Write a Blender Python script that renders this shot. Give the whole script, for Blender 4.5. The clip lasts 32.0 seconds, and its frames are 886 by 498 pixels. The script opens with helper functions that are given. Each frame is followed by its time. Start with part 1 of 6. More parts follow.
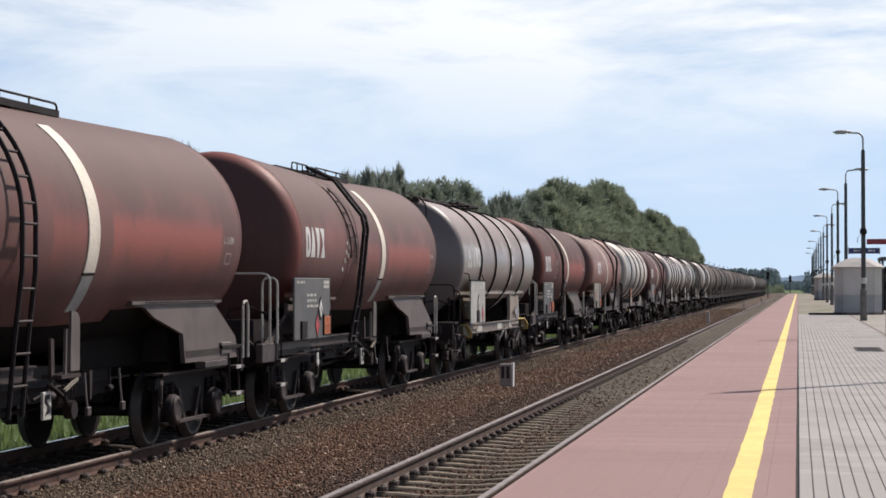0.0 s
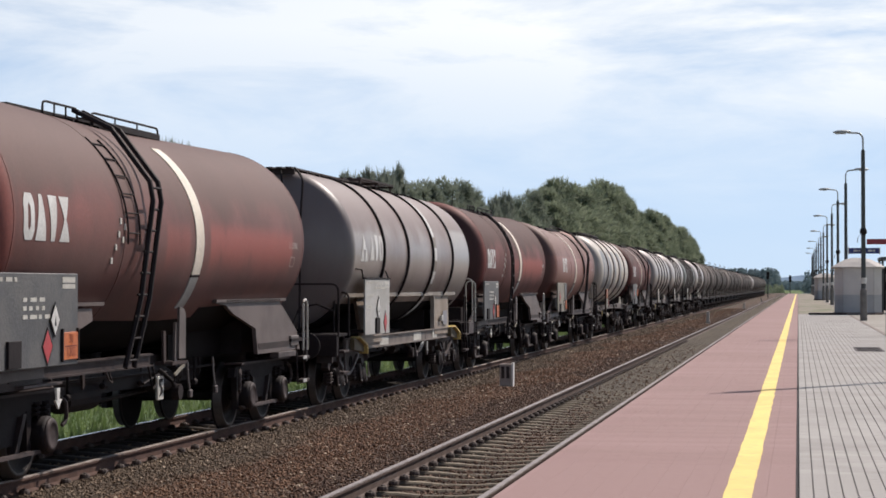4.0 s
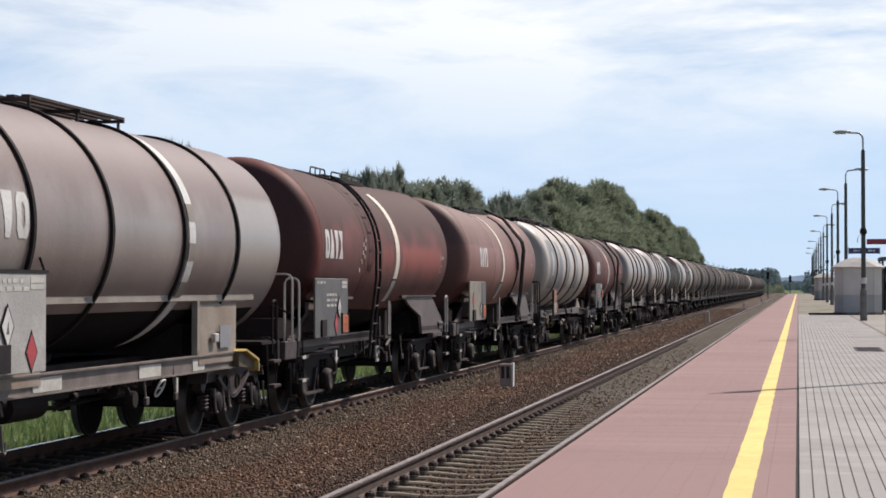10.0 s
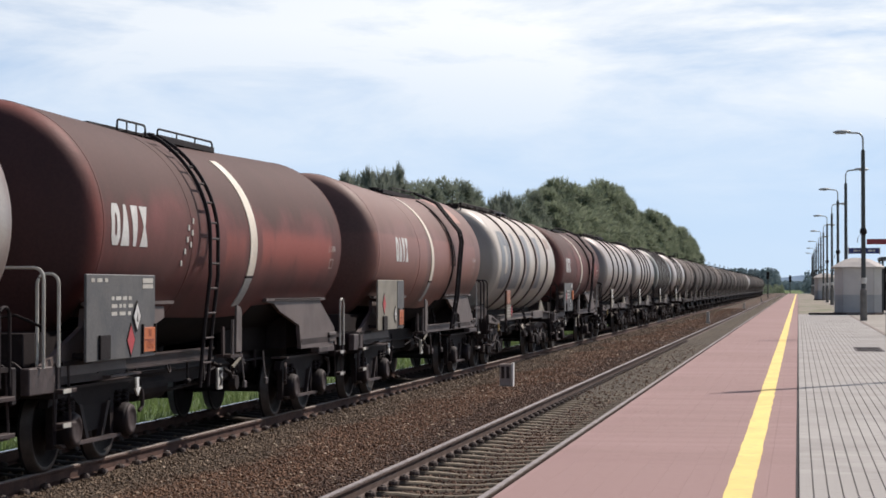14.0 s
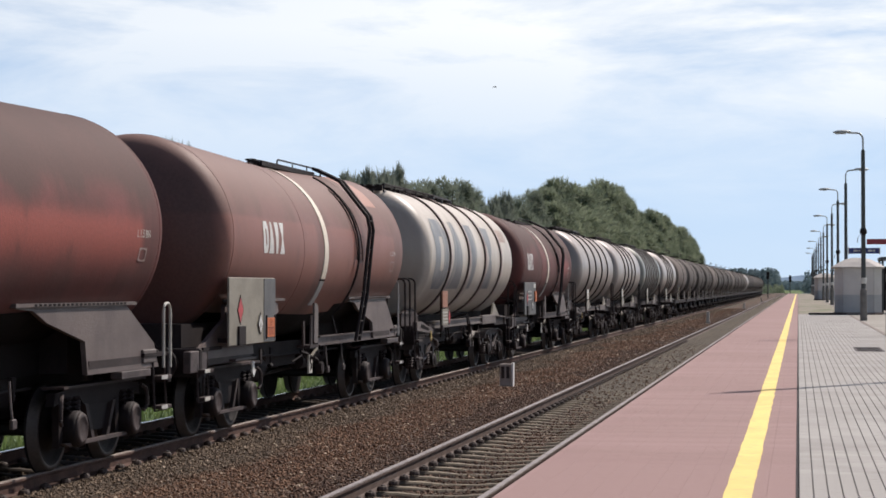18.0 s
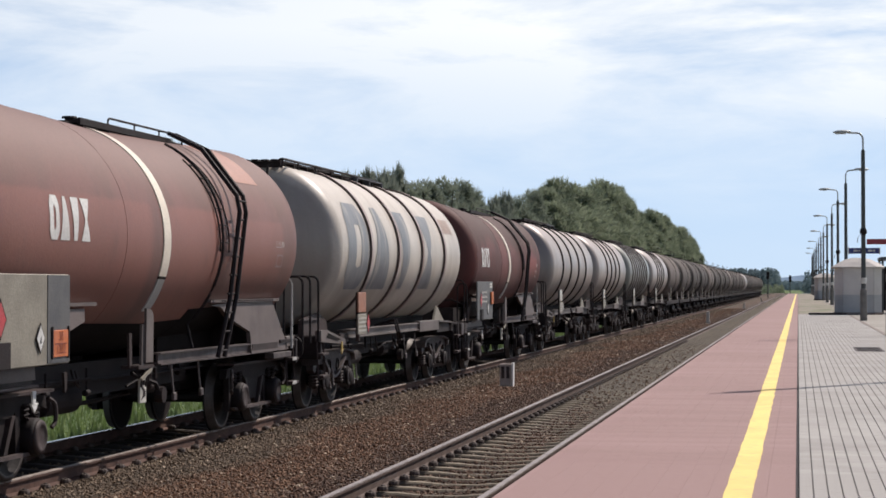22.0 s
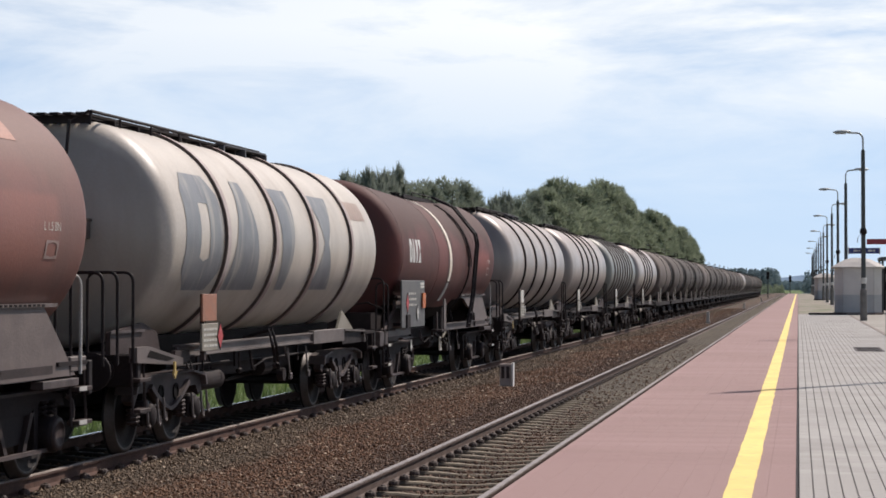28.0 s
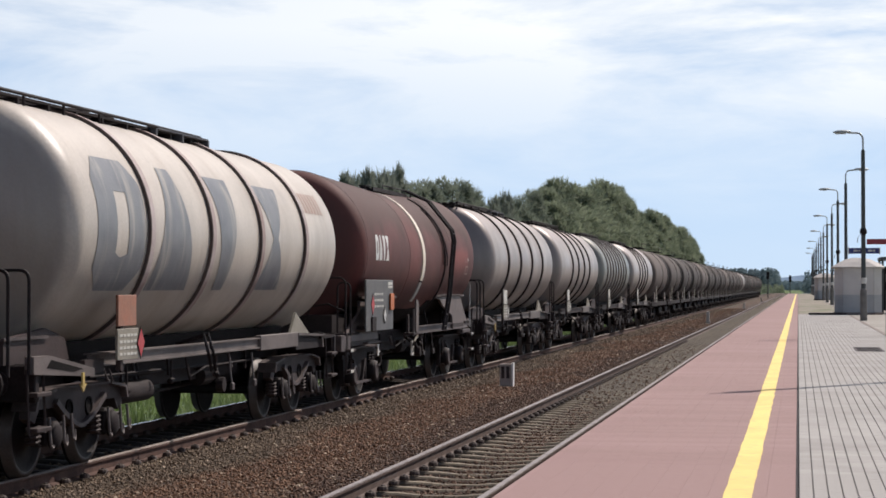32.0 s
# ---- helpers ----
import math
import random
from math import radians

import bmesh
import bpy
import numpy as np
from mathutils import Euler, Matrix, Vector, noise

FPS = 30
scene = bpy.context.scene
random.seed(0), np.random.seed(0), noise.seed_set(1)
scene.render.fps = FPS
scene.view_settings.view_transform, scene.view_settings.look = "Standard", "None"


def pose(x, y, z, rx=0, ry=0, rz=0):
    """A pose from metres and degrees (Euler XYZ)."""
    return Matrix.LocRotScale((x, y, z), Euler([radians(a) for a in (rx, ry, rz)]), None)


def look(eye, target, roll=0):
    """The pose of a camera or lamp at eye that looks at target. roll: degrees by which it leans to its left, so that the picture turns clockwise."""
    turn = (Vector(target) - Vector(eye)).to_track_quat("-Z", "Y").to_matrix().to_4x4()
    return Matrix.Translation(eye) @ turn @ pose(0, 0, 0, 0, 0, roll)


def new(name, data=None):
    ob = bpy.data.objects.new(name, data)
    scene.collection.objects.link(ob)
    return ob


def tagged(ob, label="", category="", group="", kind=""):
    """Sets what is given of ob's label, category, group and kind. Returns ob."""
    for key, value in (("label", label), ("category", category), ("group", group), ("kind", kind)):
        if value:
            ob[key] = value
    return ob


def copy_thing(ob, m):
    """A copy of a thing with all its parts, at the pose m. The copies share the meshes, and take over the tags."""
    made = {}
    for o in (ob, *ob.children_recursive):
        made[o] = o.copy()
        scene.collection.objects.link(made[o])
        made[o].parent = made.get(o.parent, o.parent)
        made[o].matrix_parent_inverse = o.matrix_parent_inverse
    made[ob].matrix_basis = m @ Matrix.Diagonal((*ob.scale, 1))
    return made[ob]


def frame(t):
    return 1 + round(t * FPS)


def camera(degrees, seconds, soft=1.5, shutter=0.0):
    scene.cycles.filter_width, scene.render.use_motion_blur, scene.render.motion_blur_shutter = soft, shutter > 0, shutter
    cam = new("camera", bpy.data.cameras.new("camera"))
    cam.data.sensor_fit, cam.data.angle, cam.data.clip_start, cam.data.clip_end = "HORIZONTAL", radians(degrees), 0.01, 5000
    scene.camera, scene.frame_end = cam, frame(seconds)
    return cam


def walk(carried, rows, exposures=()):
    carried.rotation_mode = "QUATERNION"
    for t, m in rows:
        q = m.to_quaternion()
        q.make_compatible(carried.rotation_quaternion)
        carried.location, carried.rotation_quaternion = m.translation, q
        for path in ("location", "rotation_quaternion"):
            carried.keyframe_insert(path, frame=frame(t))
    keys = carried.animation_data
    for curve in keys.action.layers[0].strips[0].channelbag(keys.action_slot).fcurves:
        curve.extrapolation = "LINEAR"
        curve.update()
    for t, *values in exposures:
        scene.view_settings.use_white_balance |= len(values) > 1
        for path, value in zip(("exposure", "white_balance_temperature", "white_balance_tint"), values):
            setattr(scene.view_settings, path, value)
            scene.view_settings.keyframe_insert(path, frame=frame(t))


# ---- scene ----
cam = camera(25.45, 32.0, soft=1.7)
# the camera stands on the platform, 2.04 m over the rails, and looks left of the track's line
EYE = (0.0, 0.0, 2.04)
CAM = pose(*EYE, 91.11, 0, 10.26)
walk(cam, [(0.0, CAM), (32.0, CAM)])

# ---- light ----
SUN_TO = Vector((0.56 * 0.656, 0.828 * 0.656, 0.755)).normalized()
sun = new("sun", bpy.data.lights.new("sun", "SUN"))
sun.data.energy, sun.data.angle, sun.data.color = 5.4, radians(0.9), (1.0, 0.905, 0.835)
sun.matrix_world = look(SUN_TO * 100, (0, 0, 0))
scene.view_settings.exposure = 0.0

world = bpy.data.worlds.new("sky")
scene.world = world
world.use_nodes = True
wn, wl = world.node_tree.nodes, world.node_tree.links
wn.clear()


def wnode(kind, **kw):
    n = wn.new(kind)
    for k, v in kw.items():
        n.inputs[k].default_value = v
    return n


sky = wn.new("ShaderNodeTexSky")
sky.sky_type, sky.sun_disc = "NISHITA", False
sky.sun_elevation, sky.sun_rotation = radians(49), radians(34.1)
sky.air_density, sky.dust_density, sky.ozone_density = 0.6, 0.0, 1.2
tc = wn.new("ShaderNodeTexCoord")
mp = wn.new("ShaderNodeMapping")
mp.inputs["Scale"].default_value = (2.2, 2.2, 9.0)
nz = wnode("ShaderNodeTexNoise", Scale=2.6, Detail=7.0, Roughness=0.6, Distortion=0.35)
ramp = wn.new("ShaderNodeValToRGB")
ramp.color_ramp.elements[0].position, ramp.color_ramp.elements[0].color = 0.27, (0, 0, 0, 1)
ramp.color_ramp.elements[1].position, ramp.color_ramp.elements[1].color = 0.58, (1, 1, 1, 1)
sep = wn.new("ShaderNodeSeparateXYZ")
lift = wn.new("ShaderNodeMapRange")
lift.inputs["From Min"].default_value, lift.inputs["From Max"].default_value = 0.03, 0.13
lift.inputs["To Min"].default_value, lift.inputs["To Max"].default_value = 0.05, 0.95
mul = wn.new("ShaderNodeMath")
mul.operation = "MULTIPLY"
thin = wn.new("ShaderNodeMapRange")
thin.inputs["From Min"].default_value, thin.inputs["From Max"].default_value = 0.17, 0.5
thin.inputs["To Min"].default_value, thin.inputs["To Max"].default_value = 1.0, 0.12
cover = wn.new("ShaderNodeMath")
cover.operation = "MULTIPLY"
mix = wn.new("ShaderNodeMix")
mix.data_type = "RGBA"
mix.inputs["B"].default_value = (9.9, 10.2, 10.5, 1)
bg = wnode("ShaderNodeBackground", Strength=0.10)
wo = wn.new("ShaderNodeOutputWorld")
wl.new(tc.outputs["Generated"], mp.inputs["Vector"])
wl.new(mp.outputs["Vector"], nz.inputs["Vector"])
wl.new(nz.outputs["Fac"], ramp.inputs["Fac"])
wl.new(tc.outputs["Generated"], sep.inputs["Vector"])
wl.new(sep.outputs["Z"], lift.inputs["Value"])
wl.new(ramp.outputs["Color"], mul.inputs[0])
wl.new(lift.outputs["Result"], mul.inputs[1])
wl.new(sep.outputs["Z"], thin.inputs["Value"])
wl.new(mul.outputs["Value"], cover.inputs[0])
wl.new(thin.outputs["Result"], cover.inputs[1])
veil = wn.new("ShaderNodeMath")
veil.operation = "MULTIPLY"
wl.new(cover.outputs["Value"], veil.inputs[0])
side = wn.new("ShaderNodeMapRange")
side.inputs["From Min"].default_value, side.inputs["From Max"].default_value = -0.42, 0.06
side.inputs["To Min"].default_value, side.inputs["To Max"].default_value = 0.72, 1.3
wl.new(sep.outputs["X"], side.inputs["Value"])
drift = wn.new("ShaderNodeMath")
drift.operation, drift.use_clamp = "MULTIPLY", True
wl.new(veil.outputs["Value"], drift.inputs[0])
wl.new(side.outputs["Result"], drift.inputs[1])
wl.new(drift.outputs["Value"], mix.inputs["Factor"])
# the air near the horizon is a clear pale blue
air = wn.new("ShaderNodeMix")
air.data_type = "RGBA"
air.inputs["B"].default_value = (5.65, 7.3, 9.8, 1)
low = wn.new("ShaderNodeMapRange")
low.interpolation_type = "SMOOTHSTEP"
low.inputs["From Min"].default_value, low.inputs["From Max"].default_value = 0.02, 0.24
low.inputs["To Min"].default_value, low.inputs["To Max"].default_value = 0.85, 0.0
wl.new(sep.outputs["Z"], low.inputs["Value"])
# and brightest on the sun's side of the sky
ahead = wn.new("ShaderNodeMapRange")
ahead.interpolation_type = "SMOOTHSTEP"
ahead.inputs["From Min"].default_value, ahead.inputs["From Max"].default_value = -0.2, 0.9
ahead.inputs["To Min"].default_value, ahead.inputs["To Max"].default_value = 0.5, 1.0
sided = wn.new("ShaderNodeMath")
sided.operation = "MULTIPLY"
wl.new(sep.outputs["Y"], ahead.inputs["Value"])
wl.new(low.outputs["Result"], sided.inputs[0])
wl.new(ahead.outputs["Result"], sided.inputs[1])
wl.new(sided.outputs["Value"], air.inputs["Factor"])
wl.new(sky.outputs["Color"], air.inputs["A"])
wl.new(air.outputs["Result"], mix.inputs["A"])
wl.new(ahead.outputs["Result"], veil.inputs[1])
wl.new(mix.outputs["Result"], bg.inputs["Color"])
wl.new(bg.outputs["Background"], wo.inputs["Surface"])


# ---- materials ----
def rgba(c):
    return (c[0], c[1], c[2], 1.0)


class Mat:
    """A node material under construction."""

    def __init__(self, name, rough=0.7, metal=0.0):
        self.m = bpy.data.materials.new(name)
        self.m.use_nodes = True
        self.n, self.l = self.m.node_tree.nodes, self.m.node_tree.links
        self.b = self.n["Principled BSDF"]
        self.b.inputs["Roughness"].default_value, self.b.inputs["Metallic"].default_value = rough, metal
        self.co = self.n.new("ShaderNodeTexCoord").outputs["Object"]

    def noise(self, scale, stretch=(1, 1, 1), detail=4.0, lo=0.35, hi=0.65, rough=0.55):
        mp = self.n.new("ShaderNodeMapping")
        mp.inputs["Scale"].default_value = stretch
        t = self.n.new("ShaderNodeTexNoise")
        t.inputs["Scale"].default_value, t.inputs["Detail"].default_value = scale, detail
        t.inputs["Roughness"].default_value = rough
        self.l.new(self.co, mp.inputs["Vector"])
        self.l.new(mp.outputs["Vector"], t.inputs["Vector"])
        return self.range(t.outputs["Fac"], lo, hi)

    def range(self, value, lo, hi, a=0.0, b=1.0, smooth=True):
        r = self.n.new("ShaderNodeMapRange")
        if smooth:
            r.interpolation_type = "SMOOTHSTEP"
        for k, v in (("From Min", lo), ("From Max", hi), ("To Min", a), ("To Max", b)):
            r.inputs[k].default_value = v
        self.l.new(value, r.inputs["Value"])
        return r.outputs["Result"]

    def math(self, op, a, b):
        m = self.n.new("ShaderNodeMath")
        m.operation = op
        for i, v in enumerate((a, b)):
            if isinstance(v, (int, float)):
                m.inputs[i].default_value = v
            else:
                self.l.new(v, m.inputs[i])
        return m.outputs["Value"]

    def axis(self, name):
        s = self.n.new("ShaderNodeSeparateXYZ")
        self.l.new(self.co, s.inputs["Vector"])
        return s.outputs[name]

    def mix(self, a, b, fac):
        m = self.n.new("ShaderNodeMix")
        m.data_type = "RGBA"
        for k, v in (("A", a), ("B", b)):
            if isinstance(v, tuple):
                m.inputs[k].default_value = rgba(v)
            else:
                self.l.new(v, m.inputs[k])
        if isinstance(fac, (int, float)):
            m.inputs["Factor"].default_value = fac
        else:
            self.l.new(fac, m.inputs["Factor"])
        return m.outputs["Result"]

    def random(self):
        return self.n.new("ShaderNodeObjectInfo").outputs["Random"]

    def island(self):
        return self.n.new("ShaderNodeNewGeometry").outputs["Random Per Island"]

    def leaf(self, color):
        """Thin foliage that lets part of the light through."""
        m = self.done(color)
        t = self.n.new("ShaderNodeBsdfTranslucent")
        x = self.n.new("ShaderNodeMixShader")
        x.inputs["Fac"].default_value = 0.42
        self.l.new(color, t.inputs["Color"])
        self.l.new(self.b.outputs["BSDF"], x.inputs[1])
        self.l.new(t.outputs["BSDF"], x.inputs[2])
        self.l.new(x.outputs["Shader"], self.n["Material Output"].inputs["Surface"])
        return m

    def done(self, color, bump=None, strength=0.3, dist=0.01, rough=None):
        if isinstance(color, tuple):
            self.b.inputs["Base Color"].default_value = rgba(color)
        else:
            self.l.new(color, self.b.inputs["Base Color"])
        if bump is not None:
            n = self.n.new("ShaderNodeBump")
            n.inputs["Strength"].default_value, n.inputs["Distance"].default_value = strength, dist
            self.l.new(bump, n.inputs["Height"])
            self.l.new(n.outputs["Normal"], self.b.inputs["Normal"])
        if rough is not None:
            self.l.new(rough, self.b.inputs["Roughness"])
        return self.m


def plain(name, a, b, scale=3.0, rough=0.6, metal=0.0, fine=40.0, bump=0.2, spec=0.5):
    """Two tones at two scales with a fine relief."""
    m = Mat(name, rough, metal)
    m.b.inputs["Specular IOR Level"].default_value = spec
    f = m.noise(fine, detail=3)
    c = m.mix(a, b, m.noise(scale))
    c = m.mix(c, tuple(0.55 * v for v in a), m.math("MULTIPLY", f, 0.45))
    return m.done(c, f, bump, 0.006)


def tank_paint(name, paint, dust, stain, top=(3.0, 3.9), patches=(), rough=0.42, dusty=0.8, metal=0.0, bright=None, spec=0.4, vary=0.0, soft=0.25, heads=0.0, head_dark=0.0, head_tone=(0.034, 0.018, 0.019), head_at=(5.70, 5.90)):
    """Old tank paint: dust that settled on the crown, streaks that ran down, brighter panels."""
    m = Mat(name, rough, metal)
    m.b.inputs["Specular IOR Level"].default_value = spec
    z, y = m.axis("Z"), m.axis("Y")
    big, fine = m.noise(0.7, (1, 1, 0.6)), m.noise(26, detail=5)
    streak = m.noise(1.7, (1.2, 1.5, 0.10), detail=4, lo=0.45, hi=0.75)
    base = m.mix(paint, tuple(0.72 * v for v in paint), big)
    base = m.mix(base, stain, m.math("MULTIPLY", streak, 0.42))
    zz = m.math("ADD", z, m.math("MULTIPLY", m.math("SUBTRACT", big, 0.5), 0.35))
    d = m.range(zz, top[0], top[1])
    d = m.math("MULTIPLY", d, dusty)
    d = m.math("MAXIMUM", d, m.math("MULTIPLY", m.noise(1.6, (1, 0.5, 0.7), detail=6), 0.5 * dusty))
    if heads:
        ends = m.range(m.math("ABSOLUTE", y, 0), 5.55, 5.95)
        d = m.math("MULTIPLY", d, m.math("SUBTRACT", 1.0, m.math("MULTIPLY", ends, heads)))
    for y0, y1, z0, z1, patch_mix in patches:
        inside = m.math("MULTIPLY", m.range(y, y0, y0 + 0.12), m.range(y, y1, y1 - 0.25))
        inside = m.math("MULTIPLY", inside, m.math("MULTIPLY", m.range(z, z0, z0 + 0.5), m.range(z, z1 + 0.03, z1 - soft)))
        inside = m.math("MULTIPLY", inside, m.range(m.noise(2.2, (0.6, 1, 0.5), detail=6, lo=0.2, hi=0.5), 0, 1, 0.45, 1.0))
        d = m.math("MULTIPLY", d, m.math("SUBTRACT", 1.0, m.math("MULTIPLY", inside, patch_mix)))
        if bright:
            base = m.mix(base, bright, m.math("MULTIPLY", inside, patch_mix))
    col = m.mix(base, dust, d)
    # dirt and shade of the leading heads, both put into one darker tone
    if head_dark:
        head_mask = m.math("MULTIPLY", m.range(m.math("SUBTRACT", m.math("MULTIPLY", big, 0.08), y), *head_at), head_dark)
        col = m.mix(col, head_tone, m.math("MULTIPLY", head_mask, m.range(fine, 0, 1, 1.0, 0.9)))
    if vary:
        col = m.mix(col, tuple(vary * v for v in paint), m.range(m.random(), 0.35, 1.0, 0.0, 0.75))
    col = m.mix(col, tuple(0.5 * v for v in dust), m.math("MULTIPLY", fine, 0.16))
    r = m.range(d, 0, 1, rough, min(0.85, rough + 0.22), smooth=False)
    return m.done(col, m.math("ADD", fine, m.math("MULTIPLY", big, 2.0)), 0.12, 0.006, rough=r)


RED = tank_paint("tank_red", (0.176, 0.058, 0.052), (0.088, 0.060, 0.054), (0.062, 0.026, 0.024), (2.75, 3.2), ((0.9, 5.3, 2.1, 2.95, 0.9), (-0.9, 0.25, 2.1, 2.9, 0.6), (-5.9, -5.45, 1.5, 4.6, 0.5)), bright=(0.315, 0.085, 0.066), heads=0.7, rough=0.55, spec=0.2, head_dark=0.85)
RED_DUSTY = tank_paint("tank_red_dusty", (0.185, 0.078, 0.068), (0.132, 0.090, 0.080), (0.085, 0.042, 0.038), (2.75, 3.25), ((0.9, 5.3, 2.1, 2.95, 0.9), (-0.9, 0.25, 2.1, 2.9, 0.6), (-5.9, -5.45, 1.5, 4.6, 0.7), (-5.5, -2.5, 2.3, 3.1, 0.25)), bright=(0.330, 0.092, 0.072), heads=0.7, rough=0.5, spec=0.25, head_dark=0.6)
RED_WARM = tank_paint("tank_red_faded", (0.213, 0.097, 0.080), (0.188, 0.115, 0.097), (0.120, 0.068, 0.058), (2.8, 3.4), ((-6.1, -0.6, 1.4, 3.05, 0.6), (-0.1, 2.2, 1.2, 3.05, 0.65), (2.9, 5.4, 1.9, 3.0, 0.6)), dusty=0.75, bright=(0.29, 0.118, 0.090), heads=0.3, rough=0.46, spec=0.35, soft=0.06, head_dark=0.72)
RED_DARK = tank_paint("tank_red_dark", (0.132, 0.042, 0.038), (0.084, 0.056, 0.051), (0.07, 0.032, 0.030), (2.75, 3.3), ((3.0, 5.4, 2.2, 3.0, 0.8), (-1.6, -0.4, 2.0, 3.9, 0.3), (-5.9, -5.45, 1.5, 4.6, 0.3)), bright=(0.25, 0.07, 0.058), heads=0.6, rough=0.55, spec=0.2, head_dark=0.6)
BEIGE = tank_paint("tank_grey_beige", (0.29, 0.232, 0.210), (0.208, 0.152, 0.136), (0.155, 0.115, 0.102), (2.75, 3.25), ((3.65, 6.2, 1.5, 3.35, 0.85), (-5.9, -3.5, 1.6, 3.05, 0.6), (-1.0, 1.4, 1.6, 2.9, 0.4)), rough=0.30, spec=0.6, soft=0.12, bright=(0.36, 0.325, 0.295), head_dark=0.65, head_tone=(0.098, 0.092, 0.098))
CREAM = tank_paint("tank_cream", (0.585, 0.522, 0.450), (0.47, 0.417, 0.365), (0.26, 0.19, 0.13), (2.9, 4.0), (), rough=0.36, dusty=0.6, spec=0.6, head_dark=0.7, head_tone=(0.205, 0.186, 0.168), head_at=(5.78, 5.86))
SILVER = tank_paint("tank_silver", (0.41, 0.36, 0.33), (0.265, 0.215, 0.195), (0.16, 0.128, 0.113), (3.0, 3.9), (), rough=0.34, dusty=0.65, metal=0.15, spec=0.6, head_dark=0.5, head_tone=(0.13, 0.118, 0.115))
GREYGREEN = tank_paint("tank_grey_green", (0.25, 0.26, 0.24), (0.17, 0.16, 0.145), (0.10, 0.10, 0.09), (2.9, 3.9), (), rough=0.34, metal=0.2)
# far heads carry their shade in the colour, so the tanks stand apart
BROWN = tank_paint("tank_brown", (0.066, 0.053, 0.047), (0.052, 0.040, 0.035), (0.036, 0.03, 0.027), (2.6, 3.6), (), rough=0.6, spec=0.2, vary=2.2, head_dark=0.75, head_tone=(0.016, 0.013, 0.0125), head_at=(4.92, 5.1))

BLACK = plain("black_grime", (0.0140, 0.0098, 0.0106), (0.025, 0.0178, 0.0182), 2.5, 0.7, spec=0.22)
# near-black that puts the shade under tanks and in hollows into colour
SHADE_BLACK = plain("shade_black", (0.0065, 0.0048, 0.0048), (0.011, 0.008, 0.008), 2.5, 0.8, spec=0.1)
GRIME = plain("brown_grime", (0.0145, 0.0100, 0.0106), (0.026, 0.0180, 0.0180), 2.5, 0.74, spec=0.2)
SILL = plain("sill_grey", (0.150, 0.122, 0.112), (0.090, 0.071, 0.065), 1.8, 0.6)
WORN = plain("worn_steel", (0.096, 0.073, 0.070), (0.049, 0.036, 0.034), 5.0, 0.55, spec=0.4)
FRAME = plain("frame_grey", (0.057, 0.039, 0.037), (0.027, 0.0185, 0.0175), 1.8, 0.65, spec=0.3)
SADDLE = plain("saddle_brown", (0.128, 0.097, 0.088), (0.080, 0.058, 0.053), 1.6, 0.6)
HOOP_BROWN = plain("hoop_brown", (0.105, 0.070, 0.060), (0.06, 0.042, 0.037), 3, 0.55)
FADED = plain("faded_stencil", (0.36, 0.27, 0.245), (0.27, 0.19, 0.17), 5, 0.6)
FRAME_LIGHT = plain("frame_light", (0.21, 0.172, 0.15), (0.105, 0.083, 0.072), 1.8, 0.6)
PALE = plain("pale_paint", (0.62, 0.60, 0.54), (0.44, 0.41, 0.36), 2.0, 0.55)
BAND = plain("band_white", (0.84, 0.76, 0.64), (0.70, 0.61, 0.50), 1.4, 0.5)
WHITE = plain("white_paint", (0.74, 0.73, 0.70), (0.60, 0.58, 0.55), 2.0, 0.5)
SL = Mat("slate_paint", 0.45)
SLATE = SL.done(SL.mix(SL.mix((0.135, 0.142, 0.158), (0.19, 0.195, 0.205), SL.noise(1.8)), (0.44, 0.40, 0.34), SL.math("MULTIPLY", SL.noise(2.6, (1, 1.8, 0.16), detail=6, lo=0.5, hi=0.74), 0.7)), SL.noise(40), 0.1, 0.005)
PLATE_DARK = plain("plate_dark", (0.085, 0.085, 0.088), (0.13, 0.125, 0.12), 2.2, 0.55)
PLATE_LIGHT = plain("plate_light", (0.285, 0.257, 0.205), (0.205, 0.182, 0.145), 1.8, 0.55)
ORANGE_FADED = plain("orange_faded", (0.36, 0.15, 0.09), (0.30, 0.15, 0.10), 6, 0.6)
ORANGE = plain("orange_plate", (0.62, 0.17, 0.045), (0.50, 0.14, 0.05), 6, 0.5)
SIGNAL_RED = plain("red_label", (0.52, 0.05, 0.06), (0.42, 0.06, 0.06), 6, 0.5)
YELLOW = plain("yellow_steel", (0.55, 0.40, 0.12), (0.40, 0.29, 0.11), 6, 0.55)
# paler steel that carries the wheel rims' highlight in its colour
RIM = plain("rim_highlight", (0.085, 0.07, 0.062), (0.05, 0.04, 0.036), 4, 0.55, 0.3)
YELLOW_DULL = plain("yellow_dull", (0.115, 0.085, 0.040), (0.075, 0.055, 0.030), 6, 0.6)
TYRE = plain("wheel_steel", (0.010, 0.007, 0.007), (0.019, 0.0135, 0.0125), 4, 0.7, 0.1, spec=0.25)


# ---- mesh helpers ----
def part(name, bm, material, parent=None, label="", smooth=False, at=None):
    me = bpy.data.meshes.new(name)
    if smooth:
        for f in bm.faces:
            f.smooth = True
    bm.to_mesh(me)
    bm.free()
    me.materials.append(material)
    ob = new(name, me)
    if parent is not None:
        ob.parent = parent
    if at is not None:
        ob.location = at
    if label:
        ob["label"] = label
    return ob


def shared(name, me, parent, at, turn=0.0):
    ob = new(name, me)
    ob.parent = parent
    ob.location = at
    if turn:
        ob.rotation_euler = (0, 0, turn)
    return ob


def empty(name, at=(0, 0, 0)):
    ob = new(name)
    ob.empty_display_size = 0.2
    ob.location = at
    return ob


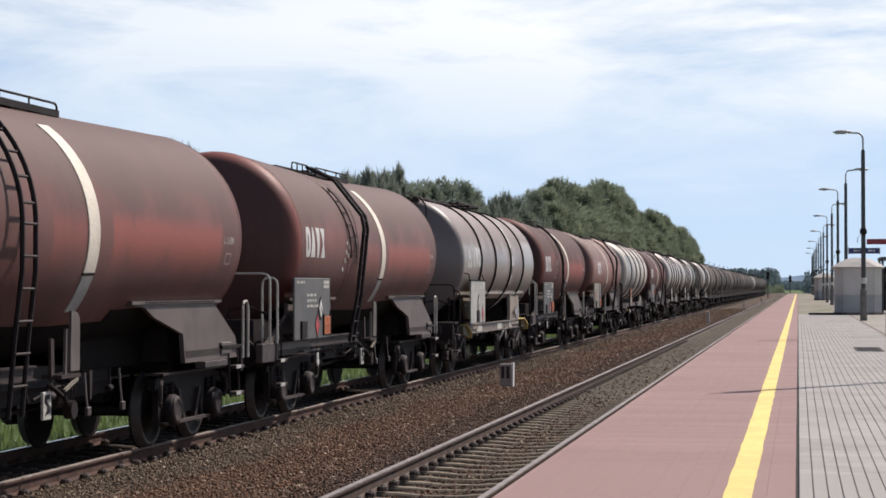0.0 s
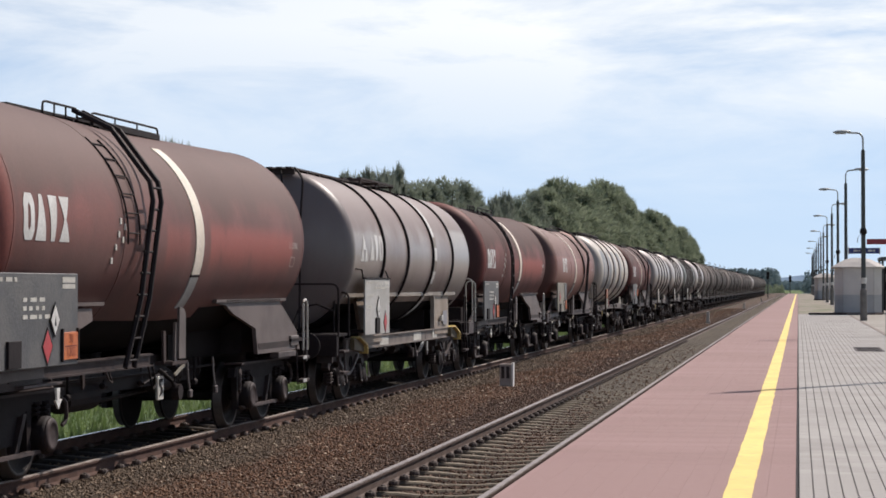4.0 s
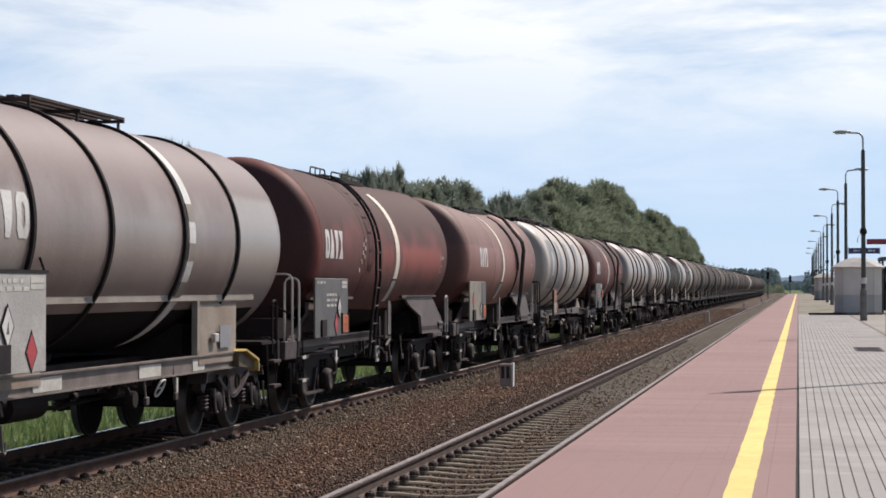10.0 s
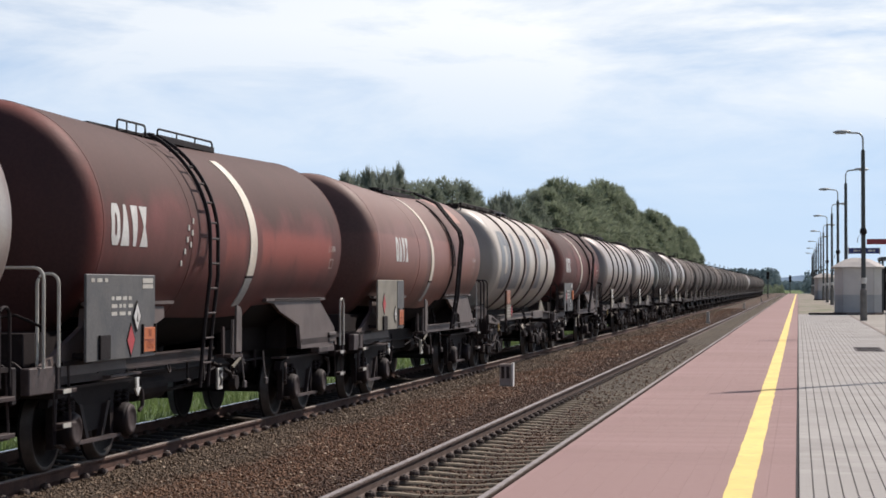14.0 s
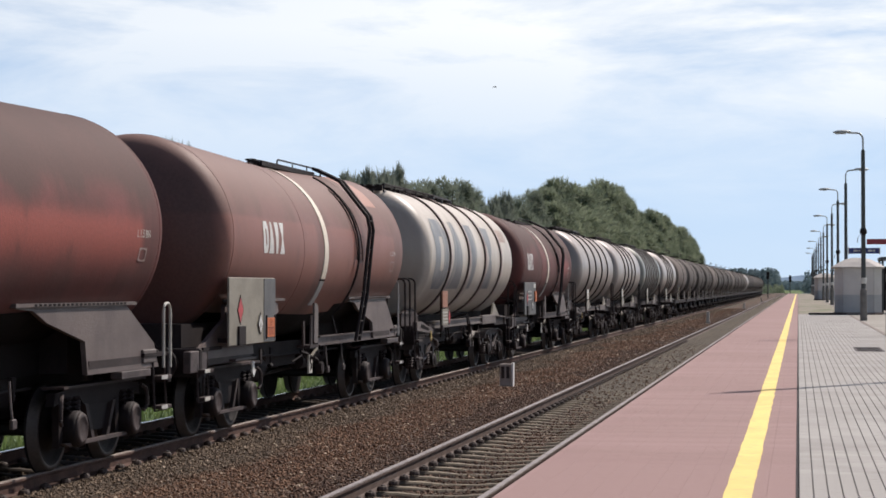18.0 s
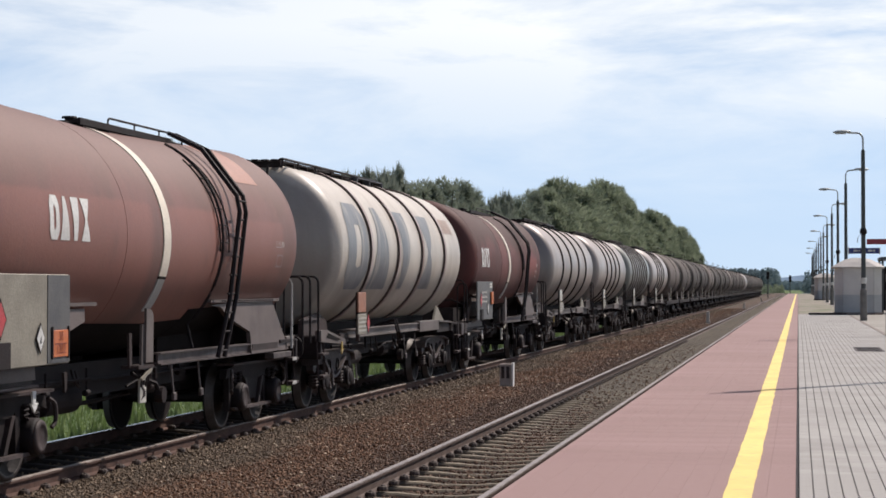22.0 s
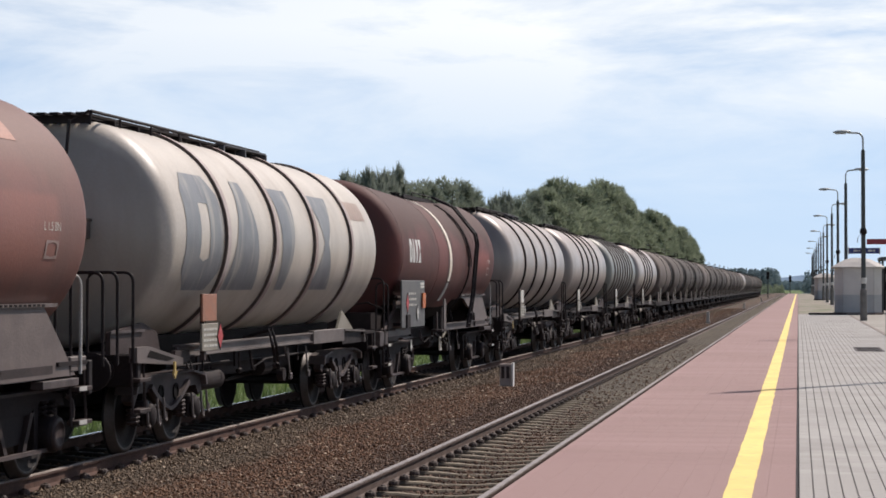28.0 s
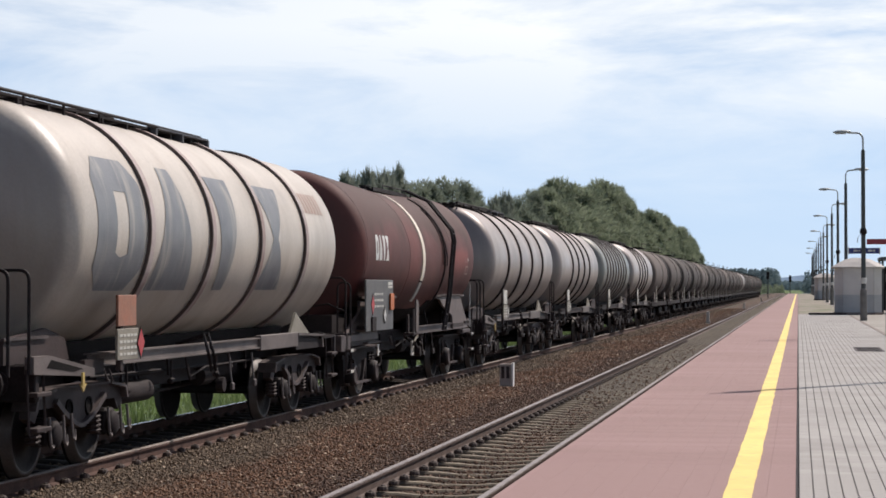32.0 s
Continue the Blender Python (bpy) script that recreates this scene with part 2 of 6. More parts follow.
def box(bm, x0, x1, y0, y1, z0, z1, bevel=0.0):
    vs = [bm.verts.new((x, y, z)) for x in (x0, x1) for y in (y0, y1) for z in (z0, z1)]
    q = [(0, 1, 3, 2), (4, 6, 7, 5), (0, 4, 5, 1), (2, 3, 7, 6), (0, 2, 6, 4), (1, 5, 7, 3)]
    fs = [bm.faces.new([vs[i] for i in f]) for f in q]
    if bevel:
        es = list({e for f in fs for e in f.edges})
        bmesh.ops.bevel(bm, geom=es, offset=bevel, segments=1, affect="EDGES")
    return bm


def ring_of(bm, c, u, v, r, n):
    return [bm.verts.new(c + u * (r * math.cos(2 * math.pi * i / n)) + v * (r * math.sin(2 * math.pi * i / n))) for i in range(n)]


def tube(bm, pts, r, n=6, r_end=None):
    """A round bar along a line of points."""
    pts = [Vector(p) for p in pts]
    rings = []
    for i, p in enumerate(pts):
        d = (pts[min(i + 1, len(pts) - 1)] - pts[max(i - 1, 0)]).normalized()
        a = Vector((0, 0, 1)) if abs(d.z) < 0.9 else Vector((1, 0, 0))
        u = d.cross(a).normalized()
        v = d.cross(u).normalized()
        k = i / (len(pts) - 1)
        rings.append(ring_of(bm, p, u, v, r if r_end is None else r + (r_end - r) * k, n))
    for a, b in zip(rings, rings[1:]):
        for i in range(n):
            bm.faces.new((a[i], a[(i + 1) % n], b[(i + 1) % n], b[i]))
    bm.faces.new(rings[0][::-1])
    bm.faces.new(rings[-1])
    return bm


def prism(bm, poly, a, b, axis="x"):
    """A flat outline pushed from a to b along an axis; the outline is in the other two."""
    def at(p, s):
        return {"x": (s, p[0], p[1]), "y": (p[0], s, p[1]), "z": (p[0], p[1], s)}[axis]
    lo = [bm.verts.new(at(p, a)) for p in poly]
    hi = [bm.verts.new(at(p, b)) for p in poly]
    n = len(poly)
    for i in range(n):
        bm.faces.new((lo[i], lo[(i + 1) % n], hi[(i + 1) % n], hi[i]))
    bm.faces.new(lo[::-1])
    bm.faces.new(hi)
    bmesh.ops.recalc_face_normals(bm, faces=bm.faces)
    return bm


def lathe(bm, prof, n, axis="y", c=(0, 0, 0), a0=0.0, a1=2 * math.pi):
    """Rings (place along the axis, radius), turned about it."""
    full = abs(a1 - a0 - 2 * math.pi) < 1e-6
    m = n if full else n + 1
    rows = []
    for s, r in prof:
        row = []
        for i in range(m):
            t = a0 + (a1 - a0) * i / n
            p = {"y": (r * math.cos(t), s, r * math.sin(t)), "x": (s, r * math.cos(t), r * math.sin(t)), "z": (r * math.cos(t), r * math.sin(t), s)}[axis]
            row.append(bm.verts.new((p[0] + c[0], p[1] + c[1], p[2] + c[2])))
        rows.append(row)
    for a, b in zip(rows, rows[1:]):
        for i in range(n):
            j = (i + 1) % m
            bm.faces.new((a[i], a[j], b[j], b[i]))
    if full:
        for row in (rows[0], rows[-1]):
            bm.faces.new(row)
    bmesh.ops.recalc_face_normals(bm, faces=bm.faces)
    return bm


def B():
    return bmesh.new()


# ---- setting ----
TRACK_NEAR, TRACK_FAR, GAUGE = -3.79, -8.96, 1.507
EDGE, PLAT_Z, PLAT_END = -2.12, 0.57, 440.0

GRASS = Mat("grass_ground", 0.9)
GRASS_M = GRASS.done(GRASS.mix(GRASS.mix((0.085, 0.15, 0.03), (0.14, 0.20, 0.05), GRASS.noise(0.25)), (0.05, 0.09, 0.02), GRASS.noise(6.0)), GRASS.noise(9.0), 0.8, 0.1)
def bed_zones(m, mid, near, far):
    """Brake dust lies dark beside the near rail, grey-olive dust beside the far one, rusty brown between."""
    x = m.math("ADD", m.axis("X"), m.math("MULTIPLY", m.math("SUBTRACT", m.noise(0.5, (1, 0.35, 1), detail=6, lo=0.2, hi=0.8), 0.5), 1.5))
    c = m.mix(mid, near, m.math("MULTIPLY", m.range(x, -5.9, -5.1), 0.8))
    return m.mix(c, far, m.math("MULTIPLY", m.range(x, -6.6, -7.4), 0.75))


BAL = Mat("ballast_bed", 0.95)
BAL_M = BAL.done(bed_zones(BAL, BAL.mix((0.105, 0.058, 0.034), (0.060, 0.036, 0.024), BAL.noise(22, detail=2, lo=0.4, hi=0.6)), (0.044, 0.027, 0.020), (0.080, 0.060, 0.040)), BAL.noise(22, detail=2), 0.7, 0.03)
STO = Mat("ballast_stones", 0.9)
si = STO.island()
sc = bed_zones(STO, STO.mix((0.068, 0.034, 0.019), (0.215, 0.112, 0.060), si), STO.mix((0.046, 0.025, 0.017), (0.128, 0.070, 0.044), si), STO.mix((0.062, 0.047, 0.031), (0.160, 0.120, 0.080), si))
STO_M = STO.done(STO.mix(sc, (0.40, 0.31, 0.22), STO.range(si, 0.93, 0.98)), STO.noise(60), 0.3, 0.004)
RAIL_SIDE = plain("rail_rust", (0.078, 0.044, 0.035), (0.118, 0.068, 0.052), 3, 0.8, spec=0.2)
RAIL_TOP = plain("rail_polished", (0.34, 0.30, 0.285), (0.22, 0.19, 0.18), 3, 0.58, 0.45)
RAIL_BROWN = plain("rail_brown", (0.088, 0.060, 0.050), (0.125, 0.088, 0.074), 3, 0.75, spec=0.25)
RAIL_WORN = plain("rail_worn", (0.33, 0.275, 0.24), (0.22, 0.175, 0.15), 3, 0.7, 0.1)
RAIL_SHINE = plain("rail_bright", (0.72, 0.68, 0.64), (0.55, 0.50, 0.46), 3, 0.25, 0.9)
CONC = Mat("sleeper_concrete", 0.85)
CONC_M = CONC.done(CONC.mix(CONC.mix((0.245, 0.200, 0.138), (0.185, 0.150, 0.104), CONC.random()), (0.125, 0.098, 0.070), CONC.noise(9)), CONC.noise(40), 0.3, 0.004)
FAST = plain("fastener_rust", (0.05, 0.034, 0.027), (0.08, 0.052, 0.04), 5, 0.7)

bm = B()
S = 4500
bm.faces.new([bm.verts.new(p) for p in ((-S, -S, -0.55), (S, -S, -0.55), (S, S, -0.55), (-S, S, -0.55))])
tagged(part("ground", bm, GRASS_M), "flat green meadow reaching to the horizon", "ground", kind="structure")

BED = [(-12.2, -0.56), (-10.7, -0.24), (-8.45, -0.24), (-8.08, -0.185), (-6.5, -0.13), (-5.7, -0.13), (-4.67, -0.185), (-4.4, -0.225), (-2.25, -0.225)]
bm = B()
prism(bm, BED + [(-2.25, -0.56)], -30.0, 700.0, "y")
tagged(part("ballast_bed", bm, BAL_M), "bed of brown rust-stained crushed stone under two tracks", "track bed", kind="structure")


def rail_mesh(y0, y1):
    bm = B()
    prism(bm, [(-0.075, -0.172), (0.075, -0.172), (0.075, -0.16), (0.012, -0.14), (0.009, -0.045), (0.034, -0.036), (0.034, -0.004), (-0.034, -0.004), (-0.034, -0.036), (-0.009, -0.045), (-0.012, -0.14), (-0.075, -0.16)], y0, y1, "y")
    return bm


def head_mesh(y0, y1):
    bm = B()
    prism(bm, [(-0.036, -0.012), (0.036, -0.012), (0.030, 0.0), (-0.030, 0.0)], y0, y1, "y")
    return bm


def fastener_mesh():
    bm = B()
    lathe(bm, [(0.0, 0.064), (0.022, 0.062), (0.045, 0.052), (0.052, 0.036), (0.040, 0.024), (0.062, 0.018)], 10, "z")
    me = bpy.data.meshes.new("fastener")
    bm.to_mesh(me)
    bm.free()
    me.materials.append(FAST)
    return me


def sleeper_mesh():
    """Concrete sleeper, waisted in the middle."""
    bm = B()
    rows = []
    for x, w, z in ((-1.28, 0.085, -0.20), (-1.2, 0.09, -0.172), (-0.45, 0.085, -0.178), (-0.2, 0.065, -0.20), (0.2, 0.065, -0.20), (0.45, 0.085, -0.178), (1.2, 0.09, -0.172), (1.28, 0.085, -0.20)):
        rows.append([bm.verts.new(p) for p in ((x, -w - 0.03, -0.36), (x, -w, z - 0.02), (x, -w + 0.02, z), (x, w - 0.02, z), (x, w, z - 0.02), (x, w + 0.03, -0.36))])
    for a, b in zip(rows, rows[1:]):
        for i in range(5):
            bm.faces.new((a[i], b[i], b[i + 1], a[i + 1]))
    bm.faces.new(rows[0])
    bm.faces.new(rows[-1][::-1])
    bmesh.ops.recalc_face_normals(bm, faces=bm.faces)
    me = bpy.data.meshes.new("sleeper")
    bm.to_mesh(me)
    bm.free()
    me.materials.append(CONC_M)
    return me


def tiled(name, me, spots, parent, label):
    """Many copies of one small mesh joined into one part."""
    v = np.array([x.co for x in me.vertices])
    faces = [list(p.vertices) for p in me.polygons]
    verts = (v[None] + np.array(spots)[:, None]).reshape(-1, 3)
    out, n = [], len(v)
    for k in range(len(spots)):
        out += [[i + k * n for i in f] for f in faces]
    mesh = bpy.data.meshes.new(name)
    mesh.from_pydata(verts.tolist(), [], out)
    mesh.materials.append(me.materials[0])
    ob = new(name, mesh)
    ob.parent = parent
    return tagged(ob, label, kind="stuff")


FASTENER, SLEEPER = fastener_mesh(), sleeper_mesh()
# the train's deep shade on the far sleepers, put into a darker concrete
SHADED_CONC = plain("shaded_concrete", (0.045, 0.036, 0.030), (0.07, 0.055, 0.044), 3, 0.8, spec=0.2)
SLEEPER_DARK = SLEEPER.copy()
SLEEPER_DARK.materials[0] = SHADED_CONC


def track(name, cx, label, y_first, near_sleepers, with_inner, head, sleeper, web, far_end=690.0):
    tr = tagged(empty(name, (cx, 0, 0)), label, "railway track", kind="structure")
    for s in (-1, 1):
        r = part("rail", rail_mesh(-30, far_end), web, tr, at=(s * GAUGE / 2, 0, 0))
        part("rail_head", head_mesh(-30, far_end), head[0 if s < 0 else 1], r, "worn running surface")
    for k in range(near_sleepers):
        sl = shared("sleeper", sleeper, tr, (0, y_first + 0.6 * k, 0))
        if k < 70:
            for dx in with_inner:
                shared("fastener", FASTENER, sl, (dx, 0, -0.16))
    y1 = y_first + 0.6 * near_sleepers
    rest = [(0, y1 + 0.6 * k, 0) for k in range(int((300 - y1) / 0.6))]
    tiled("far_sleepers", sleeper, rest, tr, "row of grey concrete sleepers in ballast")
    lo = [(dx, y_first + 0.6 * k, -0.16) for k in range(110) for dx in (-0.865, -0.64, 0.64, 0.865) if k >= 70 or dx not in with_inner]
    tiled("far_fasteners", FASTENER, lo, tr, "rusty rail fastenings")
    return tr


track("track_near", TRACK_NEAR, "railway track on concrete sleepers beside the platform", 14.2, 110, (-0.64, -0.865), (RAIL_TOP, RAIL_TOP), SLEEPER, RAIL_BROWN)
track("track_far", TRACK_FAR, "railway track on concrete sleepers under the train", 14.35, 90, (0.865, 0.64), (RAIL_SHINE, RAIL_WORN), SLEEPER_DARK, RAIL_SIDE)


def stones(name, areas, label, seed):
    """Loose stones: squashed octahedra, each with its own turn and size."""
    rng = np.random.default_rng(seed)
    V, F = [], []
    base = np.array([(1, 0, 0), (0, 1, 0), (-1, 0, 0), (0, -1, 0), (0, 0, 1), (0, 0, -1)], float)
    tri = np.array([(0, 1, 4), (1, 2, 4), (2, 3, 4), (3, 0, 4), (1, 0, 5), (2, 1, 5), (3, 2, 5), (0, 3, 5)])
    off = 0
    for x0, x1, y0, y1, z, n, size in areas:
        px = rng.uniform(x0, x1, n)
        bed = np.interp(px, [q[0] for q in BED], [q[1] for q in BED]) + z
        p = np.stack([px, y0 + (y1 - y0) * rng.random(n) ** 1.35, bed + rng.uniform(-0.010, 0.012, n)], 1)
        r = size * np.exp(rng.normal(-0.12, 0.36, (n, 1, 1))).clip(0.4, 2.1) * rng.uniform(0.6, 1.15, (n, 6, 1))
        a = rng.uniform(0, 6.28, n)
        b = base[None] * r
        b[:, :, 2] *= 0.75
        c, s = np.cos(a)[:, None], np.sin(a)[:, None]
        t = rng.uniform(-0.6, 0.6, (n, 1))
        x, y, zz = b[:, :, 0] * c - b[:, :, 1] * s, b[:, :, 0] * s + b[:, :, 1] * c, b[:, :, 2]
        q = np.stack([x, y * np.cos(t) - zz * np.sin(t), y * np.sin(t) + zz * np.cos(t)], 2) + p[:, None]
        V.append(q.reshape(-1, 3))
        F.append((tri[None] + off + 6 * np.arange(n)[:, None, None]).reshape(-1, 3))
        off += 6 * n
    me = bpy.data.meshes.new(name)
    me.from_pydata(np.concatenate(V).tolist(), [], np.concatenate(F).tolist())
    me.materials.append(STO_M)
    return tagged(new(name, me), label, "gravel", kind="stuff")


stones("ballast_stones", [(-8.1, -4.65, 15, 40, 0.004, 62000, 0.021), (-8.1, -4.65, 38, 75, 0.004, 36000, 0.024), (-8.1, -4.65, 60, 100, 0.004, 13000, 0.032), (-8.1, -4.65, 78, 128, 0.004, 13000, 0.034), (-8.1, -4.65, 110, 200, 0.004, 12000, 0.036),
                          (-4.45, -3.1, 38, 75, 0.083, 700, 0.022), (-4.4, -3.1, 14, 30, 0.006, 9000, 0.024), (-4.4, -3.1, 28, 50, 0.006, 7000, 0.026), (-2.95, -2.38, 18, 60, 0.006, 3500, 0.028), (-8.16, -7.9, 16, 45, 0.012, 3200, 0.026), (-9.6, -8.3, 18, 50, 0.008, 5000, 0.030), (-10.8, -9.8, 18, 60, 0.008, 4000, 0.034)],
       "loose brown and grey ballast stones between the rails", 3)

# sandy gravel that buries the near sleepers further down the line
FILL = Mat("sandy_gravel", 0.95)
FILL_M = FILL.done(FILL.mix(FILL.mix((0.084, 0.061, 0.040), (0.054, 0.039, 0.026), FILL.noise(0.5, (1, 0.3, 1))), FILL.mix((0.050, 0.040, 0.028), (0.20, 0.165, 0.115), FILL.noise(17, detail=2, lo=0.4, hi=0.6)), 0.4), FILL.noise(17, detail=2), 1.0, 0.04)
bm = B()
rng = random.Random(31)
xs = [-4.48, -4.2, -3.9, -3.6, -3.3, -3.1]
ys = [33 + 0.8 * k for k in range(24)] + [60, 100, 200, 400, 690]
rows = [[bm.verts.new((x, y, min(-0.158, -0.25 + 0.016 * (y - 36)) + (rng.uniform(-0.02, 0.014) if y < 60 else 0))) for x in xs] for y in ys]
for a, b in zip(rows, rows[1:]):
    for i in range(len(xs) - 1):
        bm.faces.new((a[i], a[i + 1], b[i + 1], b[i]))
tagged(part("gravel_fill", bm, FILL_M), "sandy grey gravel burying the sleepers between the rails", "gravel", kind="structure")

# platform
PINK = Mat("pink_pavers", 0.85)
pr = PINK.island()
pc = PINK.mix(PINK.mix((0.278, 0.170, 0.158), (0.264, 0.161, 0.149), pr), (0.309, 0.193, 0.181), PINK.noise(0.7, (0.4, 1.2, 1)))
pc = PINK.mix(pc, (0.25, 0.155, 0.14), PINK.math("MULTIPLY", PINK.noise(1.3, (0.14, 2.0, 1), detail=7, lo=0.40, hi=0.62), 0.62))
PINK_M = PINK.done(pc, PINK.noise(50), 0.25, 0.003)
GREY = Mat("grey_pavers", 0.85)
gr = GREY.island()
gc = GREY.mix(GREY.mix((0.33, 0.31, 0.29), (0.29, 0.275, 0.255), gr), (0.37, 0.35, 0.33), GREY.noise(0.8))
gc = GREY.mix(gc, (0.24, 0.225, 0.21), GREY.math("MULTIPLY", GREY.noise(2.4, (0.7, 1.5, 1), detail=6), 0.4))
GREY_M = GREY.done(gc, GREY.noise(50), 0.25, 0.003)
JOINT = plain("joint_sand", (0.15, 0.135, 0.12), (0.11, 0.10, 0.088), 2, 0.95)
KERB = plain("platform_kerb", (0.25, 0.20, 0.175), (0.19, 0.15, 0.135), 1.5, 0.85)
SAND = plain("sandy_paving", (0.35, 0.325, 0.285), (0.28, 0.255, 0.22), 0.6, 0.9)
TR = Mat("trodden_gravel", 0.95)
TRODDEN = TR.done(TR.mix(TR.mix((0.27, 0.235, 0.19), (0.21, 0.185, 0.145), TR.noise(0.5)), (0.13, 0.15, 0.075), TR.noise(0.35, (1, 0.3, 1), detail=6, lo=0.5, hi=0.7)), TR.noise(20), 0.4, 0.02)
LINE = Mat("yellow_line", 0.7)
LINE_M = LINE.done(LINE.mix(LINE.mix((0.82, 0.64, 0.19), (0.74, 0.56, 0.165), LINE.noise(1.2)), (0.55, 0.40, 0.18), LINE.math("MULTIPLY", LINE.noise(9, detail=6, lo=0.52, hi=0.7), 0.6)), LINE.noise(60), 0.3, 0.003)

bm = B()
box(bm, EDGE + 0.06, 9.0, -30, PLAT_END, -0.56, PLAT_Z - 0.045)
plat = tagged(part("platform", bm, JOINT), "long station platform paved in red and grey blocks", "platform", kind="structure")
bm = B()
prism(bm, [(EDGE - 0.02, PLAT_Z - 0.14), (EDGE + 0.0595, PLAT_Z - 0.14), (EDGE + 0.0595, PLAT_Z - 0.001), (EDGE + 0.01, PLAT_Z), (EDGE - 0.02, PLAT_Z - 0.03)], -30, PLAT_END, "y")
part("coping", bm, PINK_M, plat, "worn red coping along the platform edge")
bm = B()
box(bm, EDGE + 0.02, EDGE + 0.056, -30, PLAT_END, -0.56, PLAT_Z - 0.14)
part("platform_wall", bm, KERB, plat, "grey concrete platform wall")


def paver_grid(name, x0, cols, w, y0, y1, length, gap, material, label, first=0, stagger=True, z=PLAT_Z, lift=0.004, seed=5):
    """Blocks with bevelled tops, side by side with open joints; the nearest ones are parts."""
    rng = np.random.default_rng(seed)
    he, hm, hy, hb = w / 2 - 0.0004, (w - gap) / 2, length / 2 - 0.0003, 0.0006
    # seen from above: a block that is a little narrower along its middle, so that the joint opens there
    plan = [(-he, -hy), (he, -hy), (he, -hy * 0.74), (hm, -hy * 0.62), (hm, hy * 0.62), (he, hy * 0.74), (he, hy), (-he, hy), (-he, hy * 0.74), (-hm, hy * 0.62), (-hm, -hy * 0.62), (-he, -hy * 0.74)]
    m = len(plan)
    unit = np.array([(x, y, -0.05) for x, y in plan] + [(x, y, -hb) for x, y in plan] + [(x - math.copysign(hb, x), y - math.copysign(hb, y), 0) for x, y in plan])
    faces = [tuple(range(2 * m, 3 * m))]
    for r0 in (0, m):
        faces += [(r0 + i, r0 + (i + 1) % m, r0 + m + (i + 1) % m, r0 + m + i) for i in range(m)]
    spots = []
    for j in range(int((y1 - y0) / length)):
        for i in range(cols):
            spots.append((x0 + (i + 0.5) * w, y0 + (j + (0.5 if stagger and i % 2 else 0.0)) * length, z + rng.uniform(-lift, 0)))
    me = bpy.data.meshes.new("paver")
    me.from_pydata(unit.tolist(), [], faces)
    me.materials.append(material)
    for p in spots[:first]:
        shared("paver", me, plat, p)
    rest = np.array(spots[first:])
    n = len(rest)
    big = bpy.data.meshes.new(name)
    big.from_pydata((unit[None] + rest[:, None]).reshape(-1, 3).tolist(), [], [tuple(i + 3 * m * k for i in f) for k in range(n) for f in faces])
    big.materials.append(material)
    ob = new(name, big)
    ob.parent = plat
    tagged(ob, label, kind="stuff")


PITCH = 0.1035
paver_grid("grey_paving", 0.0, 25, PITCH, 13.4, 108.0, 0.207, 0.013, GREY_M, "grey concrete block paving with dark joints", 300, stagger=False, lift=0.001)
paver_grid("red_paving", EDGE + 0.06, 10, 0.2037, 13.4, 60.0, 0.1, 0.0012, PINK_M, "faded red concrete block paving", 300, stagger=False, lift=0.0004)


def slab(name, x0, x1, y0, y1, material, label):
    bm = B()
    box(bm, x0, x1, y0, y1, PLAT_Z - 0.045, PLAT_Z - 0.002)
    part(name, bm, material, plat, label)


slab("gravel_strip", 0.0, 2.59, 108.0, PLAT_END, TRODDEN, "unpaved trodden platform strip with thin grass")
slab("red_paving_far", EDGE + 0.06, -0.022, 60.0, PLAT_END, PINK_M, "faded red paving running into the distance")
slab("grey_paving_behind", 0.0, 2.59, -30, 13.3, GREY_M, "grey block paving")
slab("red_paving_behind", EDGE + 0.06, -0.022, -30, 13.3, PINK_M, "faded red block paving")
slab("sand_strip", 2.72, 9.0, -30, PLAT_END, SAND, "pale trodden sandy paving")
bm = B()
box(bm, 2.60, 2.71, -30, PLAT_END, PLAT_Z - 0.045, PLAT_Z + 0.004)
part("kerb_strip", bm, KERB, plat, "narrow concrete edging")
# dark joint strip between the red and the grey field
bm = B()
box(bm, -0.021, -0.006, -30, PLAT_END, PLAT_Z - 0.045, PLAT_Z - 0.012)
part("joint_strip", bm, BLACK, plat, "dark open joint")
# painted line, laid in lengths with ragged edges
rng = random.Random(8)
bm = B()
lx, rx, ys = [], [], []
y = -30.0
while y < 425:
    ys.append(y)
    lx.append(-0.523 + rng.uniform(-0.006, 0.006))
    rx.append(-0.322 + rng.uniform(-0.006, 0.006))
    y += 0.35 if y < 60 else 3.0
up = [[bm.verts.new((x, yy, PLAT_Z + dz)) for x, yy in zip(xs, ys)] for xs, dz in ((lx, 0.001), (lx, 0.005), (rx, 0.005), (rx, 0.001))]
for a, b in zip(up, up[1:]):
    for i in range(len(ys) - 1):
        bm.faces.new((a[i], b[i], b[i + 1], a[i + 1]))
bmesh.ops.recalc_face_normals(bm, faces=bm.faces)
part("safety_line", bm, LINE_M, plat, "wide yellow painted safety line, slightly worn")
bm = B()
box(bm, 1.30, 1.94, 45.8, 48.9, PLAT_Z - 0.01, PLAT_Z + 0.006)
drain = tagged(part("manhole_cover", bm, FRAME), "dark iron cover let into the grey paving", "manhole cover")
for k in range(5):
    bm = B()
    box(bm, 1.36, 1.88, 46.0 + 0.58 * k, 46.3 + 0.58 * k, PLAT_Z + 0.006, PLAT_Z + 0.012)
    part("rib", bm, BLACK, drain)

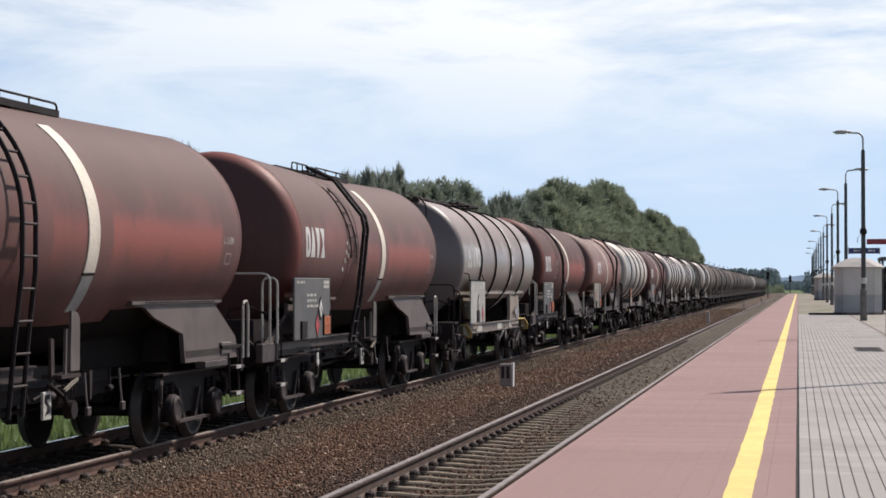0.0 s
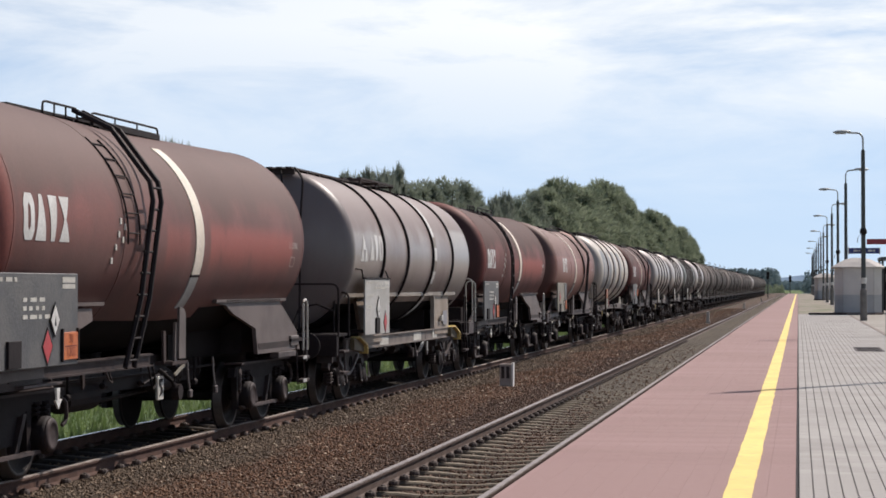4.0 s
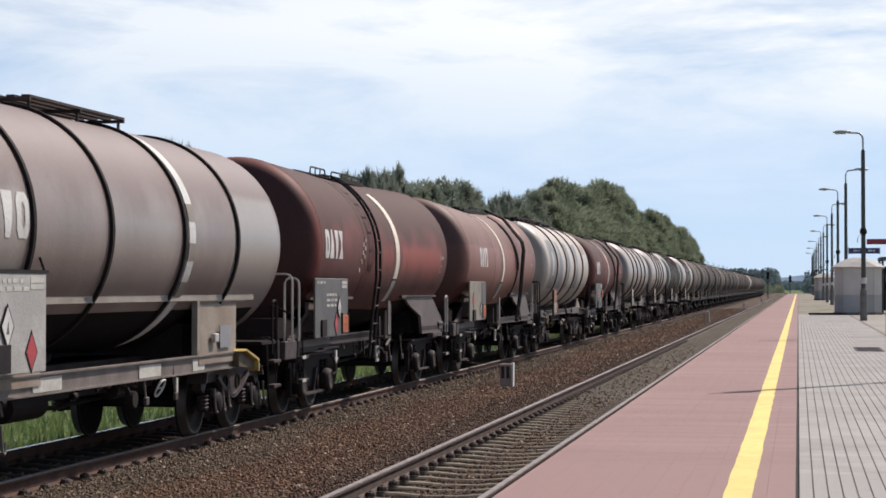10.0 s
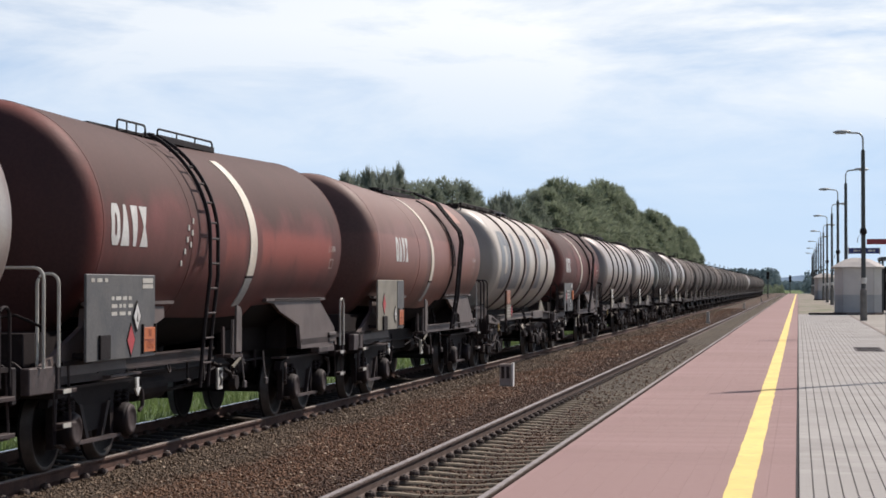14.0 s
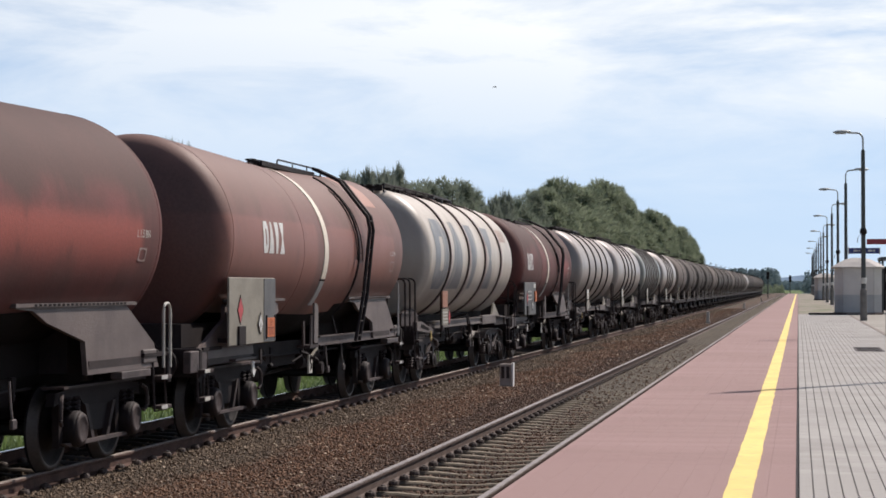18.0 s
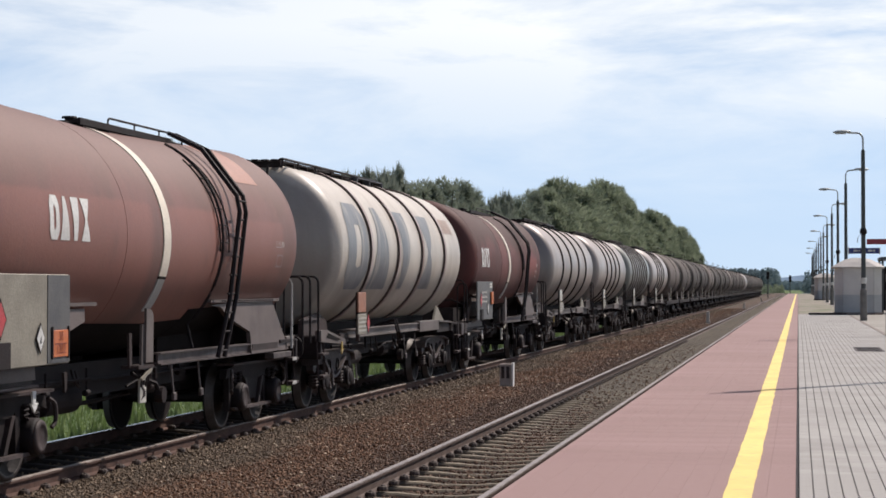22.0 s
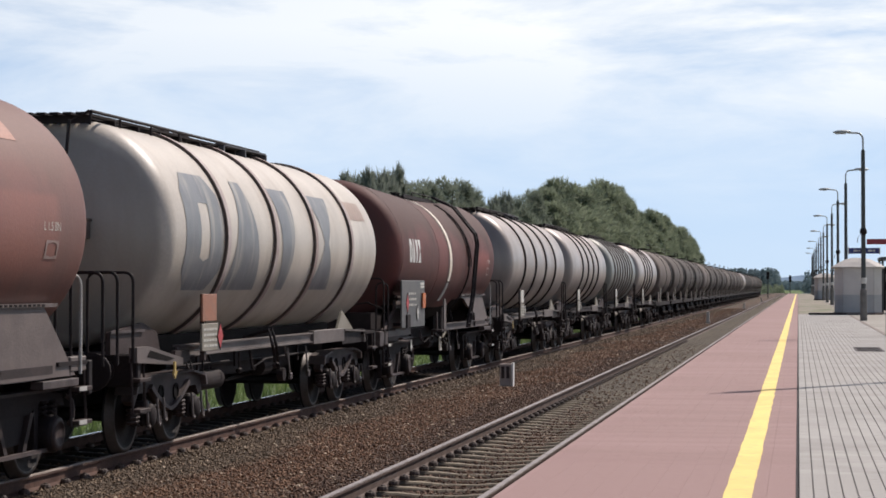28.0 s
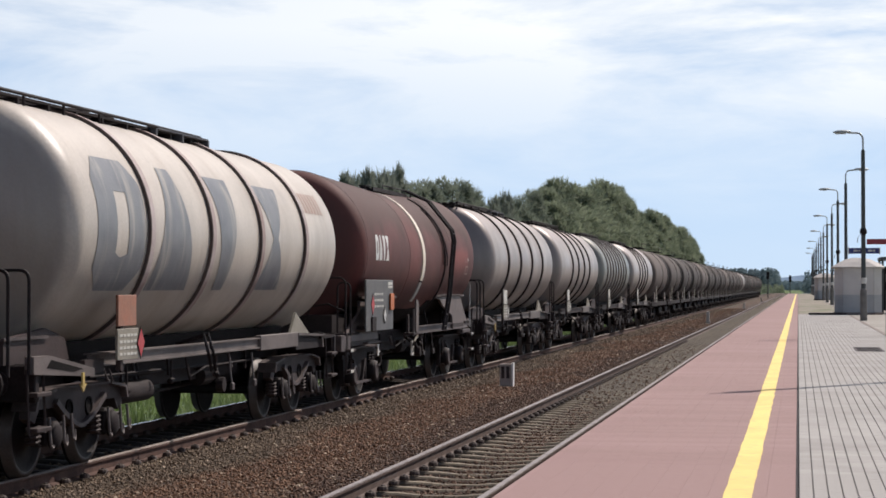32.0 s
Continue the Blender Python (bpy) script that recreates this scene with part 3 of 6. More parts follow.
# ---- tank wagons ----
def bent(pts, r=0.09, n=4):
    """A line of points with its corners rounded."""
    pts = [Vector(p) for p in pts]
    out = [pts[0]]
    for a, b, c in zip(pts, pts[1:], pts[2:]):
        p = b + (a - b).normalized() * min(r, (a - b).length * 0.45)
        q = b + (c - b).normalized() * min(r, (c - b).length * 0.45)
        for k in range(n + 1):
            t = k / n
            out.append(p * (1 - t) ** 2 + b * (2 * t * (1 - t)) + q * t ** 2)
    return out + [pts[-1]]


R = 1.43
# the tank's axis: its height in the middle, and how much it climbs towards the ends a metre
ZC, CLIMB = 2.63, 0.016
LEN = 14.35


def axis_z(y):
    return ZC + CLIMB * min(abs(y), 5.9)


def climbed(bm):
    """Lifts a tank's mesh, built level, onto its climbing axis."""
    for v in bm.verts:
        v.co.z += CLIMB * min(abs(v.co.y), 5.9)
    return bm



def on_tank(y, z, r):
    c = axis_z(y)
    a = math.asin(max(-1, min(1, (z - c) / R)))
    return (r * math.cos(a), y, c + r * math.sin(a))


def tank_mesh(y0, y1, n=72, dome=0.55, knuckle=0.3):
    """A tank barrel from weld to weld, with dished heads: a tight shoulder, then a shallow bulge."""
    side = []
    for i in range(9):
        a = radians(66) * i / 8
        side.append((knuckle * math.sin(a), R - knuckle + knuckle * math.cos(a)))
    d0, r0 = side[-1]
    for i in range(1, 9):
        r = r0 * (1 - i / 8)
        side.append((d0 + (dome - d0) * (1 - (r / r0) ** 2), max(0.02, r)))
    prof = [(y0 - d, r) for d, r in side[::-1]] + [(y0 * (1 - k / 4), R) for k in range(1, 4)] + [(0.0, R)]
    prof += [(y1 * k / 4, R) for k in range(1, 4)] + [(y1 + d, r) for d, r in side]
    return climbed(lathe(B(), prof, n, "y", (0, 0, ZC)))


def hoop(y, w, h, a0=0.0, a1=2 * math.pi, n=72):
    """A band round the tank, w wide and h proud."""
    bm = B()
    r0, r1 = R - 0.01, R + h
    rows = []
    full = a1 - a0 > 6.28
    m = n if full else n + 1
    cuts = [y - w / 2, y + w / 2]
    if cuts[0] < 0 < cuts[1]:
        cuts.insert(1, 0.0)
    for s, r in [(cuts[0], r0)] + [(c, r1) for c in cuts] + [(cuts[-1], r0)]:
        rows.append([bm.verts.new((r * math.cos(a0 + (a1 - a0) * i / n), s, ZC + r * math.sin(a0 + (a1 - a0) * i / n))) for i in range(m)])
    for a, b in zip(rows, rows[1:]):
        for i in range(n):
            j = (i + 1) % m
            bm.faces.new((a[i], a[j], b[j], b[i]))
    bmesh.ops.recalc_face_normals(bm, faces=bm.faces)
    return climbed(bm)


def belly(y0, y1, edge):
    """A skin that blackens the tank's underside for shade and dirt, up to the given angle on both flanks."""
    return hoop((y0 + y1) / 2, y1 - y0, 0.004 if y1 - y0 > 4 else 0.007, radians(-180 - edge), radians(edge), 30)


def mark(y0, y1, z0, z1, spans=None, r=None, steps=10):
    """A painted shape that follows the tank's side; spans(v) gives its stretches at height v."""
    r = R + 0.005 if r is None else r
    bm = B()
    for k in range(steps):
        v0, v1 = k / steps, (k + 1) / steps
        s0, s1 = ([(0, 1)], [(0, 1)]) if spans is None else (spans(v0), spans(v1 - 1e-4))
        for (a, b), (c, d) in zip(s0, s1):
            q = [(a, v0), (b, v0), (d, v1), (c, v1)]
            bm.faces.new([bm.verts.new(on_tank(y0 + (y1 - y0) * u, z0 + (z1 - z0) * v, r)) for u, v in q])
    bmesh.ops.recalc_face_normals(bm, faces=bm.faces)
    return bm


def ring_spans(v):
    e = 0.5 * min(1, 0.6 + 2.4 * min(v, 1 - v))
    return [(0.5 - e, 0.39), (0.64, 0.5 + e)] if 0.25 < v < 0.75 else [(0.5 - e, 0.5), (0.5, 0.5 + e)]


def arch_spans(v):
    return [(0.36 * v, 0.5), (0.5, 1 - 0.36 * v)]


SHAPES = {
    "round": ring_spans,
    "wedge": arch_spans,
    "tee": lambda v: [(0.32 - 0.24 * v, 0.68 + 0.24 * v)],
    "waist": lambda v: [(0.40 * (1 - abs(2 * v - 1)), 1 - 0.40 * (1 - abs(2 * v - 1)))],
    "drop": lambda v: [(0.5 * v, 1 - 0.5 * v)],
}


def words_on_tank(text, y, z, size, material, parent):
    """Stencilled writing bent onto the tank's side."""
    cu = bpy.data.curves.new("stencil", "FONT")
    cu.body, cu.size = text, size
    ob = bpy.data.objects.new("stencil", cu)
    scene.collection.objects.link(ob)
    me = bpy.data.meshes.new_from_object(ob.evaluated_get(bpy.context.evaluated_depsgraph_get()))
    bpy.data.objects.remove(ob)
    for v in me.vertices:
        v.co = on_tank(y + v.co.x, z + v.co.y, R + 0.006)
    me.materials.append(material)
    o = new("stencil", me)
    o.parent = parent
    return tagged(o, kind="stuff")


def wheelset_mesh():
    bm = B()
    lathe(bm, [(-0.90, 0.07), (-0.86, 0.075), (0.86, 0.075), (0.90, 0.07)], 10, "x")
    for s in (-1, 1):
        c = s * GAUGE / 2
        prof = [(c - s * 0.075, 0.455), (c - s * 0.075, 0.49), (c - s * 0.045, 0.492), (c - s * 0.035, 0.462), (c + s * 0.06, 0.452), (c + s * 0.06, 0.40), (c + s * 0.02, 0.37), (c + s * 0.0, 0.22), (c + s * 0.05, 0.15), (c + s * 0.07, 0.09)]
        lathe(bm, prof, 32, "x")
    me = bpy.data.meshes.new("wheelset")
    bm.to_mesh(me)
    bm.free()
    me.materials.append(TYRE)
    me.materials.append(RIM)
    for p in me.polygons:
        p.use_smooth = True
        if 0.41 < math.hypot(p.center.y, p.center.z) < 0.475:
            p.material_index = 1
    return me


WHEELSET = wheelset_mesh()
WHEELSETS = []


def coil(parent, x, y, z, r=0.075, turns=4, mat=None):
    """A stout coil spring."""
    bm = B()
    pts = [(x + r * math.cos(a), y + r * math.sin(a), z + 0.052 * a / (2 * math.pi)) for a in [2 * math.pi * k / 8 for k in range(8 * turns + 1)]]
    tube(bm, pts, 0.019, 5)
    return part("spring", bm, mat or GRIME, parent)


def plate_bogie_side(body, s):
    """A side of the older bogie: top beam, pedestals, big roller boxes, slanting struts, a tie bar below."""
    bm = B()
    prism(bm, [(-1.40, 0.74), (-1.36, 0.88), (-0.5, 0.95), (0.5, 0.95), (1.36, 0.88), (1.40, 0.74), (1.20, 0.78), (0.62, 0.80), (0.45, 0.70), (-0.45, 0.70), (-0.62, 0.80), (-1.20, 0.78)], s * 0.98 - 0.05, s * 0.98 + 0.05, "x")
    sf = part("side_frame", bm, GRIME, body)
    part("top_flange", box(B(), s * 1.0 - 0.13, s * 1.0 + 0.13, -1.36, 1.36, 0.925, 0.955), FRAME, sf)
    bm = B()
    prism(bm, [(-0.36, 0.70), (0.36, 0.70), (0.26, 0.40), (-0.26, 0.40)], s * 0.95 - 0.05, s * 0.95 + 0.05, "x")
    part("bolster_guide", bm, BLACK, sf)
    for d in (-1, 1):
        bm = B()
        prism(bm, [(d * 0.16, 0.27), (d * 0.25, 0.27), (d * 0.50, 0.72), (d * 0.41, 0.72)], s * 1.02 - 0.03, s * 1.02 + 0.03, "x")
        part("strut", bm, FRAME, sf)
        ya = d * 0.9
        for dy in (-0.27, 0.27):
            bm = B()
            prism(bm, [(ya + dy - 0.05, 0.28), (ya + dy + 0.05, 0.28), (ya + dy + 0.07, 0.80), (ya + dy - 0.07, 0.80)], s * 0.98 - 0.04, s * 0.98 + 0.04, "x")
            part("pedestal", bm, GRIME, body)
        bm = B()
        lathe(bm, [(s * 0.90, 0.17), (s * 0.93, 0.205), (s * 1.12, 0.205), (s * 1.15, 0.19)], 18, "x", (0, ya, 0.47))
        bx = part("axle_box", bm, BLACK, body, smooth=True)
        bm = B()
        lathe(bm, [(s * 1.14, 0.185), (s * 1.17, 0.18), (s * 1.185, 0.13), (s * 1.175, 0.12), (s * 1.18, 0.03)], 18, "x", (0, ya, 0.47))
        part("axle_cap", bm, FRAME, bx, smooth=True)
        for dy in (-0.13, 0.13):
            coil(body, s * 1.0, ya + dy, 0.66, 0.07, 3)
        bm = B()
        tube(bm, bent([(s * 1.08, d * 1.30, 0.86), (s * 1.12, d * 1.42, 0.80), (s * 1.12, d * 1.44, 0.60), (s * 1.10, d * 1.36, 0.54)], 0.07), 0.025)
        part("end_hook", bm, FRAME, sf)
    bm = B()
    prism(bm, [(-1.22, 0.33), (-1.08, 0.285), (1.08, 0.285), (1.22, 0.33), (1.08, 0.325), (-1.08, 0.325)], s * 1.06 - 0.03, s * 1.06 + 0.03, "x")
    part("tie_bar", bm, WORN, body, "worn tie bar under the axle boxes")


def cast_bogie_side(body, s):
    """A side of the newer bogie: an arched plate with a bowed belly, coil springs and hooked links."""
    bm = B()
    prism(bm, [(-1.42, 0.66), (-1.36, 0.86), (-0.8, 0.93), (0.8, 0.93), (1.36, 0.86), (1.42, 0.66), (1.28, 0.60), (1.16, 0.74), (0.66, 0.74), (0.50, 0.68), (0.14, 0.50), (-0.14, 0.50), (-0.50, 0.68), (-0.66, 0.74), (-1.16, 0.74), (-1.28, 0.60)], s * 1.0 - 0.06, s * 1.0 + 0.06, "x")
    sf = part("side_frame", bm, FRAME, body)
    # the holes' dark depth drawn as rimmed black discs
    for dy in (-0.30, 0.30):
        bm = B()
        lathe(bm, [(s * 1.06, 0.11), (s * 1.075, 0.11), (s * 1.075, 0.085), (s * 1.062, 0.083)], 14, "x", (0, dy, 0.70))
        part("hole_shade", bm, SHADE_BLACK, sf, "rimmed black disc drawn for a lightening hole")
    part("top_flange", box(B(), s * 1.0 - 0.13, s * 1.0 + 0.13, -0.85, 0.85, 0.925, 0.955), FRAME, sf)
    for d in (-1, 1):
        bm = B()
        prism(bm, [(d * 0.85, 0.955), (d * 1.38, 0.885), (d * 1.44, 0.74), (d * 1.40, 0.74), (d * 1.34, 0.86), (d * 0.85, 0.925)], s * 1.0 - 0.14, s * 1.0 + 0.14, "x")
        part("end_flange", bm, WORN, sf, "worn sloping end of the bogie frame")
    bm = B()
    belly_line = [(0.78 * (k / 8 - 1), 0.475 + 0.31 * abs(k / 8 - 1) ** 1.5) for k in range(17)]
    prism(bm, belly_line + [(u * 0.93, v + 0.05) for u, v in belly_line[::-1]], s * 1.06 - 0.03, s * 1.06 + 0.05, "x")
    part("belly_flange", bm, WORN, sf, "worn bowed flange")
    part("spring_plank", box(B(), s * 0.90 - 0.05, s * 0.90 + 0.05, -0.7, 0.7, 0.5, 0.8), BLACK, body)
    for ya in (-0.9, 0.9):
        bm = B()
        box(bm, s * 1.0 - 0.11, s * 1.0 + 0.11, ya - 0.16, ya + 0.16, 0.34, 0.64, 0.03)
        bx = part("axle_box", bm, GRIME, body)
        bm = B()
        lathe(bm, [(s * 1.1, 0.15), (s * 1.15, 0.15), (s * 1.18, 0.11), (s * 1.19, 0.04)], 14, "x", (0, ya, 0.46))
        part("axle_cap", bm, GRIME, bx, smooth=True)
        for dy in (-0.33, 0.33):
            coil(body, s * 1.02, ya + dy, 0.36, 0.075, 4, FRAME)
        for dy, lo in ((-0.20, 0.32), (0.20, 0.32), (0.44, 0.36)):
            bm = B()
            tube(bm, bent([(s * 1.15, ya + dy, 0.66), (s * 1.17, ya + dy, lo + 0.04), (s * 1.17, ya + dy + 0.05, lo), (s * 1.15, ya + dy + 0.12, lo + 0.03), (s * 1.14, ya + dy + 0.13, lo + 0.12)], 0.05), 0.017)
            part("hooked_link", bm, SILL, body, "worn bent steel link")


def bogie(parent, y, simple=False, arched=False):
    """A two-axle bogie: side frames with springs and axle boxes, a bolster, two wheelsets."""
    bg_ = B()
    box(bg_, -0.95, 0.95, -0.28, 0.28, 0.52, 0.86, 0.02)
    box(bg_, -0.3, 0.3, -1.25, 1.25, 0.58, 0.80)
    body = part("bogie", bg_, BLACK, parent, "dark grimy two-axle bogie", at=(0, y, 0))
    if simple:
        bm = B()
        prism(bm, [(-1.32, 0.62), (-1.25, 0.80), (-0.42, 0.90), (0.42, 0.90), (1.25, 0.80), (1.32, 0.62), (0.66, 0.62), (0.40, 0.40), (-0.40, 0.40), (-0.66, 0.62)], 0.92, 1.02, "x")
        part("side_frame", bm, GRIME, body)
        for ya in (-0.9, 0.9):
            bm = B()
            lathe(bm, [(0.9, 0.14), (1.13, 0.13), (1.16, 0.08)], 8, "x", (0, ya, 0.46))
            part("axle_box", bm, GRIME, body)
    else:
        for s in (-1, 1):
            (cast_bogie_side if arched else plate_bogie_side)(body, s)
    for ya in (-0.9, 0.9):
        w = shared("wheelset", WHEELSET, body, (0, ya, 0.46))
        if not simple:
            WHEELSETS.append((w, ya))
        for s in (-1, 1):
            if simple:
                break
            bm = B()
            box(bm, s * 0.753 - 0.045, s * 0.753 + 0.045, ya + (0.5 if ya < 0 else -0.56), ya + (0.56 if ya < 0 else -0.5), 0.36, 0.62)
            part("brake_shoe", bm, BLACK, body)


def buffers(parent, end, y):
    for s in (-0.875, 0.875):
        bm = B()
        lathe(bm, [(y, 0.14), (y + end * 0.02, 0.14), (y + end * 0.03, 0.10), (y + end * 0.34, 0.09)], 14, "y", (s, 0, 1.05))
        lathe(bm, [(y + end * 0.34, 0.10), (y + end * 0.35, 0.23), (y + end * 0.39, 0.23), (y + end * 0.40, 0.19)], 18, "y", (s, 0, 1.05))
        part("buffer", bm, BLACK, parent)


def underframe(w, mat, L, solebar=(-6.0, 6.0), dz=0.0, deep=0.0):
    e = L / 2 - 0.62
    bm = B()
    box(bm, -0.55, 0.55, -3.3, 3.3, 0.74, 1.14)
    box(bm, -0.32, 0.32, -e, e, 0.88, 1.14)
    part("centre_sill", bm, BLACK, w)
    for end in (-1, 1):
        bm = B()
        box(bm, -1.3, 1.3, end * e - 0.06, end * e + 0.06, 0.86, 1.24, 0.015)
        part("headstock", bm, BLACK, w)
        buffers(w, end, end * (e + 0.06))
        bm = B()
        box(bm, -1.3, 1.3, min(end * (e - 0.95), end * (e - 0.1)), max(end * (e - 0.95), end * (e - 0.1)), 1.20, 1.245)
        part("end_platform", bm, GRIME, w)
        bm = B()
        tube(bm, [(0, end * (e + 0.06), 1.02), (0, end * (e + 0.35), 0.95), (0, end * (e + 0.62), 1.02)], 0.035)
        part("coupling", bm, BLACK, w)
        bm = B()
        tube(bm, [(0.35, end * (e + 0.05), 0.95), (0.36, end * (e + 0.25), 0.70), (0.30, end * (e + 0.5), 0.62)], 0.022)
        part("brake_hose", bm, BLACK, w)
    for s in (-1, 1):
        bm = B()
        x = s * 1.22
        box(bm, x - 0.05, x + 0.05, solebar[0], solebar[1], 1.08 + dz - deep, 1.10 + dz - deep)
        box(bm, x - 0.05, x + 0.05, solebar[0], solebar[1], 1.215 + dz, 1.235 + dz)
        box(bm, x - 0.012, x + 0.012, solebar[0], solebar[1], 1.10 + dz - deep, 1.215 + dz)
        part("solebar", bm, mat, w)


def saddle(w, outline, mat, top=1.83, web=None):
    """A plate cradle between the frame and the tank's belly, one flank a side; the outline runs in (y, z)."""
    xt = math.sqrt(R * R - (top - ZC) ** 2) + 0.02
    ys = [y for y, z in outline if z > top - 0.1]
    for s in (-1, 1):
        bm = B()
        lo, hi = [], []
        for d, row in ((0.0, lo), (-0.06, hi)):
            for y, z in outline:
                row.append(bm.verts.new((s * (xt + 0.06 * (top - z) / 0.7 + d), y, z)))
        n = len(lo)
        for i in range(n):
            bm.faces.new((lo[i], lo[(i + 1) % n], hi[(i + 1) % n], hi[i]))
        bm.faces.new(lo)
        bm.faces.new(hi[::-1])
        bmesh.ops.recalc_face_normals(bm, faces=bm.faces)
        sd = part("saddle", bm, mat, w)
        part("weld_flange", box(B(), s * xt - 0.035, s * xt + 0.035, min(ys) - 0.02, max(ys) + 0.3, top, top + 0.04), mat, sd)
        if web:
            # shade inside the flange holes drawn as small black plates
            bm = B()
            for k in range(22):
                yy = min(ys) + 0.5 + (max(ys) - min(ys) - 0.6) * k / 21
                box(bm, s * (xt + 0.035) - 0.003, s * (xt + 0.035) + 0.003, yy - 0.035, yy + 0.035, top + 0.008, top + 0.032)
            tagged(part("flange_hole_shade", bm, SHADE_BLACK, sd, "row of black plates drawn for the flange holes"), kind="stuff")
            yb = max(y for y, z in outline)
            bm = B()
            prism(bm, [(web[1] + 0.05, 1.13), (yb - 0.65, 1.13), (yb - 0.65, 1.22), (web[1] + 0.05, 1.22)], s * (xt + 0.058) - 0.004, s * (xt + 0.058) + 0.004, "x")
            part("foot_strip", bm, FRAME, sd, "dark strip along the saddle's foot")
        # black plate and patch paint the shaded opening beside the saddle
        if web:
            part("shade_plate", box(B(), s * 0.66 - 0.04, s * 0.66 + 0.04, web[0], web[1], 1.06, 1.60), SHADE_BLACK, sd, "black plate added for the shade under the tank")
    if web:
        part("belly_shade_patch", belly(web[0], web[1], -38), SHADE_BLACK, w, "black patch painted for the shade beside the saddle")
    a, b = min(y for y, z in outline), max(y for y, z in outline)
    lo_y = [y for y, z in outline if z < 1.25]
    part("cradle", box(B(), -1.0, 1.0, min(lo_y) + 0.08, max(lo_y) - 0.08, 1.08, 1.55), BLACK, w)


def front_saddle(w, dy):
    """The cradle of the leading end, with the sole plate below it and the blocks and shelves of both ends."""
    saddle(w, [(dy + a, b) for a, b in ((-2.45, 1.80), (-5.20, 1.80), (-5.30, 1.60), (-6.55, 1.22), (-6.40, 1.09), (-4.0, 1.09), (-4.0, 1.40), (-2.91, 1.57), (-2.47, 1.66))], SADDLE)
    for s in (-1, 1):
        sp = part("sole_plate", box(B(), s * 1.23 - 0.02, s * 1.23 + 0.02, dy - 6.25, dy - 4.0, 1.0, 1.10), FRAME, w)
        part("end_block", box(B(), s * 1.24 - 0.05, s * 1.24 + 0.05, dy - 6.98, dy - 6.27, 0.93, 1.21, 0.01), WORN, sp)
        part("end_block", box(B(), s * 1.24 - 0.05, s * 1.24 + 0.05, dy + 5.98, dy + 6.45, 1.13, 1.29, 0.01), SILL, sp)
        part("end_shelf", box(B(), s * 1.26 - 0.07, s * 1.26 + 0.07, dy + 5.1, dy + 6.12, 0.98, 1.065, 0.006), WORN, sp)


def pale_band(w, y, width, up):
    """The cream band: bright down to its notch, greyer on the strap below."""
    pb = part("pale_band", hoop(y, width, 0.012, radians(-18), radians(up)), BAND, w, "cream painted band")
    part("band_strap", hoop(y, width, 0.010, radians(-37), radians(-18.3), 20), PLATE_PALE, pb, "greyed lower end of the band")
    part("notch", hoop(y, width * 1.02, 0.016, radians(-19.2), radians(-17.8), 3), GRIME, pb, "dark notch across the band")


def strap_post(w, y):
    """A folded strap foot: a broad outer plate and two narrow ones that tie the tank band to the frame."""
    bm = B()
    prism(bm, [(y - 0.14, 1.15), (y + 0.12, 1.15), (y + 0.13, 1.70), (y + 0.06, 1.77), (y - 0.12, 1.79)], 1.37, 1.40, "x")
    st = part("tank_strap", bm, SILL, w, "worn grey steel strap post")
    bm = B()
    prism(bm, [(y - 0.22, 1.10), (y - 0.13, 1.10), (y - 0.10, 1.60), (y - 0.19, 1.60)], 1.34, 1.37, "x")
    part("strap_leg", bm, SILL, st)
    bm = B()
    prism(bm, [(y - 0.43, 1.10), (y - 0.34, 1.10), (y - 0.36, 1.50), (y - 0.45, 1.50)], 1.27, 1.30, "x")
    part("strap_leg", bm, FRAME, st)
    part("strap_foot", box(B(), 1.18, 1.40, y - 0.40, y + 0.16, 1.08, 1.12), FRAME, st)
    bm = B()
    prism(bm, [(y - 0.30, 0.97), (y - 0.26, 0.94), (y + 0.10, 1.05), (y + 0.08, 1.09)], 1.38, 1.40, "x")
    part("strap_tab", bm, PLATE_LIGHT, st, "pale tab at the strap's foot")
    bm = B()
    for k in range(4):
        tube(bm, bent([(1.26, y - 0.2 + 0.09 * k, 1.06), (1.36, y - 0.18 + 0.09 * k, 0.98), (1.34, y - 0.14 + 0.08 * k, 0.86 + 0.03 * (k % 2))], 0.04), 0.012)
    part("valve_pipe", bm, BLACK, st)


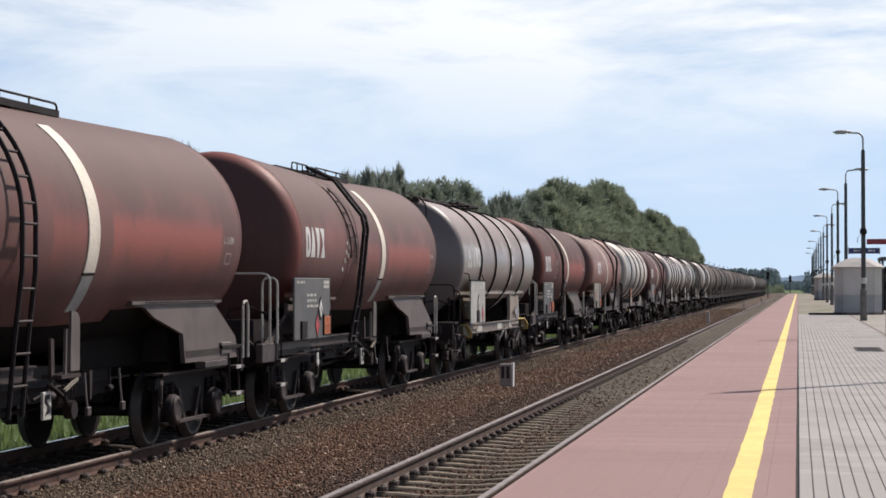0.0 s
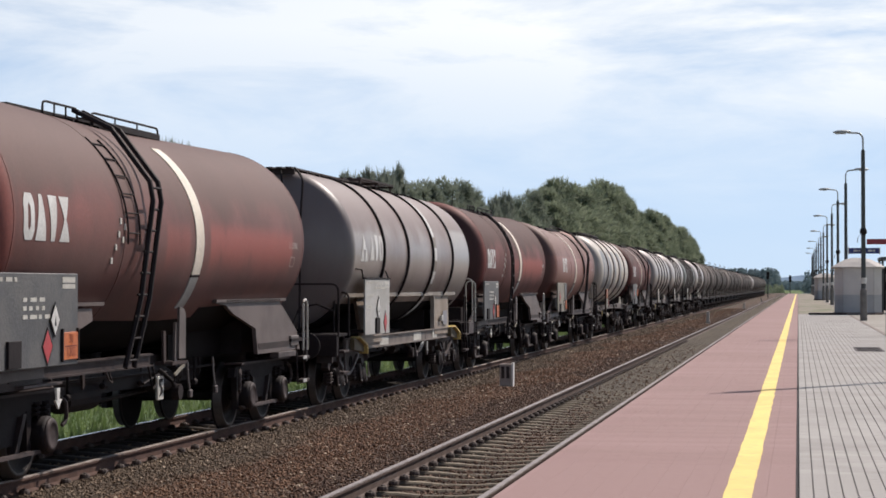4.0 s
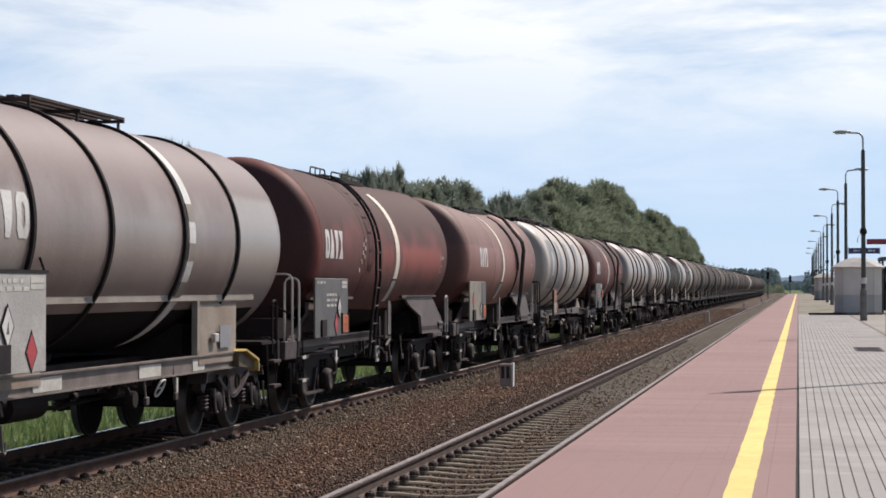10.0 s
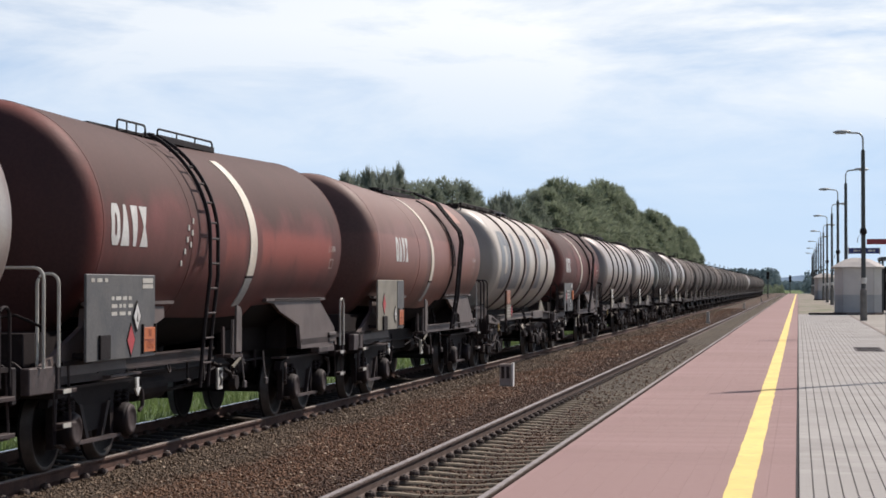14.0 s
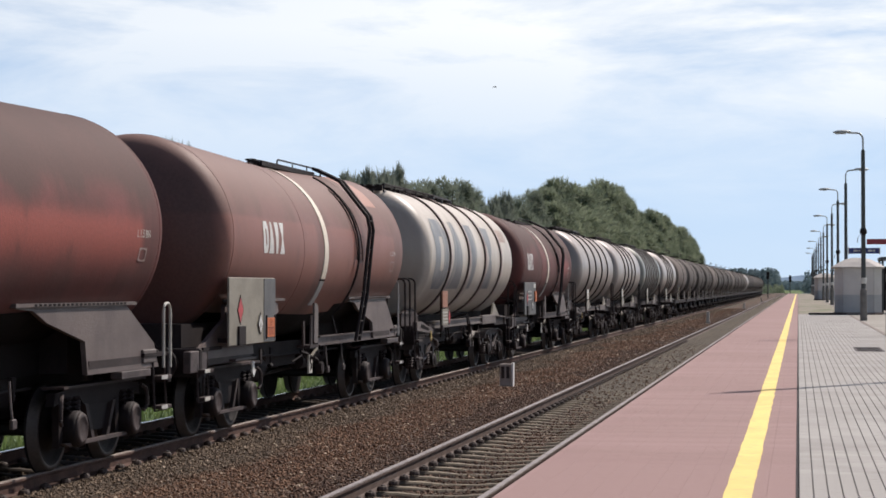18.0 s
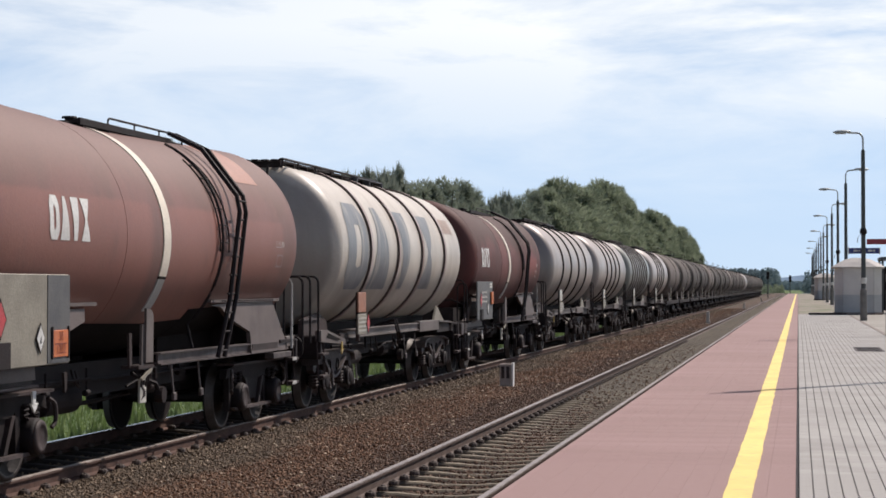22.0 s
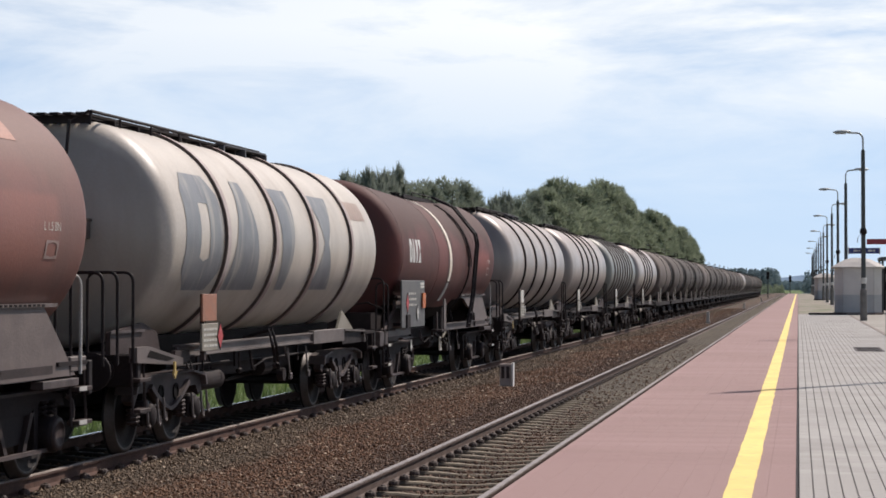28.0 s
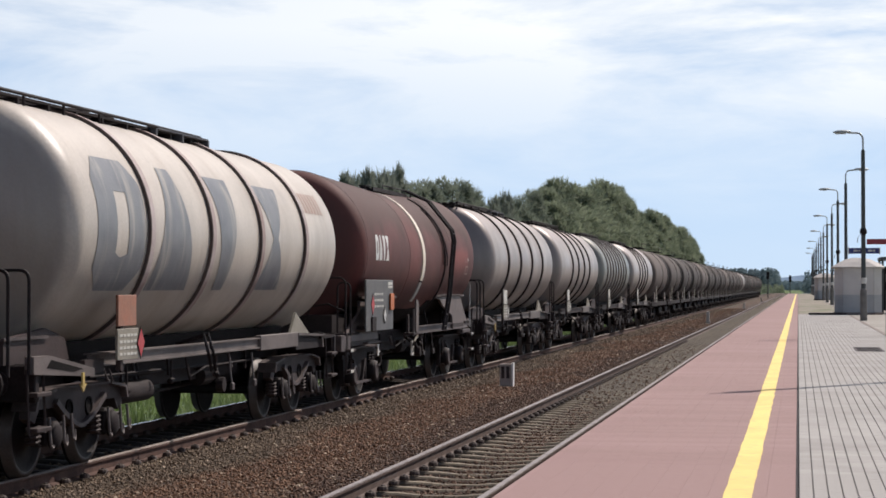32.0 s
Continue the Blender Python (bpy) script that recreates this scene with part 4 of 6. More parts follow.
def walkway(w, y0, y1, rail_from, rail_to, mat=BLACK, z=4.15, up=0.16, front=None, hatches=True, deck=None):
    bm = B()
    for k in range(5):
        x = -0.34 + 0.17 * k
        box(bm, x - 0.055, x + 0.055, y0, y1, z, z + 0.03)
    for y in np.arange(y0 + 0.15, y1, 0.9):
        box(bm, -0.42, 0.42, y - 0.025, y + 0.025, z - 0.10, z)
    wk = part("walkway", bm, mat, w, "dark metal grating on top of the tank")
    if front:
        for s in (-0.38, 0.38):
            for y in (y0 + 0.1, (y0 + y1) / 2, y1 - 0.05):
                bm = B()
                tube(bm, [(s, y, 3.98), (s, y, z)], 0.022)
                part("walkway_post", bm, mat, wk)
    for rail_from, rail_to in ((rail_from, rail_to),) + ((front,) if front else ()):
        if rail_to < rail_from:
            break
        for s in ((0.40,) if front else (-0.40, 0.40)):
            bm = B()
            tube(bm, bent([(s, rail_from, z), (s, rail_from, z + up), (s, rail_to, z + up), (s, rail_to, z)], 0.1), 0.015)
            for y in np.linspace(rail_from, rail_to, 4)[1:3]:
                tube(bm, [(s, y, z), (s, y, z + up)], 0.011)
            part("guard_rail", bm, mat, wk)
    if deck:
        for s in (-1, 1):
            part("deck_side", box(B(), min(s * 0.40, s * 0.43), max(s * 0.40, s * 0.43), deck[0], deck[1], z - 0.02, z + 0.06), mat, wk)
        for y in np.arange(deck[0] + 0.2, deck[1], 0.75):
            part("deck_leg", box(B(), 0.37, 0.40, y, y + 0.04, z - 0.16, z - 0.04), mat, wk)
        for k, y in enumerate((deck[0] + 0.5, deck[0] + 0.85, deck[1] - 0.6)):
            bm = B()
            lathe(bm, [(z + 0.02, 0.07), (z + 0.09, 0.06), (z + 0.095, 0.10), (z + 0.12, 0.09)], 10, "z", (0.1, y, 0))
            part("valve_cap", bm, mat, wk)
    for y in (0.35, -0.55) if hatches else ():
        bm = B()
        lathe(bm, [(4.06, 0.30), (4.18, 0.30), (4.19, 0.33), (4.22, 0.33), (4.25, 0.2)], 16, "z", (0, (y0 + y1) / 2 + y, 0))
        part("hatch", bm, mat, wk)


def arc_ladder(w, y, low, mat=BLACK, gap=0.34):
    """A ladder that hugs the tank from its crown to below the frame."""
    bm = B()
    for dy in (-gap / 2, gap / 2):
        pts = []
        for k in range(13):
            a = radians(63 - 61 * k / 12)
            pts.append(((R + 0.10) * math.cos(a), y + dy, axis_z(y) + (R + 0.10) * math.sin(a)))
        pts += [(R + 0.10, y + dy, 2.2), (R + 0.02, y + dy, 1.5), (R - 0.04, y + dy, low)]
        tube(bm, pts, 0.026)
    ld = part("ladder", bm, mat, w, "black steel ladder with pale rung ends")
    for k in range(12):
        a = 60 - k * 10.2
        if a > 0:
            p = ((R + 0.10) * math.cos(radians(a)), ZC + (R + 0.10) * math.sin(radians(a)))
        else:
            z = ZC - (k - 6.1) * 0.32
            p = (R + 0.11 - max(0, 2.3 - z) * 0.09, z)
        if p[1] < low:
            break
        bm = B()
        tube(bm, [(p[0], y - gap / 2, p[1]), (p[0], y + gap / 2 + 0.02, p[1])], 0.017)
        part("rung", bm, FRAME, ld)


def knee_ladder(w, y, mat=BLACK, grab=True):
    """A side ladder that leaves the walkway straight, bends at a knee and drops to the frame."""
    bm = B()
    for dy in (0, 0.30):
        tube(bm, [(0.42, y + 0.35 + dy, 4.16), (0.95, y + 0.2 + dy, 3.92), (1.50, y + dy, 3.28), (1.55, y - 0.02 + dy, 3.05), (1.50, y - 0.3 + dy, 1.9), (1.44, y - 0.65 + dy, 1.12)], 0.032)
    ld = part("ladder", bm, mat, w, "black steel ladder bent at a knee")
    for k in range(9):
        t = k / 8
        z = 3.2 - 2.0 * t
        bm = B()
        tube(bm, [(1.54 - 0.08 * t, y - 0.6 * t, z), (1.54 - 0.08 * t, y + 0.30 - 0.6 * t, z)], 0.016)
        part("rung", bm, mat, ld)
    bm = B()
    pts = []
    for k in range(19):
        a = radians(66 - 112 * k / 18)
        pts.append(((R + 0.05) * math.cos(a), y - 0.35 - 0.35 * k / 18, ZC + (R + 0.05) * math.sin(a)))
    pts.append((1.12, y - 0.72, 1.2))
    if grab:
        tube(bm, pts, 0.02)
        part("grab_rail", bm, mat, w)
    bm = B()
    for dy in (-0.2, 0.2):
        tube(bm, [((R + 0.035) * math.cos(radians(a)), y - 0.43 + dy, ZC + (R + 0.035) * math.sin(radians(a))) for a in range(50, -8, -6)], 0.012)
    tl = part("thin_ladder", bm, GRIME, w, "thin rusty ladder lying on the tank")
    for a in range(46, -6, -9):
        c, s = (R + 0.035) * math.cos(radians(a)), ZC + (R + 0.035) * math.sin(radians(a))
        part("rung", tube(B(), [(c, y - 0.63, s), (c, y - 0.23, s)], 0.01), GRIME, tl)


def end_rails(w, y, mat=PALE, rear=False, bends=((0.0, 2.2, 1.15), (0.38, 2.12, 0.22))):
    """Bent tubular rails at the wagon's end."""
    if rear == "hook":
        bm = B()
        tube(bm, bent([(0.85, y - 0.3, 2.19), (1.27, y - 0.16, 2.19), (1.30, y, 2.12), (1.30, y, 1.1)], 0.12, 6), 0.019)
        part("handrail", bm, mat, w)
        return
    if rear:
        bm = B()
        tube(bm, bent([(1.30, y - 0.13, 1.05), (1.30, y - 0.13, 1.84), (1.30, y + 0.13, 1.84), (1.30, y + 0.13, 1.05)], 0.125, 7), 0.019)
        part("handrail", bm, mat, w)
        return
    for dy, top, reach in bends:
        bm = B()
        tube(bm, bent([(1.32, y + dy, 1.2), (1.32, y + dy, top), (1.32 - reach, y + dy - 0.05, top), (1.32 - reach, y + dy - 0.05, 1.2)], 0.13, 6), 0.018)
        part("handrail", bm, mat, w)
    bm = B()
    tube(bm, [(1.30, y + 0.05, 1.62), (1.0, y + 0.02, 1.75), (0.7, y + 0.02, 1.70), (0.5, y + 0.02, 1.25)], 0.018)
    part("grab_iron", bm, GRIME, w)


def steps_(w, y, mat=FRAME, board=None):
    bm = B()
    tube(bm, [(1.27, y - 0.22, 1.2), (1.30, y - 0.22, 0.54), (1.30, y + 0.22, 0.54), (1.27, y + 0.22, 1.2)], 0.016)
    st = part("footstep", bm, mat, w)
    for z in (0.56, 0.92):
        bm = B()
        box(bm, 1.26, 1.38, y - 0.2, y + 0.2, z, z + 0.045, 0.006)
        sb = part("step_board", bm, mat, st)
        if board:
            part("white_edge", box(B(), 1.378, 1.386, y - 0.2, y + 0.02, z + 0.002, z + 0.05), board, sb, "white painted board edge")


def diamond(x, y, z, r, mat, parent, white=True, name="hazard_label"):
    def field(k, a, b):
        return prism(B(), [(y - r * k, z), (y, z + r * 1.35 * k), (y + r * k, z), (y, z - r * 1.35 * k)], x + a, x + b, "x")
    d = part(name, field(1.0, 0.0, 0.006), BLACK, parent, "hazard diamond with a dark rim")
    part("label_field", field(0.84, 0.006, 0.009), mat, d)
    if white:
        part("label_mark", prism(B(), [(y - r * 0.2, z - r * 0.45), (y + r * 0.2, z - r * 0.45), (y + r * 0.12, z - r * 0.2), (y + r * 0.05, z + r * 0.25), (y - r * 0.12, z - r * 0.2)], x + 0.009, x + 0.012, "x"), PLATE_DARK, d)
    return d


RUST_MARK = plain("rust_mark", (0.26, 0.045, 0.02), (0.20, 0.04, 0.02), 8, 0.6)


def bars(name, rects, x, mat, parent, th=0.004):
    """Unreadable lettering: short flat bars."""
    bm = B()
    for y0, y1, z0, z1 in rects:
        box(bm, x, x + th, y0, y1, z0, z1)
    return tagged(part(name, bm, mat, parent), kind="stuff")


def words_flat(text, x, y, z, size, material, parent):
    """Writing on an upright board that faces the platform."""
    cu = bpy.data.curves.new("writing", "FONT")
    cu.body, cu.size, cu.align_x = text, size, "CENTER"
    ob = bpy.data.objects.new("writing", cu)
    scene.collection.objects.link(ob)
    me = bpy.data.meshes.new_from_object(ob.evaluated_get(bpy.context.evaluated_depsgraph_get()))
    bpy.data.objects.remove(ob)
    for v in me.vertices:
        v.co = (x, y + v.co.x, z + v.co.y)
    me.materials.append(material)
    o = new("writing", me)
    o.parent = parent
    return tagged(o, kind="stuff")


def data_plate(w, y0, y1, z0, z1, mat, text=PALE, seed=1, orange=(0.80, 0.06), red=(0.62, 0.22, 0.065), white=(0.70, 0.50, 0.06), docbox=(0.16, 0.02), strip=False, rows=((0.06, 0.30, 0.93), (0.34, 0.62, 0.72), (0.34, 0.62, 0.63), (0.34, 0.62, 0.54))):
    """The wagon's data board with hazard diamonds, an orange plate and lines of lettering."""
    x = 1.46
    bm = B()
    box(bm, x, x + 0.03, y0, y1, z0, z1, 0.008)
    pl = part("data_board", bm, mat, w)
    for y in (y0 + 0.25, y1 - 0.25):
        bm = B()
        box(bm, 1.18, x, y - 0.03, y + 0.03, z0 + 0.04, z0 + 0.10)
        part("board_bracket", bm, BLACK, pl)
    rng = random.Random(seed)
    W, H = y1 - y0, z1 - z0
    rects = []
    for u, stop, v in rows:
        while u < stop:
            l = rng.uniform(0.03, 0.09)
            rects.append((y0 + W * u, y0 + W * min(u + l, stop + 0.03), z0 + H * (v - 0.022), z0 + H * (v + 0.022)))
            u += l + rng.uniform(0.02, 0.04)
    for u, v, a, b in ((0.8, 0.93, 0.16, 0.06), (0.8, 0.86, 0.16, 0.05)):
        rects.append((y0 + W * u, y0 + W * (u + a), z0 + H * (v - b / 2), z0 + H * (v + b / 2)))
    bars("lettering", rects, x + 0.03, text, pl)
    if strip:
        bm = B()
        box(bm, x + 0.03, x + 0.038, y0 + W * 0.74, y0 + W, z0 + H * 0.02, z0 + H * 0.99)
        part("side_panel", bm, PLATE_DARK, pl, "dark panel on the board")
    if orange:
        u, v = orange
        bm = B()
        box(bm, x + 0.03, x + 0.05, y0 + W * u, y0 + W * (u + 0.18), z0 + H * v, z0 + H * (v + 0.30), 0.004)
        o = part("orange_plate", bm, ORANGE, pl, "orange hazard plate")
        bars("plate_rule", [(y0 + W * (u + 0.02), y0 + W * (u + 0.16), z0 + H * (v + 0.14), z0 + H * (v + 0.155))], x + 0.05, RUST_MARK, o, 0.003)
        words_flat("30", x + 0.054, y0 + W * (u + 0.09), z0 + H * (v + 0.185), 0.13, RUST_MARK, o)
        words_flat("1202", x + 0.054, y0 + W * (u + 0.09), z0 + H * (v + 0.04), 0.13, RUST_MARK, o)
        for a, b in ((u - 0.012, u), (u + 0.18, u + 0.192)):
            bm = B()
            box(bm, x + 0.03, x + 0.055, y0 + W * a, y0 + W * b, z0 + H * (v - 0.02), z0 + H * (v + 0.34))
            part("plate_frame", bm, BLACK, pl)
    diamond(x + 0.031, y0 + W * red[0], z0 + H * red[1], W * red[2], SIGNAL_RED, pl, False)
    diamond(x + 0.041, y0 + W * white[0], z0 + H * white[1], W * white[2], WHITE, pl)
    if docbox:
        u, v = docbox
        bm = B()
        box(bm, x + 0.03, x + 0.06, y0 + W * u, y0 + W * (u + 0.14), z0 + H * v, z0 + H * (v + 0.28), 0.004)
        part("document_box", bm, BLACK, pl)
    return pl


def brand_blocks(w, y0, y1, z0, z1, mat, shapes=("round", "wedge", "tee", "waist")):
    n = len(shapes)
    step = (y1 - y0) / n
    for i, s in enumerate(shapes):
        part("logo_block", mark(y0 + step * i + 0.03 * step, y0 + step * (i + 0.9), z0, z1, SHAPES[s]), mat, w)


def under_gear(w, seed, plate=True):
    """Brake cylinder, reservoirs, rods and pipes under the frame."""
    rng = random.Random(seed)
    bm = B()
    lathe(bm, [(-0.55, 0.05), (-0.5, 0.17), (0.5, 0.17), (0.55, 0.05)], 14, "y", (0.45, -1.4, 0.72))
    part("air_tank", bm, GRIME, w)
    bm = B()
    lathe(bm, [(-0.3, 0.05), (-0.28, 0.14), (0.2, 0.14), (0.22, 0.05)], 12, "y", (0.55, 1.5, 0.78))
    part("brake_cylinder", bm, GRIME, w)
    bm = B()
    tube(bm, [(0.3, -3.4, 0.7), (0.35, 0.0, 0.62), (0.3, 3.4, 0.7)], 0.03)
    tube(bm, [(0.6, -3.0, 0.92), (0.6, 3.0, 0.92)], 0.022)
    part("brake_rod", bm, BLACK, w)
    bm = B()
    tube(bm, [(1.05, rng.uniform(-0.5, 0.5), 1.0), (1.22, 0.0, 0.86), (1.26, 0.1, 0.70)], 0.03)
    lathe(bm, [(1.2, 0.10), (1.3, 0.10)], 12, "x", (0, 0.1, 0.72))
    part("outlet_valve", bm, GRIME, w)
    bm = B()
    lathe(bm, [(0.62, 0.14), (1.0, 0.16), (1.32, 0.22)], 14, "z", (0, 0.2, 0))
    part("drain_pipe", bm, BLACK, w)
    for yy in (0.60, 1.72):
        bm = B()
        tube(bm, [(1.22, yy, 1.1), (1.24, yy - 0.01, 0.86), (1.26, yy, 0.68)], 0.014)
        lv = part("lever", bm, SILL, w)
        part("lever_grip", box(B(), 1.24, 1.28, yy - 0.05, yy + 0.07, 0.62, 0.72, 0.01), WORN, lv)
    for k in range(12):
        yy = -3.1 + 0.55 * k + rng.uniform(-0.2, 0.2)
        x, drop, run = rng.uniform(0.45, 0.95), rng.uniform(0.10, 0.26), rng.uniform(-0.2, 0.2)
        bm = B()
        if k % 3 == 0:
            tube(bm, bent([(x, yy, 1.08), (x + 0.05, yy, 1.06 - drop), (x + 0.06, yy + run, 1.0 - drop), (x, yy + run, 1.06)], 0.05), rng.uniform(0.011, 0.018))
            part("pipe_loop", bm, (WORN, FRAME, GRIME)[k // 3 % 3], w)
        elif k % 3 == 1:
            lathe(bm, [(-0.07, 0.02), (-0.06, 0.038), (0.04, 0.042), (0.07, 0.02)], 9, "y", (x, yy, 1.0 - drop))
            tube(bm, [(x, yy, 1.0 - drop), (x - 0.02, yy + 0.05, 1.08)], 0.014)
            part("brake_valve", bm, (GRIME, BLACK, FRAME)[k // 3 % 3], w)
        else:
            prism(bm, [(yy - 0.05, 1.08), (yy + 0.05, 1.08), (yy + 0.03, 1.0 - drop), (yy - 0.02, 0.97 - drop)], x - 0.015, x + 0.015, "x")
            part("hanger", bm, (FRAME, GRIME)[k % 2], w)
    bm = B()
    tube(bm, [(0.75, -3.6, 0.98), (0.75, -1.0, 0.96)], 0.02)
    tube(bm, [(0.75, 3.4, 0.94), (0.75, 1.0, 0.92), (0.7, 0.4, 0.8)], 0.018)
    part("air_pipe", bm, BLACK, w)
    if plate:
        bm = B()
        box(bm, 1.25, 1.28, -0.74, -0.52, 0.66, 0.95, 0.004)
        lp = part("brake_lever_plate", bm, PALE, w, "white lever plate with a dark figure")
        bm = B()
        prism(bm, [(-0.70, 0.92), (-0.57, 0.92), (-0.57, 0.88), (-0.66, 0.86), (-0.56, 0.80), (-0.56, 0.74), (-0.70, 0.70), (-0.64, 0.76), (-0.64, 0.80), (-0.70, 0.84)], 1.28, 1.285, "x")
        part("figure", bm, BLACK, lp)
        bm = B()
        prism(bm, [(-4.16, 0.98), (-4.06, 0.98), (-4.08, 0.84), (-4.00, 0.86), (-4.10, 0.76), (-4.20, 0.86), (-4.14, 0.84)], 1.30, 1.32, "x")
        part("jacking_mark", bm, WHITE, w, "white painted jacking mark")
        bm = B()
        box(bm, 1.15, 1.34, -5.1, -4.05, 1.02, 1.045)
        part("ledge", bm, WORN, w)

SLATE_DARK = plain("grating_slate", (0.035, 0.036, 0.048), (0.06, 0.06, 0.07), 3, 0.6)
PLATE_PALE = plain("plate_pale", (0.50, 0.485, 0.46), (0.38, 0.365, 0.335), 1.8, 0.55)
PINKISH = plain("hoop_chalky", (0.50, 0.42, 0.40), (0.30, 0.20, 0.18), 1.6, 0.6)
PATCH = plain("patch_salmon", (0.40, 0.205, 0.155), (0.34, 0.17, 0.13), 1.5, 0.6)
SALMON = plain("faded_salmon", (0.46, 0.335, 0.285), (0.40, 0.31, 0.26), 3, 0.6)
SLATE_PALE = plain("paper_grey", (0.30, 0.30, 0.325), (0.25, 0.25, 0.27), 3, 0.6)
RUSTY_PALE = plain("saddle_beige", (0.30, 0.25, 0.20), (0.20, 0.145, 0.105), 1.2, 0.6)


def wagon_a(y, seed, tank_mat=None, knee=False, tail=0.0):
    """Red wagon with a hugging ladder and a dark data board; tail lengthens its rear end."""
    w = tagged(empty("tank_wagon", (TRACK_FAR, y, 0)), "dusty red tank wagon with pale band and dark data board", "tank wagon", "tank wagons of the train")
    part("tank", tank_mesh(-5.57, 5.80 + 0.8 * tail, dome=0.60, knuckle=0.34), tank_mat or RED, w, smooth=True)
    for yy in (-5.57, 5.78 + 0.8 * tail):
        part("head_weld", hoop(yy, 0.025, 0.003), tank_mat or RED, w)
    pale_band(w, 0.47 - 0.5 * tail, 0.33, 55)
    part("weld_seam", hoop(-2.35, 0.03, 0.004), tank_mat or RED, w)
    part("belly_shade", belly(-5.5, 5.7, -45), SHADE_BLACK, w, "black skin for the shade and dirt of the tank belly")
    underframe(w, FRAME, LEN, (-5.3, -0.9))
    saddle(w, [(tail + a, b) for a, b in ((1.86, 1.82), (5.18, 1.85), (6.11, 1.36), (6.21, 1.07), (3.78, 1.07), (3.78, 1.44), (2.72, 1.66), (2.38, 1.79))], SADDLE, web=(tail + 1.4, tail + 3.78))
    front_saddle(w, -0.37)
    walkway(w, -3.3, 1.85, -0.69, 1.84, z=4.05, up=0.14, front=(-2.29, -1.19), hatches=False, deck=(-0.7, 1.85))
    if knee:
        knee_ladder(w, -1.72, grab=False)
    else:
        arc_ladder(w, -1.75, 0.75)
    brand_blocks(w, -5.35, -4.05, 2.51, 2.98, WHITE)
    data_plate(w, -6.27, -4.0, 1.23, 2.18, PLATE_DARK, PALE, seed)
    bm = B()
    for k in range(7):
        yy, zz = -2.75 + 0.07 * k, 2.30 + 0.09 * (k % 4) + 0.06 * k
        box(bm, on_tank(0, zz, R)[0], on_tank(0, zz, R)[0] + 0.012, yy, yy + 0.05, zz, zz + 0.07)
    tagged(part("worn_stencil", bm, PALE, w), kind="stuff")
    words_on_tank("L 1.5 BN", 4.95 + tail, 2.62, 0.13, PALE, w)
    part("stencil_box", mark(5.08 + tail, 5.34 + tail, 2.34, 2.50, lambda v: [(0, 0.12), (0.88, 1)] if 0.15 < v < 0.85 else [(0, 0.5), (0.5, 1)]), FADED, w)
    strap_post(w, -0.14)
    end_rails(w, -7.05, bends=((0.0, 2.24, 1.15), (0.42, 2.18, 0.22)))
    end_rails(w, 6.44 + tail, rear=True)
    steps_(w, -6.45, FRAME, PALE)
    steps_(w, 6.2, FRAME, PLATE_PALE)
    under_gear(w, seed)
    bogie(w, -4.8)
    bogie(w, 4.8 + 0.6 * tail)
    return w


def wagon_b(y, seed, tank_mat, label, board, extra_plate=False):
    """Faded red wagon with a knee ladder and a pale data board."""
    w = tagged(empty("tank_wagon", (TRACK_FAR, y, 0)), label, "tank wagon", "tank wagons of the train")
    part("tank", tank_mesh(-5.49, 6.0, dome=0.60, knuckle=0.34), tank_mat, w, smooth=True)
    for yy in (-5.49, -1.62, 3.1):
        part("weld_seam", hoop(yy, 0.025, 0.003), tank_mat, w)
    pale_band(w, -0.2, 0.26, 72)
    part("belly_shade", belly(-5.5, 5.7, -45), SHADE_BLACK, w, "black skin for the shade and dirt of the tank belly")
    underframe(w, WORN, LEN, (0.05, 5.3))
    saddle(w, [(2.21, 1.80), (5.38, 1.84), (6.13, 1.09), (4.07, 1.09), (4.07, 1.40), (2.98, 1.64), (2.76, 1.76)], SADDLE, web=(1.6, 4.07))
    front_saddle(w, 0.0)
    walkway(w, -0.5, 3.6, 0.54, 3.56, z=4.03, up=0.14, hatches=False, deck=(-0.5, 3.0))
    knee_ladder(w, 2.55)
    if not extra_plate:
        part("faded_patch", mark(3.6, 4.75, 3.52, 4.06), PATCH, w, "faded salmon patch on the crown")
    at = -4.85 if extra_plate else -4.0
    brand_blocks(w, at, at + 1.21, 2.53, 2.99, WHITE)
    data_plate(w, -5.92, -3.60, 1.25, 2.17, board, PALE if extra_plate else FRAME, seed, None if extra_plate else (0.79, 0.08), (0.224, 0.52, 0.065), (0.647, 0.30, 0.05), (0.17, 0.0), not extra_plate, () if not extra_plate else ((0.3, 0.6, 0.72), (0.3, 0.6, 0.6), (0.3, 0.6, 0.48)))
    if extra_plate:
        bm = B()
        box(bm, 1.50, 1.53, -3.98, -3.68, 1.62, 1.92, 0.004)
        part("orange_plate", bm, ORANGE, w, "orange hazard plate")
    words_on_tank("L 1.5 BN", 4.85, 2.62, 0.13, PALE, w)
    part("stencil_box", mark(4.95, 5.3, 2.33, 2.52, lambda v: [(0, 0.12), (0.88, 1)] if 0.15 < v < 0.85 else [(0, 0.5), (0.5, 1)]), FADED, w)
    strap_post(w, -0.74)
    if extra_plate:
        end_rails(w, -6.8, GRIME)
    end_rails(w, 6.24, PLATE_PALE, "hook")
    steps_(w, -6.45, FRAME, PALE)
    steps_(w, 6.2, FRAME, PLATE_PALE)
    under_gear(w, seed)
    bogie(w, -4.45)
    bogie(w, 5.05)
    return w


RIB = plain("rib_beige", (0.34, 0.30, 0.26), (0.24, 0.205, 0.175), 1.5, 0.6)


